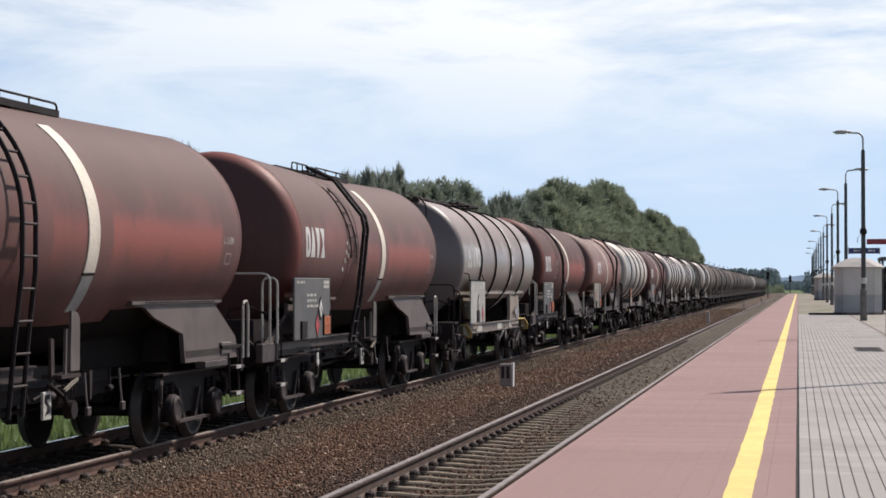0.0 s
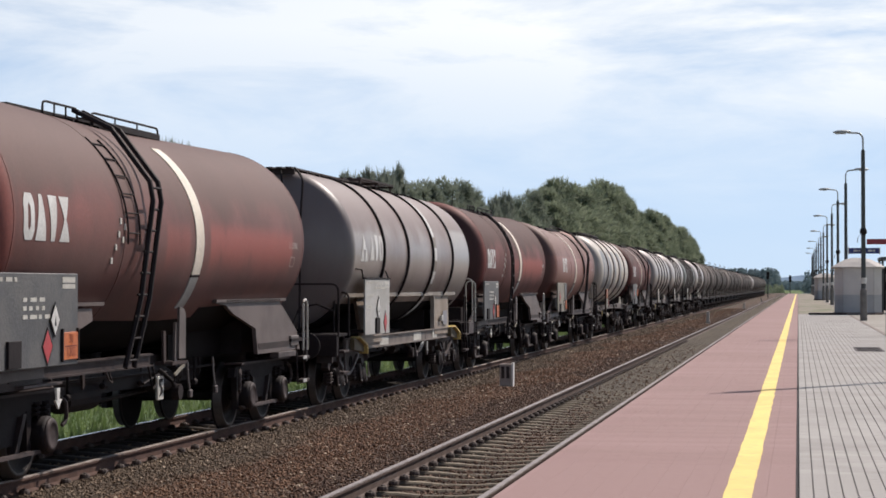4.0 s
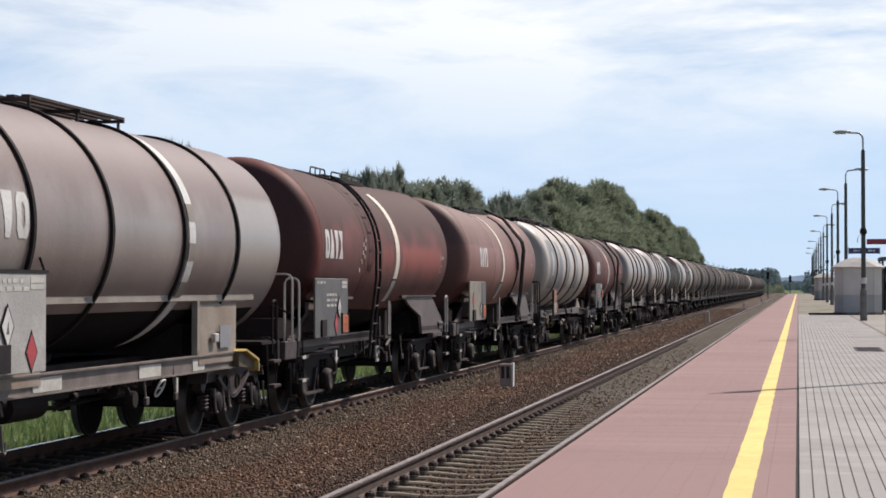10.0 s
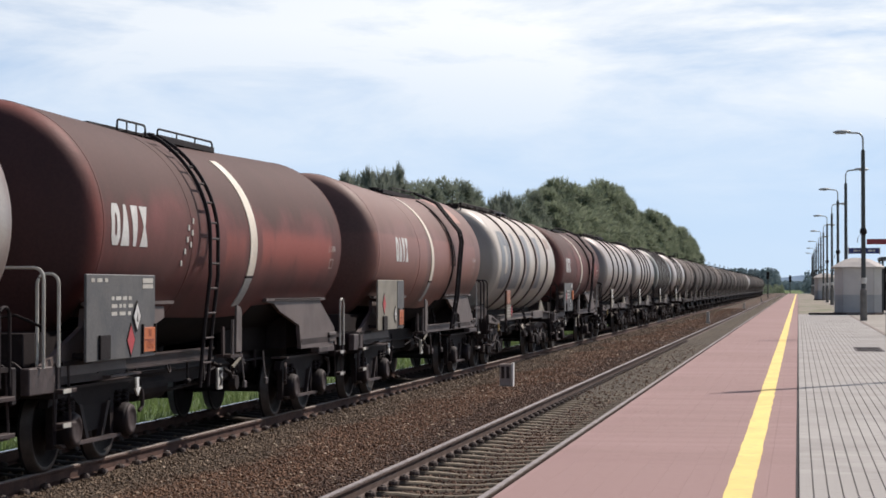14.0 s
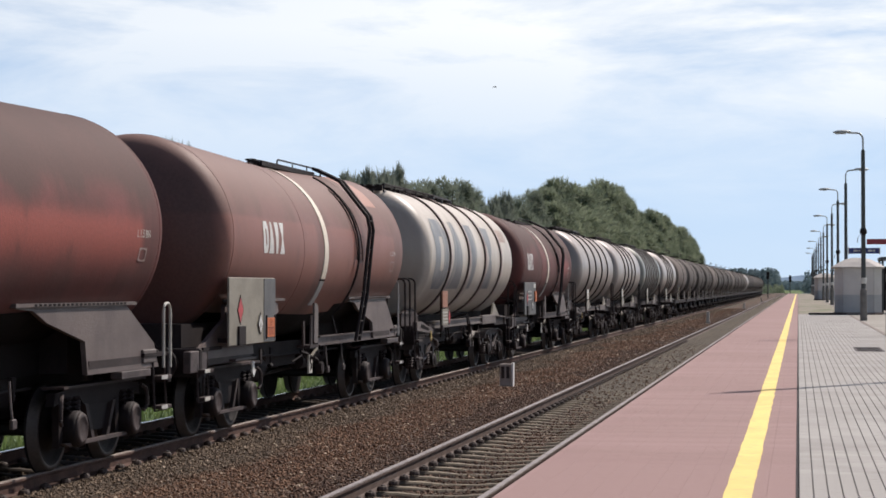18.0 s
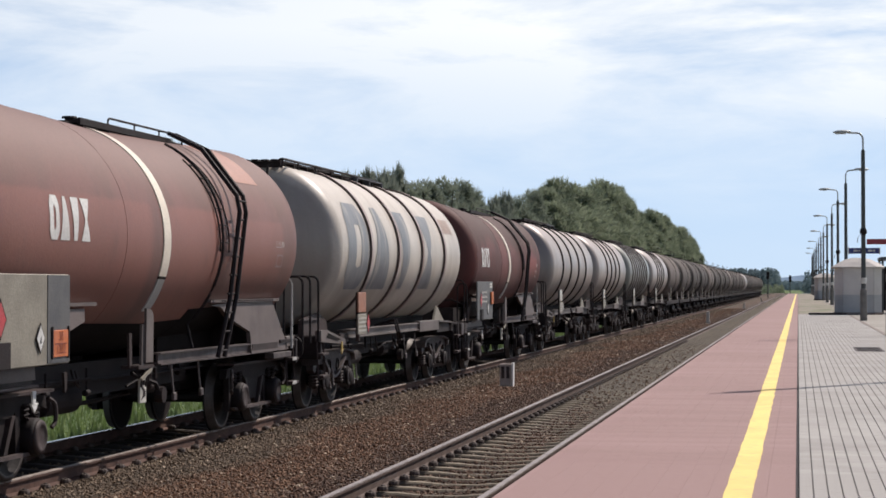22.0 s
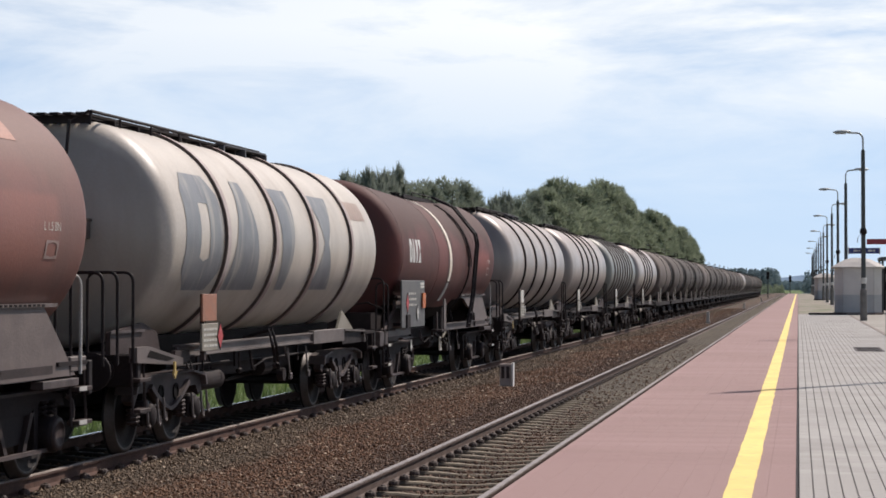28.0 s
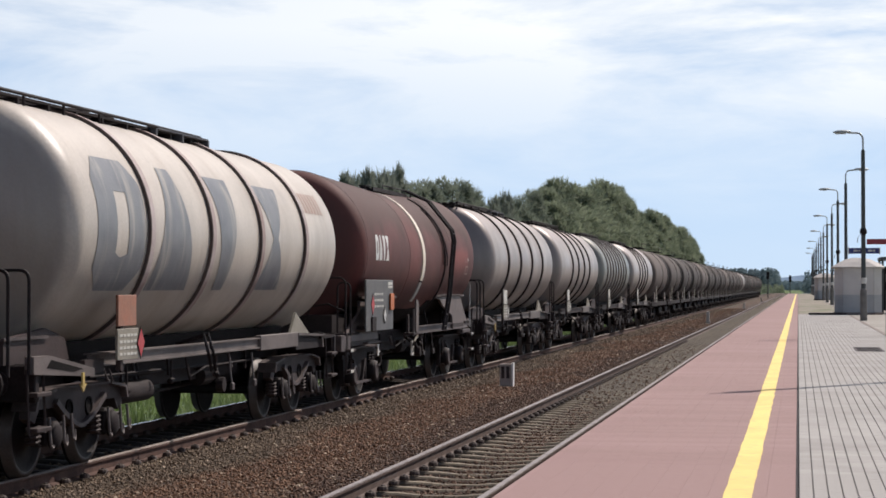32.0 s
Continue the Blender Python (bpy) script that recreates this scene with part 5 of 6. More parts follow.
def wagon_v(y):
    """Grey-beige wagon with dark hoops, a side rib and yellow steps."""
    w = tagged(empty("tank_wagon", (TRACK_FAR, y, 0)), "grey-beige tank wagon with dark hoops and white emblem", "tank wagon", "tank wagons of the train")
    part("tank", tank_mesh(-5.72, 6.12, dome=0.52, knuckle=0.24), BEIGE, w, smooth=True)
    for yy in (-3.40, -1.11, 1.54, 3.89):
        part("hoop", hoop(yy, 0.07, 0.04), GRIME, w)
    part("hoop", hoop(1.86, 0.26, 0.012), WHITE, w, "hoop painted white in blocks")
    for a in (-32, -12, 8):
        part("band_gap", hoop(1.86, 0.265, 0.015, radians(a), radians(a + 9), 6), RIB, w)
    for s in (-1, 1):
        bm = B()
        for z in (1.86,):
            x = on_tank(0, z, R)[0]
            box(bm, min(s * (x - 0.02), s * (x + 0.05)), max(s * (x - 0.02), s * (x + 0.05)), -5.6, 5.4, z, z + 0.12)
        part("side_rib", bm, RIB, w, "pale rib along the tank's flank")
    part("belly_shade", belly(-5.8, 5.8, -40), SHADE_BLACK, w, "black skin for the shade and dirt of the tank belly")
    underframe(w, FRAME_LIGHT, LEN, (-5.6, 5.0), -0.09, 0.07)
    for k, yy in enumerate((-2.4, 0.9, 3.0)):
        bm = B()
        box(bm, 1.236, 1.244, yy - 0.5, yy + (0.0 if yy > 1.5 else 0.3), 0.95, 1.10)
        part("chalk_panel", bm, PALE, w)
    for e in (-1, 1):
        saddle(w, [(e * 2.78, 1.84), (e * 4.68, 1.86), (e * 4.40, 1.02), (e * 2.72, 1.02)], RUSTY_PALE, 1.84)
        part("rib_end", box(B(), 1.16, 1.24, min(e * 2.7, e * 2.79), max(e * 2.7, e * 2.79), 1.10, 1.86), RIB, w)
    lb = part("saddle_label", box(B(), 1.262, 1.272, 3.62, 4.12, 1.22, 1.52), SLATE_PALE, w, "pale blue-grey paper label on the saddle")
    bm = B()
    box(bm, 1.25, 1.31, 3.26, 3.46, 1.30, 1.42, 0.012)
    part("seal_box", bm, PLATE_PALE, w, "small pale bolted box")
    walkway(w, -6.2, -1.8, 0, -1, FRAME, z=4.08, hatches=False)
    for s in (0.25, 0.62):
        bm = B()
        tube(bm, bent([(s * 0.7, -6.1, 4.1), (s, -6.26, 3.9), (s, -6.42, 3.2), (s, -6.5, 1.3)], 0.1), 0.02)
        part("end_ladder_rail", bm, GRIME, w)
    bm = B()
    for yy in (-1.2, 0.38, 1.9):
        box(bm, -0.5, 0.5, yy, yy + 0.05, 4.13, 4.17)
    for yy in (-1.1, 0.4, 1.85):
        tube(bm, [(0.45, yy, 4.0), (0.45, yy, 4.18)], 0.02)
    uw = part("upper_walkway", bm, FRAME, w, "raised grating round the hatch")
    for k in range(6):
        part("plank", box(B(), -0.5 + 0.18 * k, -0.4 + 0.18 * k, -1.2, 1.95, 4.17, 4.20), FRAME, uw)
    # emblem: three lobes and three blocks
    for y0, z0, y1, z1 in ((-5.16, 2.70, -4.94, 3.0), (-5.32, 2.49, -5.06, 2.76), (-5.02, 2.49, -4.77, 2.76)):
        part("logo_lobe", mark(y0, y1, z0, z1, SHAPES["drop"]), WHITE, w)
    brand_blocks(w, -4.57, -3.43, 2.52, 2.98, WHITE, ("drop", "tee", "round"))
    data_plate(w, -5.25, -3.17, 1.19, 2.18, PLATE_PALE, PALE, 7, None, (0.81, 0.21, 0.076), (0.51, 0.475, 0.080), (0.40, 0.02), False, ((0.05, 0.25, 0.93), (0.4, 0.7, 0.92), (0.4, 0.75, 0.84), (0.05, 0.3, 0.70), (0.05, 0.25, 0.5), (0.05, 0.2, 0.4)))
    bm = B()
    box(bm, 1.44, 1.50, -5.30, -3.12, 2.18, 2.21)
    tube(bm, [(1.40, -5.62, 2.36), (1.46, -5.40, 2.34), (1.46, -5.28, 2.20)], 0.014)
    tube(bm, [(1.40, -3.12, 2.34), (1.46, -3.14, 2.20)], 0.014)
    part("board_hanger", bm, BLACK, w, "dark bar that carries the data board")
    bm = B()
    ring = [(1.25 + 0.05 * math.sin(a), 1.15 + 0.12 * math.cos(a), 0.80 + 0.10 * math.sin(a)) for a in [2 * math.pi * k / 16 for k in range(17)]]
    tube(bm, ring, 0.014)
    tube(bm, [ring[0], ring[8]], 0.01)
    part("hand_wheel", bm, WHITE, w, "white painted brake hand wheel")
    bm = B()
    box(bm, 1.26, 1.275, 1.72, 1.79, 0.66, 0.90)
    part("lever_plate", bm, PALE, w)
    for yy in (-5.0, 4.72):
        bm = B()
        prism(bm, [(yy - 0.40, 1.13), (yy - 0.25, 1.15), (yy + 0.36, 1.00), (yy + 0.38, 0.88), (yy - 0.40, 0.94)], 1.25, 1.33, "x")
        th = part("tow_bracket", bm, YELLOW_DULL, w, "dull yellow towing bracket")
        bm = B()
        prism(bm, [(yy - 0.40, 1.15), (yy - 0.25, 1.18), (yy + 0.40, 1.025), (yy + 0.42, 0.85), (yy + 0.38, 0.85), (yy + 0.36, 1.00), (yy - 0.25, 1.15)], 1.24, 1.40, "x")
        part("bracket_edge", bm, YELLOW, th, "bright yellow bent edge")
    end_rails(w, -6.8, GRIME, bends=((0.22, 2.09, 1.15), (1.0, 1.95, 0.25)))
    end_rails(w, 6.3, GRIME, True)
    steps_(w, -6.2)
    steps_(w, 6.2)
    under_gear(w, 21, False)
    bogie(w, -4.85, arched=True)
    bogie(w, 4.85, arched=True)
    return w


def wagon_c(y, seed, tank_mat, hoops, label, letters=False, full=True, hoop_mat=None):
    """Pale wagon with steel hoops and a long top walkway."""
    w = tagged(empty("tank_wagon", (TRACK_FAR, y, 0)), label, "tank wagon", "tank wagons of the train")
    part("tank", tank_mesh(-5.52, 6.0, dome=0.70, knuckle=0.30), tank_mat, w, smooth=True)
    for yy in hoops:
        hp = part("hoop", hoop(yy - 0.03, 0.03, 0.042), hoop_mat or GRIME, w)
        part("hoop_top", hoop(yy + 0.055, 0.14, 0.043), PINKISH if letters else SILL, hp)
    underframe(w, SILL if full else FRAME, LEN, (-4.9, 4.2), 0.07)
    bm = B()
    box(bm, 0.36, 0.56, -6.38, -6.2, 2.62, 2.86, 0.012)
    tb = part("lamp_bracket_box", bm, HOOP_BROWN, w, "rusty brown box on the tank head")
    part("box_lid", box(B(), 0.345, 0.575, -6.395, -6.2, 2.83, 2.865), FRAME, tb)
    # added black block keeps the gap under the tank dark
    part("gap_block", box(B(), -0.7, 0.7, -5.5, 5.3, 1.14, 1.41), SHADE_BLACK, w)
    for s in (-1, 1):
        part("cradle_sill", box(B(), s * 1.24 - 0.045, s * 1.24 + 0.045, 2.0, 4.15, 1.115, 1.335, 0.008), SILL, w, "worn grey sill box under the tank belly")
        bm = B()
        prism(bm, [(3.92, 1.33), (4.25, 1.64), (5.1, 1.30)], s * 1.2 - 0.02, s * 1.2 + 0.02, "x")
        part("gusset", bm, PLATE_LIGHT, w, "pale triangular gusset plate")
        # black block drawn for the shaded end cavity
        part("cavity_shade", box(B(), s * 1.22 - 0.03, s * 1.22 + 0.03, 4.15, 5.65, 1.06, 1.29), BLACK, w)
        bm = B()
        prism(bm, [(4.15, 1.29), (4.15, 1.32), (5.72, 1.27), (5.75, 1.06), (5.69, 1.06), (5.67, 1.24)], s * 1.24 - 0.06, s * 1.24 + 0.06, "x")
        part("end_flange", bm, SILL, w)
        bm = B()
        prism(bm, [(-6.75, 1.24), (-4.92, 1.24), (-5.05, 1.48), (-5.6, 1.60), (-6.75, 1.50)], s * 0.98 - 0.03, s * 0.98 + 0.03, "x")
        sd = part("saddle", bm, FRAME, w)
        part("saddle_bar", box(B(), s * 1.02 - 0.02, s * 1.02 + 0.02, -6.8, -5.6, 1.49, 1.52), WORN, sd)
    walkway(w, -6.0, 2.0, -0.4, 1.9, BLACK, up=0.07)
    if full:
        bm = B()
        for yy in (-0.4, 0.75, 1.95):
            box(bm, -0.48, 0.5, yy - 0.03, yy + 0.03, 4.04, 4.17)
        uw = part("upper_walkway", bm, SLATE_DARK, w, "raised dark grating round the hatch")
        for k in range(6):
            part("plank", box(B(), -0.48 + 0.17 * k, -0.37 + 0.17 * k, -0.45, 2.0, 4.17, 4.195), SLATE_DARK, uw)
    bm = B()
    tube(bm, [(0.5, -6.1, 4.02), (0.5, -6.05, 4.18), (0.5, -0.4, 4.19)], 0.022)
    for yy in (-5.0, -3.8, -2.6):
        tube(bm, [(0.5, yy, 4.05), (0.5, yy, 4.19)], 0.016)
    tube(bm, [(0.3, -6.45, 3.2), (0.3, -6.25, 4.05), (0.5, -6.1, 4.18)], 0.022)
    part("guard_rail", bm, BLACK, w)
    if letters:
        for y0, y1, s in ((-5.15, -3.56, "round"), (-3.15, -1.55, "wedge"), (-0.75, 0.45, "tee"), (1.60, 2.95, "waist")):
            part("logo_block", mark(y0, y1, 2.0, 3.5, SHAPES[s], steps=32), SLATE, w, "large slate-blue painted shape")
        part("stencil_patch", mark(4.35, 5.5, 3.2, 3.52, lambda v: [(k / 6, k / 6 + 0.13) for k in range(6)]), SALMON, w, "faded salmon stencil")
    bm = B()
    box(bm, 1.46, 1.49, -4.66, -4.05, 1.60, 1.95, 0.005)
    part("orange_plate", bm, ORANGE_FADED if letters else PALE, w, "faded orange hazard plate" if letters else "")
    bm = B()
    box(bm, 1.46, 1.49, -4.68, -3.98, 1.22, 1.57, 0.005)
    pl = part("data_board", bm, PLATE_LIGHT, w)
    diamond(1.495, -3.92, 1.40, 0.14, SIGNAL_RED if letters else PALE, pl, False)
    bars("lettering", [(-4.62 + 0.12 * k, -4.53 + 0.12 * k, 1.27 + 0.07 * r, 1.30 + 0.07 * r) for r in range(4) for k in range(5)], 1.49, PALE, pl)
    bm = B()
    box(bm, 1.40, 1.46, -4.5, -4.42, 1.1, 1.95)
    part("board_bracket", bm, FRAME, w)
    for k, (dy, top) in enumerate(((-7.8, 2.20), (-7.32, 2.21), (-6.78, 2.21))):
        bm = B()
        x = 1.30
        tube(bm, bent([(x, dy, 1.15), (x, dy, top), (x - 0.60, dy + 0.10, top), (x - 0.60, dy + 0.10, 1.2)], 0.12, 5), 0.019)
        part("handrail", bm, BLACK, w)
    if full:
        bm = B()
        for yy in (-1.1, -0.9):
            tube(bm, [(1.0, yy, 1.30), (1.38, yy, 1.42), (1.44, yy, 1.2), (1.42, yy + 0.2, 0.95)], 0.025)
        part("pipe_loop", bm, BLACK, w)
        bm = B()
        prism(bm, [(-6.75, 1.33), (-6.3, 1.33), (-5.0, 1.15), (-5.0, 1.06), (-6.75, 1.15)], 1.24, 1.34, "x")
        cg = part("corner_gusset", bm, SILL, w, "worn wedge-shaped corner bracket")
        # the hollow's shade laid on the bracket as a flat black plate
        bm = B()
        prism(bm, [(-6.28, 1.285), (-5.35, 1.155), (-5.65, 1.135), (-6.40, 1.205)], 1.338, 1.344, "x")
        part("pocket_shade", bm, SHADE_BLACK, cg, "flat black plate drawn for the bracket's shaded hollow")
        bm = B()
        prism(bm, [(-5.52, 1.12), (-5.46, 1.12), (-5.46, 0.97), (-5.40, 1.0), (-5.49, 0.91), (-5.58, 1.0), (-5.52, 0.97)], 1.38, 1.40, "x")
        part("jacking_mark", bm, YELLOW, w, "yellow painted jacking mark")
        bm = B()
        prism(bm, [(-5.2, 1.24), (-4.6, 1.24), (-4.6, 1.10), (-5.2, 1.06)], 1.24, 1.30, "x")
        part("jack_pad", bm, FRAME, w)
        bm = B()
        lathe(bm, [(-3.3, 0.03), (-3.26, 0.14), (-1.36, 0.14), (-1.32, 0.10), (-1.30, 0.03)], 16, "y", (0.66, 0, 0.72))
        part("air_reservoir", bm, GRIME, w, "dark grey air cylinder", smooth=True)
    steps_(w, -6.55)
    steps_(w, 6.2)
    under_gear(w, seed, False)
    bogie(w, -4.75, arched=True)
    bogie(w, 4.75, arched=True)
    return w


def wagon_d(y, L, white_end=False):
    """Short brown-grey wagon far down the train."""
    w = tagged(empty("tank_wagon", (TRACK_FAR, y, 0)), "dirty brown-grey tank wagon with dark hoop and the gap's shade painted behind", "tank wagon", "tank wagons of the train")
    part("tank", tank_mesh(-L / 2 + 1.6, L / 2 - 1.6, 40, dome=0.5), SILVER if white_end else BROWN, w, smooth=True)
    part("hoop", hoop(0.2, 0.07, 0.02, n=36), GRIME, w)
    # no real hoop: wide black band paints the dark gap behind the tank
    part("hoop", hoop(L / 2 - 2.0, 0.75, 0.03, n=36), BLACK, w)
    bm = B()
    box(bm, -0.35, 0.35, -1.8, 1.8, 4.22, 4.26)
    tube(bm, [(0.38, -1.7, 4.2), (0.38, -1.7, 4.46), (0.38, 1.7, 4.46), (0.38, 1.7, 4.2)], 0.02)
    part("walkway", bm, BLACK, w)
    bm = B()
    box(bm, -1.25, 1.25, -L / 2 + 0.62, L / 2 - 0.62, 1.0, 1.2)
    part("frame", bm, GRIME, w)
    for yy in (-L / 2 + 2.4, L / 2 - 2.6):
        bm = B()
        prism(bm, [(yy - 0.2, 1.75), (yy + 0.2, 1.75), (yy + 0.9, 1.2), (yy + 0.5, 1.2), (yy + 0.2, 1.45), (yy + 0.2, 1.2), (yy - 0.2, 1.2)], 1.18, 1.26, "x")
        part("saddle", bm, FRAME_LIGHT, w)
    bm = B()
    box(bm, 1.36, 1.39, -L / 2 + 2.1, -L / 2 + 2.5, 1.2, 2.05)
    part("data_board", bm, PLATE_LIGHT, w)
    for end in (-1, 1):
        buffers(w, end, end * (L / 2 - 0.62))
    bogie(w, -L / 2 + 2.6, simple=True)
    bogie(w, L / 2 - 2.6, simple=True)
    return w


WAGONS = []


def keep(w):
    WAGONS.append((w, w.location.copy()))


keep(wagon_a(19.98, 11, RED_DUSTY, tail=0.28))
keep(wagon_a(34.98, 12, RED_DUSTY, knee=True))
ZC, CLIMB = 2.667, 0.0
keep(wagon_v(50.18))
ZC, CLIMB = 2.63, 0.016
keep(wagon_a(64.50, 13))
ZC, CLIMB = 2.605, 0.019
keep(wagon_b(78.91, 14, RED_WARM, "faded red tank wagon with pale data board", PLATE_LIGHT))
ZC, CLIMB = 2.71, 0.0
keep(wagon_c(93.64, 15, CREAM, (-3.43, -0.96, 1.43, 3.97), "cream tank wagon with steel hoops and big slate shapes", True, True, HOOP_BROWN))
ZC, CLIMB = 2.605, 0.019
keep(wagon_b(107.68, 16, RED_DARK, "dark red tank wagon with grey data board", PLATE_DARK, True))
ZC, CLIMB = 2.71, 0.0
keep(wagon_c(122.8, 17, SILVER, (-3.4, -1.1, 1.2, 3.5), "silver-grey tank wagon with four dark hoops", False))
keep(wagon_c(137.0, 18, SILVER, (-2.6, -0.8, 1.0, 2.8), "silver-grey tank wagon with four dark hoops", False, False))
keep(wagon_c(151.2, 19, GREYGREEN, (-4.4, -3.2, -2.0, -0.8, 0.4, 1.6, 2.8, 4.0), "grey-green tank wagon with eight pale hoops", False, False, FRAME_LIGHT))
keep(wagon_c(165.5, 20, SILVER, (-2.4, -0.8, 0.8, 2.4), "silver-grey tank wagon with four dark hoops", False, False))
base = wagon_d(179.4, 13.2)
keep(base)
for k in range(1, 24):
    y = 179.4 + 13.2 * k
    if k == 13:
        keep(wagon_d(y, 13.2, True))
    else:
        keep(copy_thing(base, pose(TRACK_FAR, y, 0)))

# ---- platform furniture ----
POST = plain("lamp_post_green", (0.055, 0.06, 0.062), (0.085, 0.09, 0.088), 2, 0.6)
POST_LOW = plain("lamp_post_worn", (0.20, 0.19, 0.175), (0.13, 0.125, 0.12), 3, 0.75)
ALU = plain("lamp_head_grey", (0.42, 0.43, 0.43), (0.33, 0.34, 0.34), 3, 0.45, 0.3)
BLUE = plain("sign_blue", (0.025, 0.035, 0.16), (0.035, 0.045, 0.19), 3, 0.45)
GLASS = plain("lamp_lens", (0.55, 0.56, 0.55), (0.48, 0.49, 0.48), 5, 0.25)


def street_lamp(y, side, sign=False):
    """A platform lamp; its arm reaches to the given side."""
    lp = tagged(empty("street_lamp", (2.72, y, PLAT_Z)), "tall dark steel platform lamp with curved arm", "street lamp", "lamps along the platform")
    bm = B()
    lathe(bm, [(0.0, 0.17), (0.02, 0.155), (1.35, 0.145), (1.42, 0.10)], 14, "z")
    part("base", bm, POST_LOW, lp, "worn grey lamp base")
    bm = B()
    lathe(bm, [(1.40, 0.105), (4.2, 0.092), (7.41, 0.085), (7.48, 0.05)], 12, "z")
    part("pole", bm, POST, lp)
    bm = B()
    lathe(bm, [(1.62, 0.11), (1.63, 0.135), (1.86, 0.135), (1.87, 0.11)], 12, "z")
    part("collar", bm, WHITE, lp, "white marking band")
    bm = B()
    pts = [(0, 0, 7.46), (0, 0, 7.93)] + [(side * 0.26 * (1 - math.cos(a)), 0, 7.93 + 0.28 * math.sin(a)) for a in (0.4, 0.8, 1.2, 1.57)] + [(side * 0.66, 0, 8.23)]
    tube(bm, pts, 0.04, 8)
    arm = part("arm", bm, ALU, lp)
    bm = B()
    rows = []
    for t, w_, h_ in ((0.50, 0.05, 0.04), (0.62, 0.10, 0.07), (0.82, 0.15, 0.10), (1.08, 0.15, 0.10), (1.24, 0.10, 0.06), (1.30, 0.04, 0.03)):
        rows.append([bm.verts.new((side * t, w_ * math.cos(a), 8.26 - 0.03 * (t - 0.55) + h_ * (math.sin(a) if math.sin(a) > 0 else 0.45 * math.sin(a)))) for a in [2 * math.pi * i / 12 for i in range(12)]])
    for a, b in zip(rows, rows[1:]):
        for i in range(12):
            bm.faces.new((a[i], a[(i + 1) % 12], b[(i + 1) % 12], b[i]))
    bm.faces.new(rows[0])
    bm.faces.new(rows[-1])
    bmesh.ops.recalc_face_normals(bm, faces=bm.faces)
    hd = part("lamp_head", bm, ALU, lp, smooth=True)
    bm = B()
    box(bm, min(side * 0.72, side * 1.2), max(side * 0.72, side * 1.2), -0.10, 0.10, 8.17, 8.205)
    part("lens", bm, GLASS, hd)
    if side < 0:
        bm = B()
        lathe(bm, [(3.74, 0.09), (3.82, 0.15), (3.94, 0.16), (4.04, 0.10)], 12, "z")
        ls = part("loudspeaker", bm, BLACK, lp, "dark round loudspeaker on the pole")
        part("cable", tube(B(), [(-0.1, -0.1, 3.8), (-0.24, -0.12, 3.62), (-0.26, -0.12, 3.42)], 0.012, 5), BLACK, ls)
    if sign:
        bm = B()
        box(bm, -0.66, 0.72, 0.11, 0.16, 2.93, 3.18, 0.01)
        sg = part("name_sign", bm, BLUE, lp, "blue station name sign")
        bm = B()
        for x0, x1 in ((-0.42, -0.24), (-0.2, -0.14), (0.2, 0.38), (0.42, 0.5)):
            box(bm, x0, x1, 0.100, 0.108, 3.02, 3.10)
        part("lettering", bm, PALE, sg)
        bm = B()
        box(bm, -0.66, -0.62, 0.1, 0.17, 2.90, 3.21)
        box(bm, 0.68, 0.72, 0.1, 0.17, 2.90, 3.21)
        part("sign_end", bm, PALE, sg)
    return lp


street_lamp(33.0, 1).rotation_euler = (0, 0, radians(56))
street_lamp(60.0, 1)
street_lamp(87.6, -1, True).location.x = 2.81
for k, y in enumerate((115.5, 138.6, 163.0, 190.0, 218.0, 242.0, 269.0, 296.0, 322.0, 348.0, 374.0, 400.0)):
    street_lamp(y, 1 if k % 2 == 0 else -1)

HUT = plain("hut_panel", (0.66, 0.62, 0.585), (0.58, 0.54, 0.51), 0.8, 0.7)
HUT_LOW = plain("hut_plinth", (0.46, 0.46, 0.46), (0.39, 0.39, 0.395), 1.0, 0.7)
HUT_ROOF = plain("hut_roof", (0.50, 0.46, 0.43), (0.40, 0.37, 0.35), 1.2, 0.7)


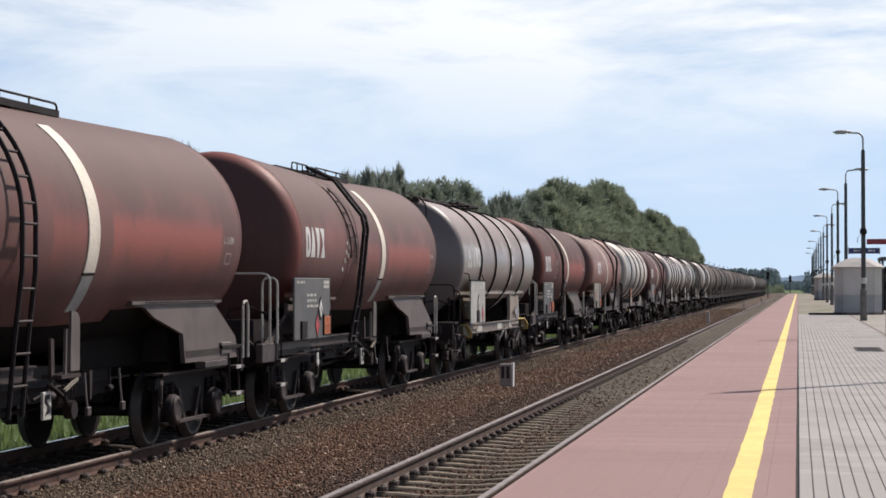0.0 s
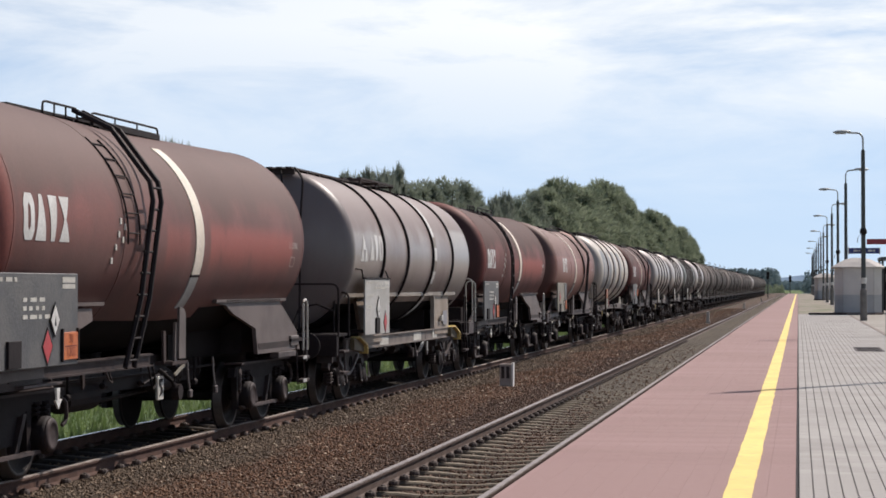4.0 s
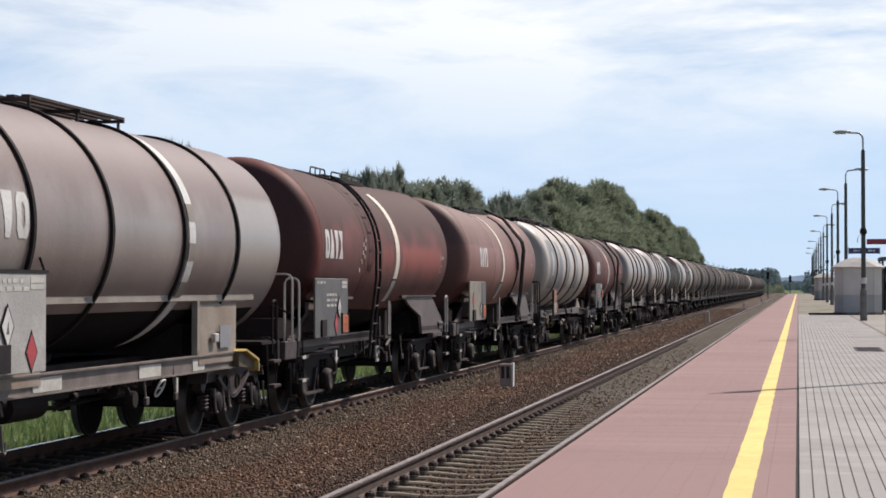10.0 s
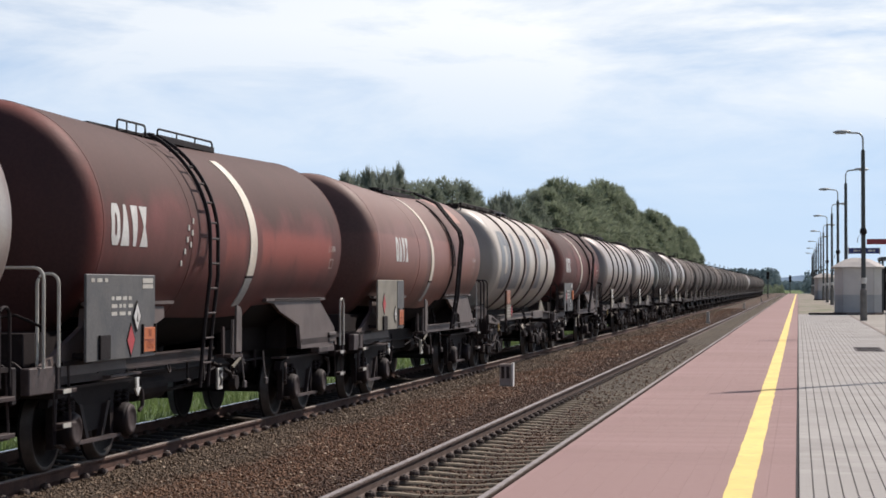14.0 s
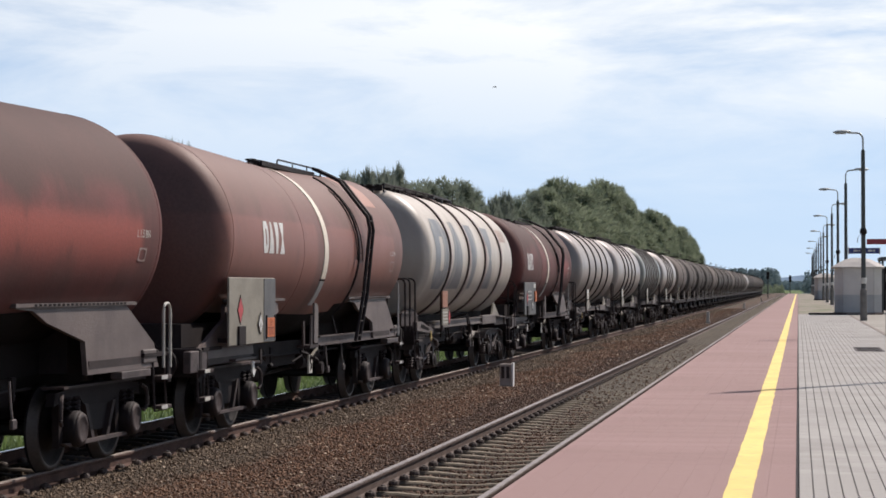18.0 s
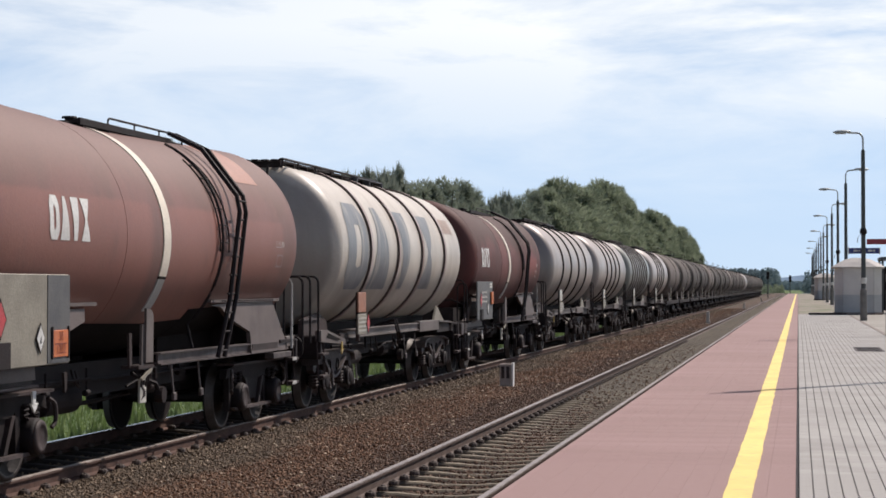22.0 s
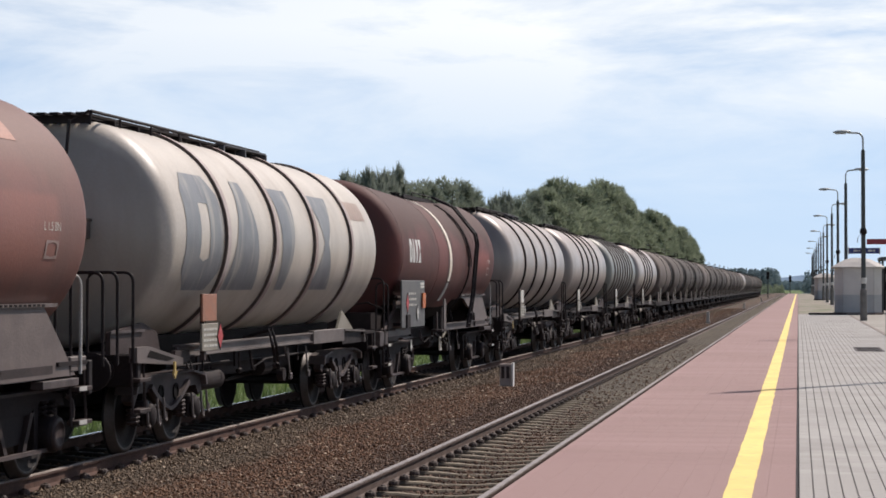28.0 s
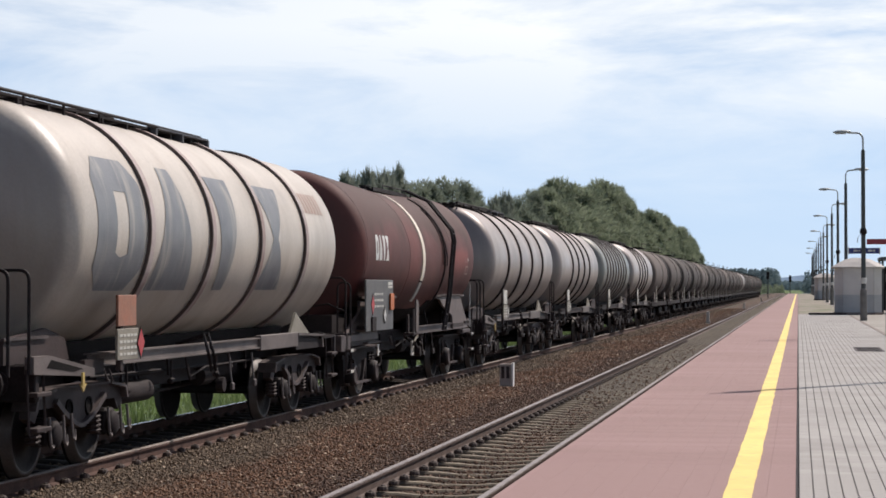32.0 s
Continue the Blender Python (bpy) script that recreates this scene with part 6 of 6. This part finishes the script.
def hut(x, y, w, d, label):
    """A small panelled station hut with cut corners and a low domed roof."""
    h = tagged(empty("station_hut", (x, y, PLAT_Z)), label, "hut", "huts on the platform")
    c = 0.42

    def outline(g):
        a, b = w / 2 + g, d / 2 + g
        return [(-a + c, -b), (a - c, -b), (a, -b + c), (a, b - c), (a - c, b), (-a + c, b), (-a, b - c), (-a, -b + c)]
    bm = B()
    prism(bm, outline(0.06), 0.0, 0.12, "z")
    part("footing", bm, KERB, h)
    bm = B()
    prism(bm, outline(-0.04), 0.12, 2.5, "z")
    part("core", bm, HUT_LOW, h)
    pts = outline(0.0)
    for i in range(8):
        p, q = Vector((*pts[i], 0)), Vector((*pts[(i + 1) % 8], 0))
        dr = (q - p).normalized()
        nrm = Vector((dr.y, -dr.x, 0))
        n = max(1, round((q - p).length / 1.4))
        for k in range(n):
            a, b = p + (q - p) * (k / n) + dr * 0.02, p + (q - p) * ((k + 1) / n) - dr * 0.02
            for z0, z1, m, nm in ((0.12, 1.02, HUT_LOW, "lower_panel"), (1.06, 2.46, HUT, "wall_panel")):
                bm = B()
                vs = [bm.verts.new(v + Vector((0, 0, z)) - nrm * s) for s in (0.05, 0.0) for v, z in ((a, z0), (b, z0), (b, z1), (a, z1))]
                for f in ((4, 5, 6, 7), (0, 3, 2, 1), (0, 1, 5, 4), (1, 2, 6, 5), (2, 3, 7, 6), (3, 0, 4, 7)):
                    bm.faces.new([vs[j] for j in f])
                bmesh.ops.recalc_face_normals(bm, faces=bm.faces)
                part(nm, bm, m, h)
    bm = B()
    rows = []
    for g, z in ((0.14, 2.46), (0.16, 2.54), (-0.25, 2.80), (-0.6, 2.96), (-0.95, 3.03)):
        rows.append([bm.verts.new((px, py, z)) for px, py in outline(g)])
    for a, b in zip(rows, rows[1:]):
        for i in range(8):
            bm.faces.new((a[i], a[(i + 1) % 8], b[(i + 1) % 8], b[i]))
    bm.faces.new(rows[0])
    bm.faces.new(rows[-1])
    bmesh.ops.recalc_face_normals(bm, faces=bm.faces)
    part("roof", bm, HUT_ROOF, h, "low pale roof with cut corners")
    return h


hut(3.15, 107.6, 2.45, 2.6, "pale grey panelled station hut with darker plinth")
hut(3.0, 226.0, 2.4, 2.6, "pale grey station hut further down the platform")

bm = B()
box(bm, 0.55, 2.5, 106.2, 107.6, PLAT_Z - 0.02, PLAT_Z + 0.09, 0.01)
tagged(part("concrete_slab", bm, FRAME), "low dark concrete slab lying before the hut", "slab")
# red sign on its posts, and the dark kiosk behind it
RED_SIGN = plain("sign_red", (0.30, 0.035, 0.05), (0.24, 0.03, 0.045), 3, 0.5)
sg = tagged(empty("red_sign", (4.15, 98.0, PLAT_Z)), "dark red direction sign on steel posts", "sign")
bm = B()
box(bm, -0.85, 1.2, -0.03, 0.03, 3.55, 3.82, 0.01)
bd = part("sign_board", bm, RED_SIGN, sg)
bm = B()
for x0, x1 in ((0.2, 0.34), (0.4, 0.5)):
    box(bm, x0, x1, -0.04, -0.032, 3.62, 3.75)
part("lettering", bm, PALE, bd)
for x in (0.35, 1.1):
    bm = B()
    lathe(bm, [(0, 0.06), (3.9, 0.05)], 10, "z", (x, 0.06, 0))
    part("post", bm, POST, sg)
sh = tagged(empty("platform_shelter", (5.4, 112.0, PLAT_Z)), "dark glazed platform shelter with flat roof", "shelter")
bm = B()
box(bm, -0.95, 2.4, -2.2, 2.2, 2.95, 3.12, 0.02)
part("roof", bm, POST, sh)
for x, yy in ((-0.85, -2.1), (2.3, -2.1), (-0.85, 2.1), (2.3, 2.1)):
    bm = B()
    box(bm, x - 0.06, x + 0.06, yy - 0.06, yy + 0.06, 0, 2.95)
    part("post", bm, POST, sh)
for yy in (-2.1, 2.1):
    bm = B()
    box(bm, -0.75, 2.2, yy - 0.02, yy + 0.02, 0.15, 2.6)
    part("panel", bm, BLACK, sh)

# posts between the tracks
BOX = plain("weathered_box", (0.46, 0.39, 0.355), (0.34, 0.285, 0.26), 4, 0.9)
EDGE_LIT = plain("lit_edge_white", (0.80, 0.79, 0.76), (0.74, 0.73, 0.70), 4, 0.6, fine=80.0, bump=0.05)
MARKER = plain("pale_concrete", (0.62, 0.58, 0.52), (0.50, 0.46, 0.41), 4, 0.85)
kp = tagged(empty("track_post", (-6.10, 42.3, -0.17)), "weathered grey marker block, its sunlit edge painted white", "marker post")
# the block's sunlit side face put in as a thin white strip
bm = B()
box(bm, -0.045, 0.0, -0.03, 0.16, 0, 0.56, 0.006)
part("post", bm, EDGE_LIT, kp)
bm = B()
box(bm, -0.31, -0.047, 0.02, 0.16, 0, 0.54, 0.02)
bx_ = part("cable_box", bm, BOX, kp, "weathered grey-brown face of the marker block")
# dark bars in place of the block's unreadable figures
for x0 in (-0.27, -0.16):
    bm = B()
    box(bm, x0, x0 + 0.07, 0.012, 0.02, 0.22, 0.48)
    part("number_bar", bm, FRAME, bx_)
for x, y, hgt in ((-5.3, 118.0, 0.75), (-5.3, 197.0, 0.6), (-5.3, 290.0, 0.6)):
    mp_ = tagged(empty("track_marker", (x, y, -0.17)), "weathered grey concrete marker in the ballast", "marker post")
    bm = B()
    box(bm, -0.09, 0.09, -0.08, 0.08, 0, hgt, 0.02)
    part("post", bm, MARKER, mp_)
    bm = B()
    box(bm, -0.13, 0.13, -0.1, 0.1, 0, 0.18, 0.02)
    part("foot", bm, MARKER, mp_)


def signal(x, y, top):
    s = tagged(empty("railway_signal", (x, y, -0.3)), "dark railway light signal on a mast", "railway signal")
    bm = B()
    lathe(bm, [(0, 0.12), (top - 0.9, 0.08)], 8, "z")
    part("mast", bm, POST, s)
    bm = B()
    box(bm, -0.3, 0.3, -0.08, 0.10, top - 1.5, top, 0.06)
    hd = part("signal_head", bm, BLACK, s)
    for k in range(3):
        bm = B()
        lathe(bm, [(-0.22, 0.12), (-0.08, 0.11)], 10, "y", (0, 0, top - 0.3 - 0.42 * k))
        part("visor", bm, BLACK, hd)
    return s


signal(-5.9, 395.0, 5.4)
signal(-1.8, 455.0, 5.0)

# ---- trees ----
def foliage(name, a, b, c):
    """Leaves in three tones: dull inner ones, common ones, and pale tips that catch the light."""
    m = Mat(name, 0.7)
    r = m.island()
    lump = m.noise(0.9, detail=3, lo=0.35, hi=0.65)
    return m.leaf(m.mix(m.mix(a, b, lump), c, m.range(r, 0.6, 1.0, 0.0, 0.7)))


LEAF_M = foliage("willow_leaves", (0.165, 0.20, 0.135), (0.245, 0.28, 0.19), (0.34, 0.37, 0.26))
LEAF2_M = foliage("alder_leaves", (0.17, 0.20, 0.155), (0.24, 0.272, 0.208), (0.32, 0.345, 0.265))
LEAF3_M = foliage("poplar_leaves", (0.17, 0.195, 0.165), (0.23, 0.255, 0.21), (0.31, 0.33, 0.27))
BARK = plain("bark", (0.09, 0.07, 0.055), (0.06, 0.046, 0.036), 4, 0.9)


def tufts(centres, n, length, width, seed, lean):
    """Leafy sprays: narrow blades that leave each tuft outwards and upwards."""
    rng = np.random.default_rng(seed)
    c = np.array([q[:3] for q in centres])
    r = np.array([q[3] for q in centres])
    pick = rng.choice(len(c), n, p=r ** 2 / (r ** 2).sum())
    d = rng.normal(size=(n, 3))
    d /= np.linalg.norm(d, axis=1)[:, None]
    p = c[pick] + d * (r[pick] * rng.uniform(0.0, 1.0, n) ** 0.45)[:, None]
    way = d + rng.normal(0, 0.35, (n, 3)) + np.array([0, 0, lean])
    way /= np.linalg.norm(way, axis=1)[:, None]
    b = np.cross(way, rng.normal(size=(n, 3)))
    b /= np.linalg.norm(b, axis=1)[:, None] + 1e-6
    s = rng.uniform(0.5, 1.25, (n, 1))
    q = np.stack([p - way * s * length * 0.3, p - b * s * width, p + way * s * length, p + b * s * width], 1)
    return q.reshape(-1, 3), np.arange(4 * n).reshape(n, 4)


def tree_kind(name, label, seed, mat, leaves, clumps, taper, low, length, width, lean):
    """A tree ten metres high and four wide: forked trunk, limbs, and a crown of many tufts."""
    rng = random.Random(seed)
    t = tagged(empty(name), label, "tree", "trees along the line")
    bm = B()
    tube(bm, [(0, 0, 0), (0.1, 0.05, 3.0), (-0.05, 0.1, 6.2), (0.0, 0.0, 8.6)], 0.22, 8, 0.05)
    part("trunk", bm, BARK, t)
    masses = []
    for k in range(clumps):
        f = (k + rng.random()) / clumps
        z = 10 * (low + (0.985 - low) * f)
        reach = 2.0 * max(0.0, 1 - max(0.0, (f - 0.45) / 0.55) ** taper) ** 0.55
        a, out = rng.uniform(0, 6.283), math.sqrt(rng.uniform(0.1, 1.0))
        r = rng.uniform(0.35, 0.95) * (1.0 - 0.3 * f)
        masses.append((out * reach * math.cos(a), out * reach * math.sin(a), z - r, r))
    for k in range(7):
        c = masses[rng.randrange(len(masses))]
        bm = B()
        z0 = 2.0 + 0.7 * k
        tube(bm, [(0, 0, z0), (c[0] * 0.5, c[1] * 0.5, z0 + 0.6), (c[0], c[1], max(c[2], z0 + 0.8))], 0.08, 5, 0.03)
        part("limb", bm, BARK, t)
    v, f = tufts(masses, leaves, length, width, seed, lean)
    me = bpy.data.meshes.new("crown")
    me.from_pydata(v.tolist(), [], f.tolist())
    me.materials.append(mat)
    new("crown", me).parent = t
    return t


KINDS = {
    "poplar": [tree_kind("poplar_tree", "slender ragged young poplar", 44 + k, LEAF3_M, 5200, 46, 0.75, 0.4, 0.46, 0.06, 0.9) for k in range(2)],
    "alder": [tree_kind("alder_tree", "dark green alder behind the railway", 53 + k, LEAF2_M, 17000, 90, 1.6, 0.3, 0.26, 0.035, 0.45) for k in range(2)],
    "willow": [tree_kind("willow_tree", "broad green willow behind the railway", 61 + k, LEAF_M, 26000, 120, 2.2, 0.3, 0.30, 0.035, 0.5) for k in range(3)],
    "old_willow": [tree_kind("willow_tree", "low spreading willow with dense feathery shoots", 71 + k, LEAF_M, 26000, 130, 2.6, 0.15, 0.30, 0.035, 0.6) for k in range(2)],
    "bush": [tree_kind("bush_tree", "low green bushy tree beside the railway", 81, LEAF2_M, 12000, 80, 2.0, 0.1, 0.2, 0.055, 0.5)],
}
planted = {}
rng = random.Random(77)


def stand(kind, *trees):
    """A group of trees: place across and along the line, height, crown width."""
    for x, y, top, wide in trees:
        turn = pose(x, y, -0.56, 0, 0, rng.uniform(0, 360))
        kinds = KINDS[kind]
        k = planted.get(kind, 0)
        planted[kind] = k + 1
        if k < len(kinds):
            tree = kinds[k]
            tree.matrix_basis = turn
        else:
            tree = copy_thing(kinds[k % len(kinds)], turn)
        tree.scale = (wide / 4, wide / 4, top / 10)


stand("poplar", (-20.0, 85.8, 7.86, 1.9), (-20.0, 87.8, 7.92, 1.9), (-20.0, 90.7, 8.33, 1.9), (-20.0, 92.7, 8.37, 1.9), (-20.0, 94.3, 8.41, 1.9), (-20.0, 95.9, 8.62, 1.9), (-20.0, 97.9, 8.91, 1.9))
stand("alder", (-20.6, 91.9, 7.65, 2.4), (-20.6, 95.1, 7.93, 3.0), (-20.6, 98.5, 8.12, 3.0), (-20.6, 103.2, 8.37, 2.85), (-20.6, 106.4, 8.61, 3.0), (-20.6, 109.0, 8.87, 3.3), (-20.6, 114.0, 9.22, 3.75), (-20.6, 119.3, 9.45, 3.6), (-20.6, 124.0, 9.27, 3.0), (-20.6, 127.1, 8.85, 2.4))
stand("poplar", (-20.0, 128.4, 8.64, 1.6), (-20.0, 130.6, 8.85, 1.6), (-20.0, 133.7, 9.38, 1.6), (-20.0, 136.3, 9.32, 1.6))
stand("alder", (-20.5, 130.8, 8.33, 3.6), (-20.5, 137.8, 8.71, 3.9), (-20.5, 145.0, 9.61, 3.9), (-20.5, 151.3, 10.39, 4.2))
stand("willow", (-20.0, 157.1, 10.91, 4.8), (-20.0, 165.0, 12.08, 5.4), (-20.0, 178.3, 12.26, 5.7), (-20.0, 190.1, 12.61, 5.1), (-20.0, 201.2, 13.94, 5.7), (-20.0, 214.9, 14.14, 5.4), (-20.0, 226.1, 13.76, 4.5))
stand("old_willow", (-19.4, 155.6, 9.65, 5.4), (-19.4, 169.4, 10.12, 6.75), (-19.4, 186.4, 10.58, 6.9), (-19.4, 205.9, 11.28, 6.6), (-19.4, 220.7, 11.39, 4.5))
stand("willow", (-20.0, 246.9, 12.49, 5.1), (-20.0, 267.8, 13.47, 5.4), (-20.0, 287.6, 13.77, 5.1), (-20.0, 301.2, 13.34, 3.9))
stand("old_willow", (-19.4, 239.5, 10.2, 6.3), (-19.4, 265.8, 10.71, 6.6), (-19.4, 293.4, 10.87, 5.1))
stand("willow", (-20.0, 319.0, 13.05, 5.7), (-20.0, 342.4, 13.42, 5.4), (-20.0, 363.6, 12.41, 4.8), (-20.0, 383.3, 10.75, 4.2), (-20.0, 398.4, 9.01, 3.6))
stand("old_willow", (-19.4, 318.1, 10.19, 6.6), (-19.4, 343.7, 9.51, 6.0), (-19.4, 369.7, 7.92, 4.5))
stand("poplar", (-29.9, 90.0, 9.85, 1.5), (-29.6, 90.4, 9.75, 1.5), (-29.2, 90.0, 9.68, 1.5), (-28.7, 90.0, 9.5, 1.5), (-28.3, 90.0, 9.25, 1.5))
stand("bush", (-21, 84.5, 7.06, 4.5), (-21, 86.6, 7.04, 4.5), (-21, 91.2, 7.19, 3.6))

# far woods and hills; the air's blue haze is put into their colours
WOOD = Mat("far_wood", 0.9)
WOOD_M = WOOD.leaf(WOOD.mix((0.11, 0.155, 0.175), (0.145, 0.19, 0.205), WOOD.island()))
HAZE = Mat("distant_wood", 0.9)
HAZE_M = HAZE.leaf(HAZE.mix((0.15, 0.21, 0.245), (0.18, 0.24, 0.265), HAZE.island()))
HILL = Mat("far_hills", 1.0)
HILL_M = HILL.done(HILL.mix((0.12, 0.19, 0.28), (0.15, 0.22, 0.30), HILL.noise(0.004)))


def leaf_cloud(centres, n, size, seed, power=2.0):
    """Small leaf clumps: bent quads scattered over the skin of many little masses."""
    rng = np.random.default_rng(seed)
    c = np.array([q[:3] for q in centres])
    r = np.array([q[3] for q in centres])
    up = np.array([q[4] for q in centres])
    pick = rng.choice(len(c), n, p=r ** power / (r ** power).sum())
    d = rng.normal(size=(n, 3))
    d /= np.linalg.norm(d, axis=1)[:, None]
    rad = r[pick] * rng.uniform(0.78, 1.1, n)
    p = c[pick] + d * rad[:, None] * np.stack([np.ones(n), np.ones(n), up[pick]], 1)
    a = rng.normal(size=(n, 3))
    a = a - d * (a * d).sum(1)[:, None] * 0.5
    a /= np.linalg.norm(a, axis=1)[:, None]
    b = np.cross(a, d)
    b /= np.linalg.norm(b, axis=1)[:, None] + 1e-6
    s = size * rng.uniform(0.5, 1.3, (n, 1))
    q = np.stack([p - a * s, p - b * s * 0.6 + d * s * 0.2, p + a * s, p + b * s * 0.6 + d * s * 0.2], 1)
    return q.reshape(-1, 3), np.arange(4 * n).reshape(n, 4)


def far_wood(name, x0, x1, y0, y1, h0, h1, n, seed, mat, label):
    rng = np.random.default_rng(seed)
    cs = []
    for k in range(n):
        x, y, h = rng.uniform(x0, x1), rng.uniform(y0, y1), rng.uniform(h0, h1)
        for j in range(4):
            cs.append((x, y, -0.5 + h * (0.2 + 0.25 * j), h * (0.24 - 0.04 * j), 1.0))
    v, f = leaf_cloud(cs, n * 60, (h0 + h1) * 0.05, seed)
    me = bpy.data.meshes.new(name)
    me.from_pydata(v.tolist(), [], f.tolist())
    me.materials.append(mat)
    return tagged(new(name, me), label, "trees", kind="stuff")


far_wood("far_wood", -130, -12, 1000, 1200, 9.5, 11.6, 1100, 5, WOOD_M, "belt of far woodland, haze mixed into its leaf colour")
far_wood("distant_wood", -60, 60, 1500, 1700, 5.5, 7.5, 500, 8, HAZE_M, "distant wood across the line, its colour blued for haze")
far_wood("far_bushes", -15, -5.5, 705, 760, 2.0, 3.6, 60, 6, LEAF_M, "green bushes where the line bends away")
far_wood("far_thicket", 3, 40, 640, 760, 5.0, 8.5, 60, 7, WOOD_M, "dark green thicket past the platform's end, blued for haze")
bm = B()
rng = random.Random(4)
top, n = [], 120
for i in range(n + 1):
    x = -2400 + 4800 * i / n
    top.append((x, 25 + 6 * math.sin(i * 0.31) + 4 * math.sin(i * 0.83 + 1) + rng.uniform(-0.8, 0.8)))
a = [bm.verts.new((x, 3900, -0.5)) for x, z in top]
b = [bm.verts.new((x, 4100, z)) for x, z in top]
c = [bm.verts.new((x, 4400, -0.5)) for x, z in top]
for p, q in ((a, b), (b, c)):
    for i in range(n):
        bm.faces.new((p[i], p[i + 1], q[i + 1], q[i]))
tagged(part("backdrop_hills", bm, HILL_M), "low wooded hills on the horizon, their colour blued for haze", "hills", kind="structure")

# grass tufts beside the far track
rngn = np.random.default_rng(12)
n = 26000
gx, gy = rngn.uniform(-19, -11.2, n), 22 + 130 * rngn.random(n) ** 1.5
gh = rngn.uniform(0.10, 0.36, n)
ang = rngn.uniform(0, 6.28, n)
wv = np.stack([np.cos(ang), np.sin(ang), np.zeros(n)], 1) * 0.02
p0 = np.stack([gx, gy, np.full(n, -0.56)], 1)
tip = p0 + np.stack([rngn.normal(0, 0.08, n), rngn.normal(0, 0.08, n), gh], 1)
me = bpy.data.meshes.new("grass")
me.from_pydata(np.stack([p0 - wv, p0 + wv, tip], 1).reshape(-1, 3).tolist(), [], np.arange(3 * n).reshape(n, 3).tolist())
BLADE = Mat("grass_blades", 0.8)
BLADE_M = BLADE.leaf(BLADE.mix((0.105, 0.165, 0.045), (0.20, 0.255, 0.10), BLADE.island()))
me.materials.append(BLADE_M)
tagged(new("grass", me), "tall bright green grass beside the track", "grass", kind="stuff")

# a scrap of litter by the rail
bm = B()
prism(bm, [(-0.03, -0.02), (0.035, -0.015), (0.025, 0.02), (0.0, 0.03), (-0.025, 0.015)], 0.0, 0.03, "z")
lit = tagged(part("litter", bm, SIGNAL_RED), "small crumpled red and white wrapper on the ballast", "litter")
lit.location = (-8.13, 24.7, -0.15)
bm = B()
prism(bm, [(-0.015, -0.02), (0.02, -0.022), (0.015, 0.008), (-0.01, 0.006)], 0.03, 0.045, "z")
part("fold", bm, WHITE, lit)

# bird crossing the sky
bird = tagged(empty("bird"), "small dark bird flying across the sky", "bird")
bm = B()
lathe(bm, [(-0.06, 0.004), (-0.03, 0.018), (0.02, 0.02), (0.05, 0.01), (0.07, 0.003)], 8, "x")
part("body", bm, BLACK, bird)
for s in (-1, 1):
    bm = B()
    prism(bm, [(-0.02, 0.0), (0.03, 0.0), (0.035, s * 0.06), (0.015, s * 0.10), (0.0, s * 0.06)], -0.004, 0.004, "z")
    part("wing", bm, BLACK, bird)

# the train's way towards the camera: seconds, metres
TRAVEL = [(0, 0.0), (1, 2.713), (2, 5.504), (3, 8.372), (4, 11.312), (5, 14.296), (6, 17.268), (7, 20.171), (8, 22.964), (9, 25.639), (10, 28.229), (11, 30.77), (12, 33.29), (13, 35.805), (14, 38.312), (15, 40.784), (16, 43.19), (17, 45.509), (18, 47.733), (19, 49.872), (20, 51.939), (21, 53.946), (22, 55.896), (23, 57.771), (24, 59.535), (25, 61.14), (26, 62.56), (27, 63.806), (28, 64.903), (29, 65.874), (30, 66.73), (31, 67.462), (32, 68.059)]


def motions():
    ts = np.array([r[0] for r in TRAVEL])
    ss = np.array([r[1] for r in TRAVEL])
    for w, p in WAGONS:
        walk(w, [(t, pose(p.x, p.y - s, p.z)) for t, s in TRAVEL])
    fine = np.linspace(0, 32, 641)
    dist = np.interp(fine, ts, ss)
    step = radians(80) * 0.46
    marks = [0.0] + [float(np.interp(d, dist, fine)) for d in np.arange(step, ss[-1], step)] + [32.0]
    rows = {}
    for ya in (-0.9, 0.9):
        rows[ya] = [(t, pose(0, ya, 0.46, math.degrees(float(np.interp(t, ts, ss)) / 0.46))) for t in marks]
    for w, ya in WHEELSETS:
        walk(w, rows[ya])
    v = Vector((-4.8, 0.0, 0.16))
    at = Vector((-11.80, 58.0, 8.13))
    walk(bird, [(t, Matrix.Translation(at + v * (t - 18.6)) @ pose(0, 0, 0, 0, 0, 175)) for t in (0.0, 16.0, 32.0)])


motions()
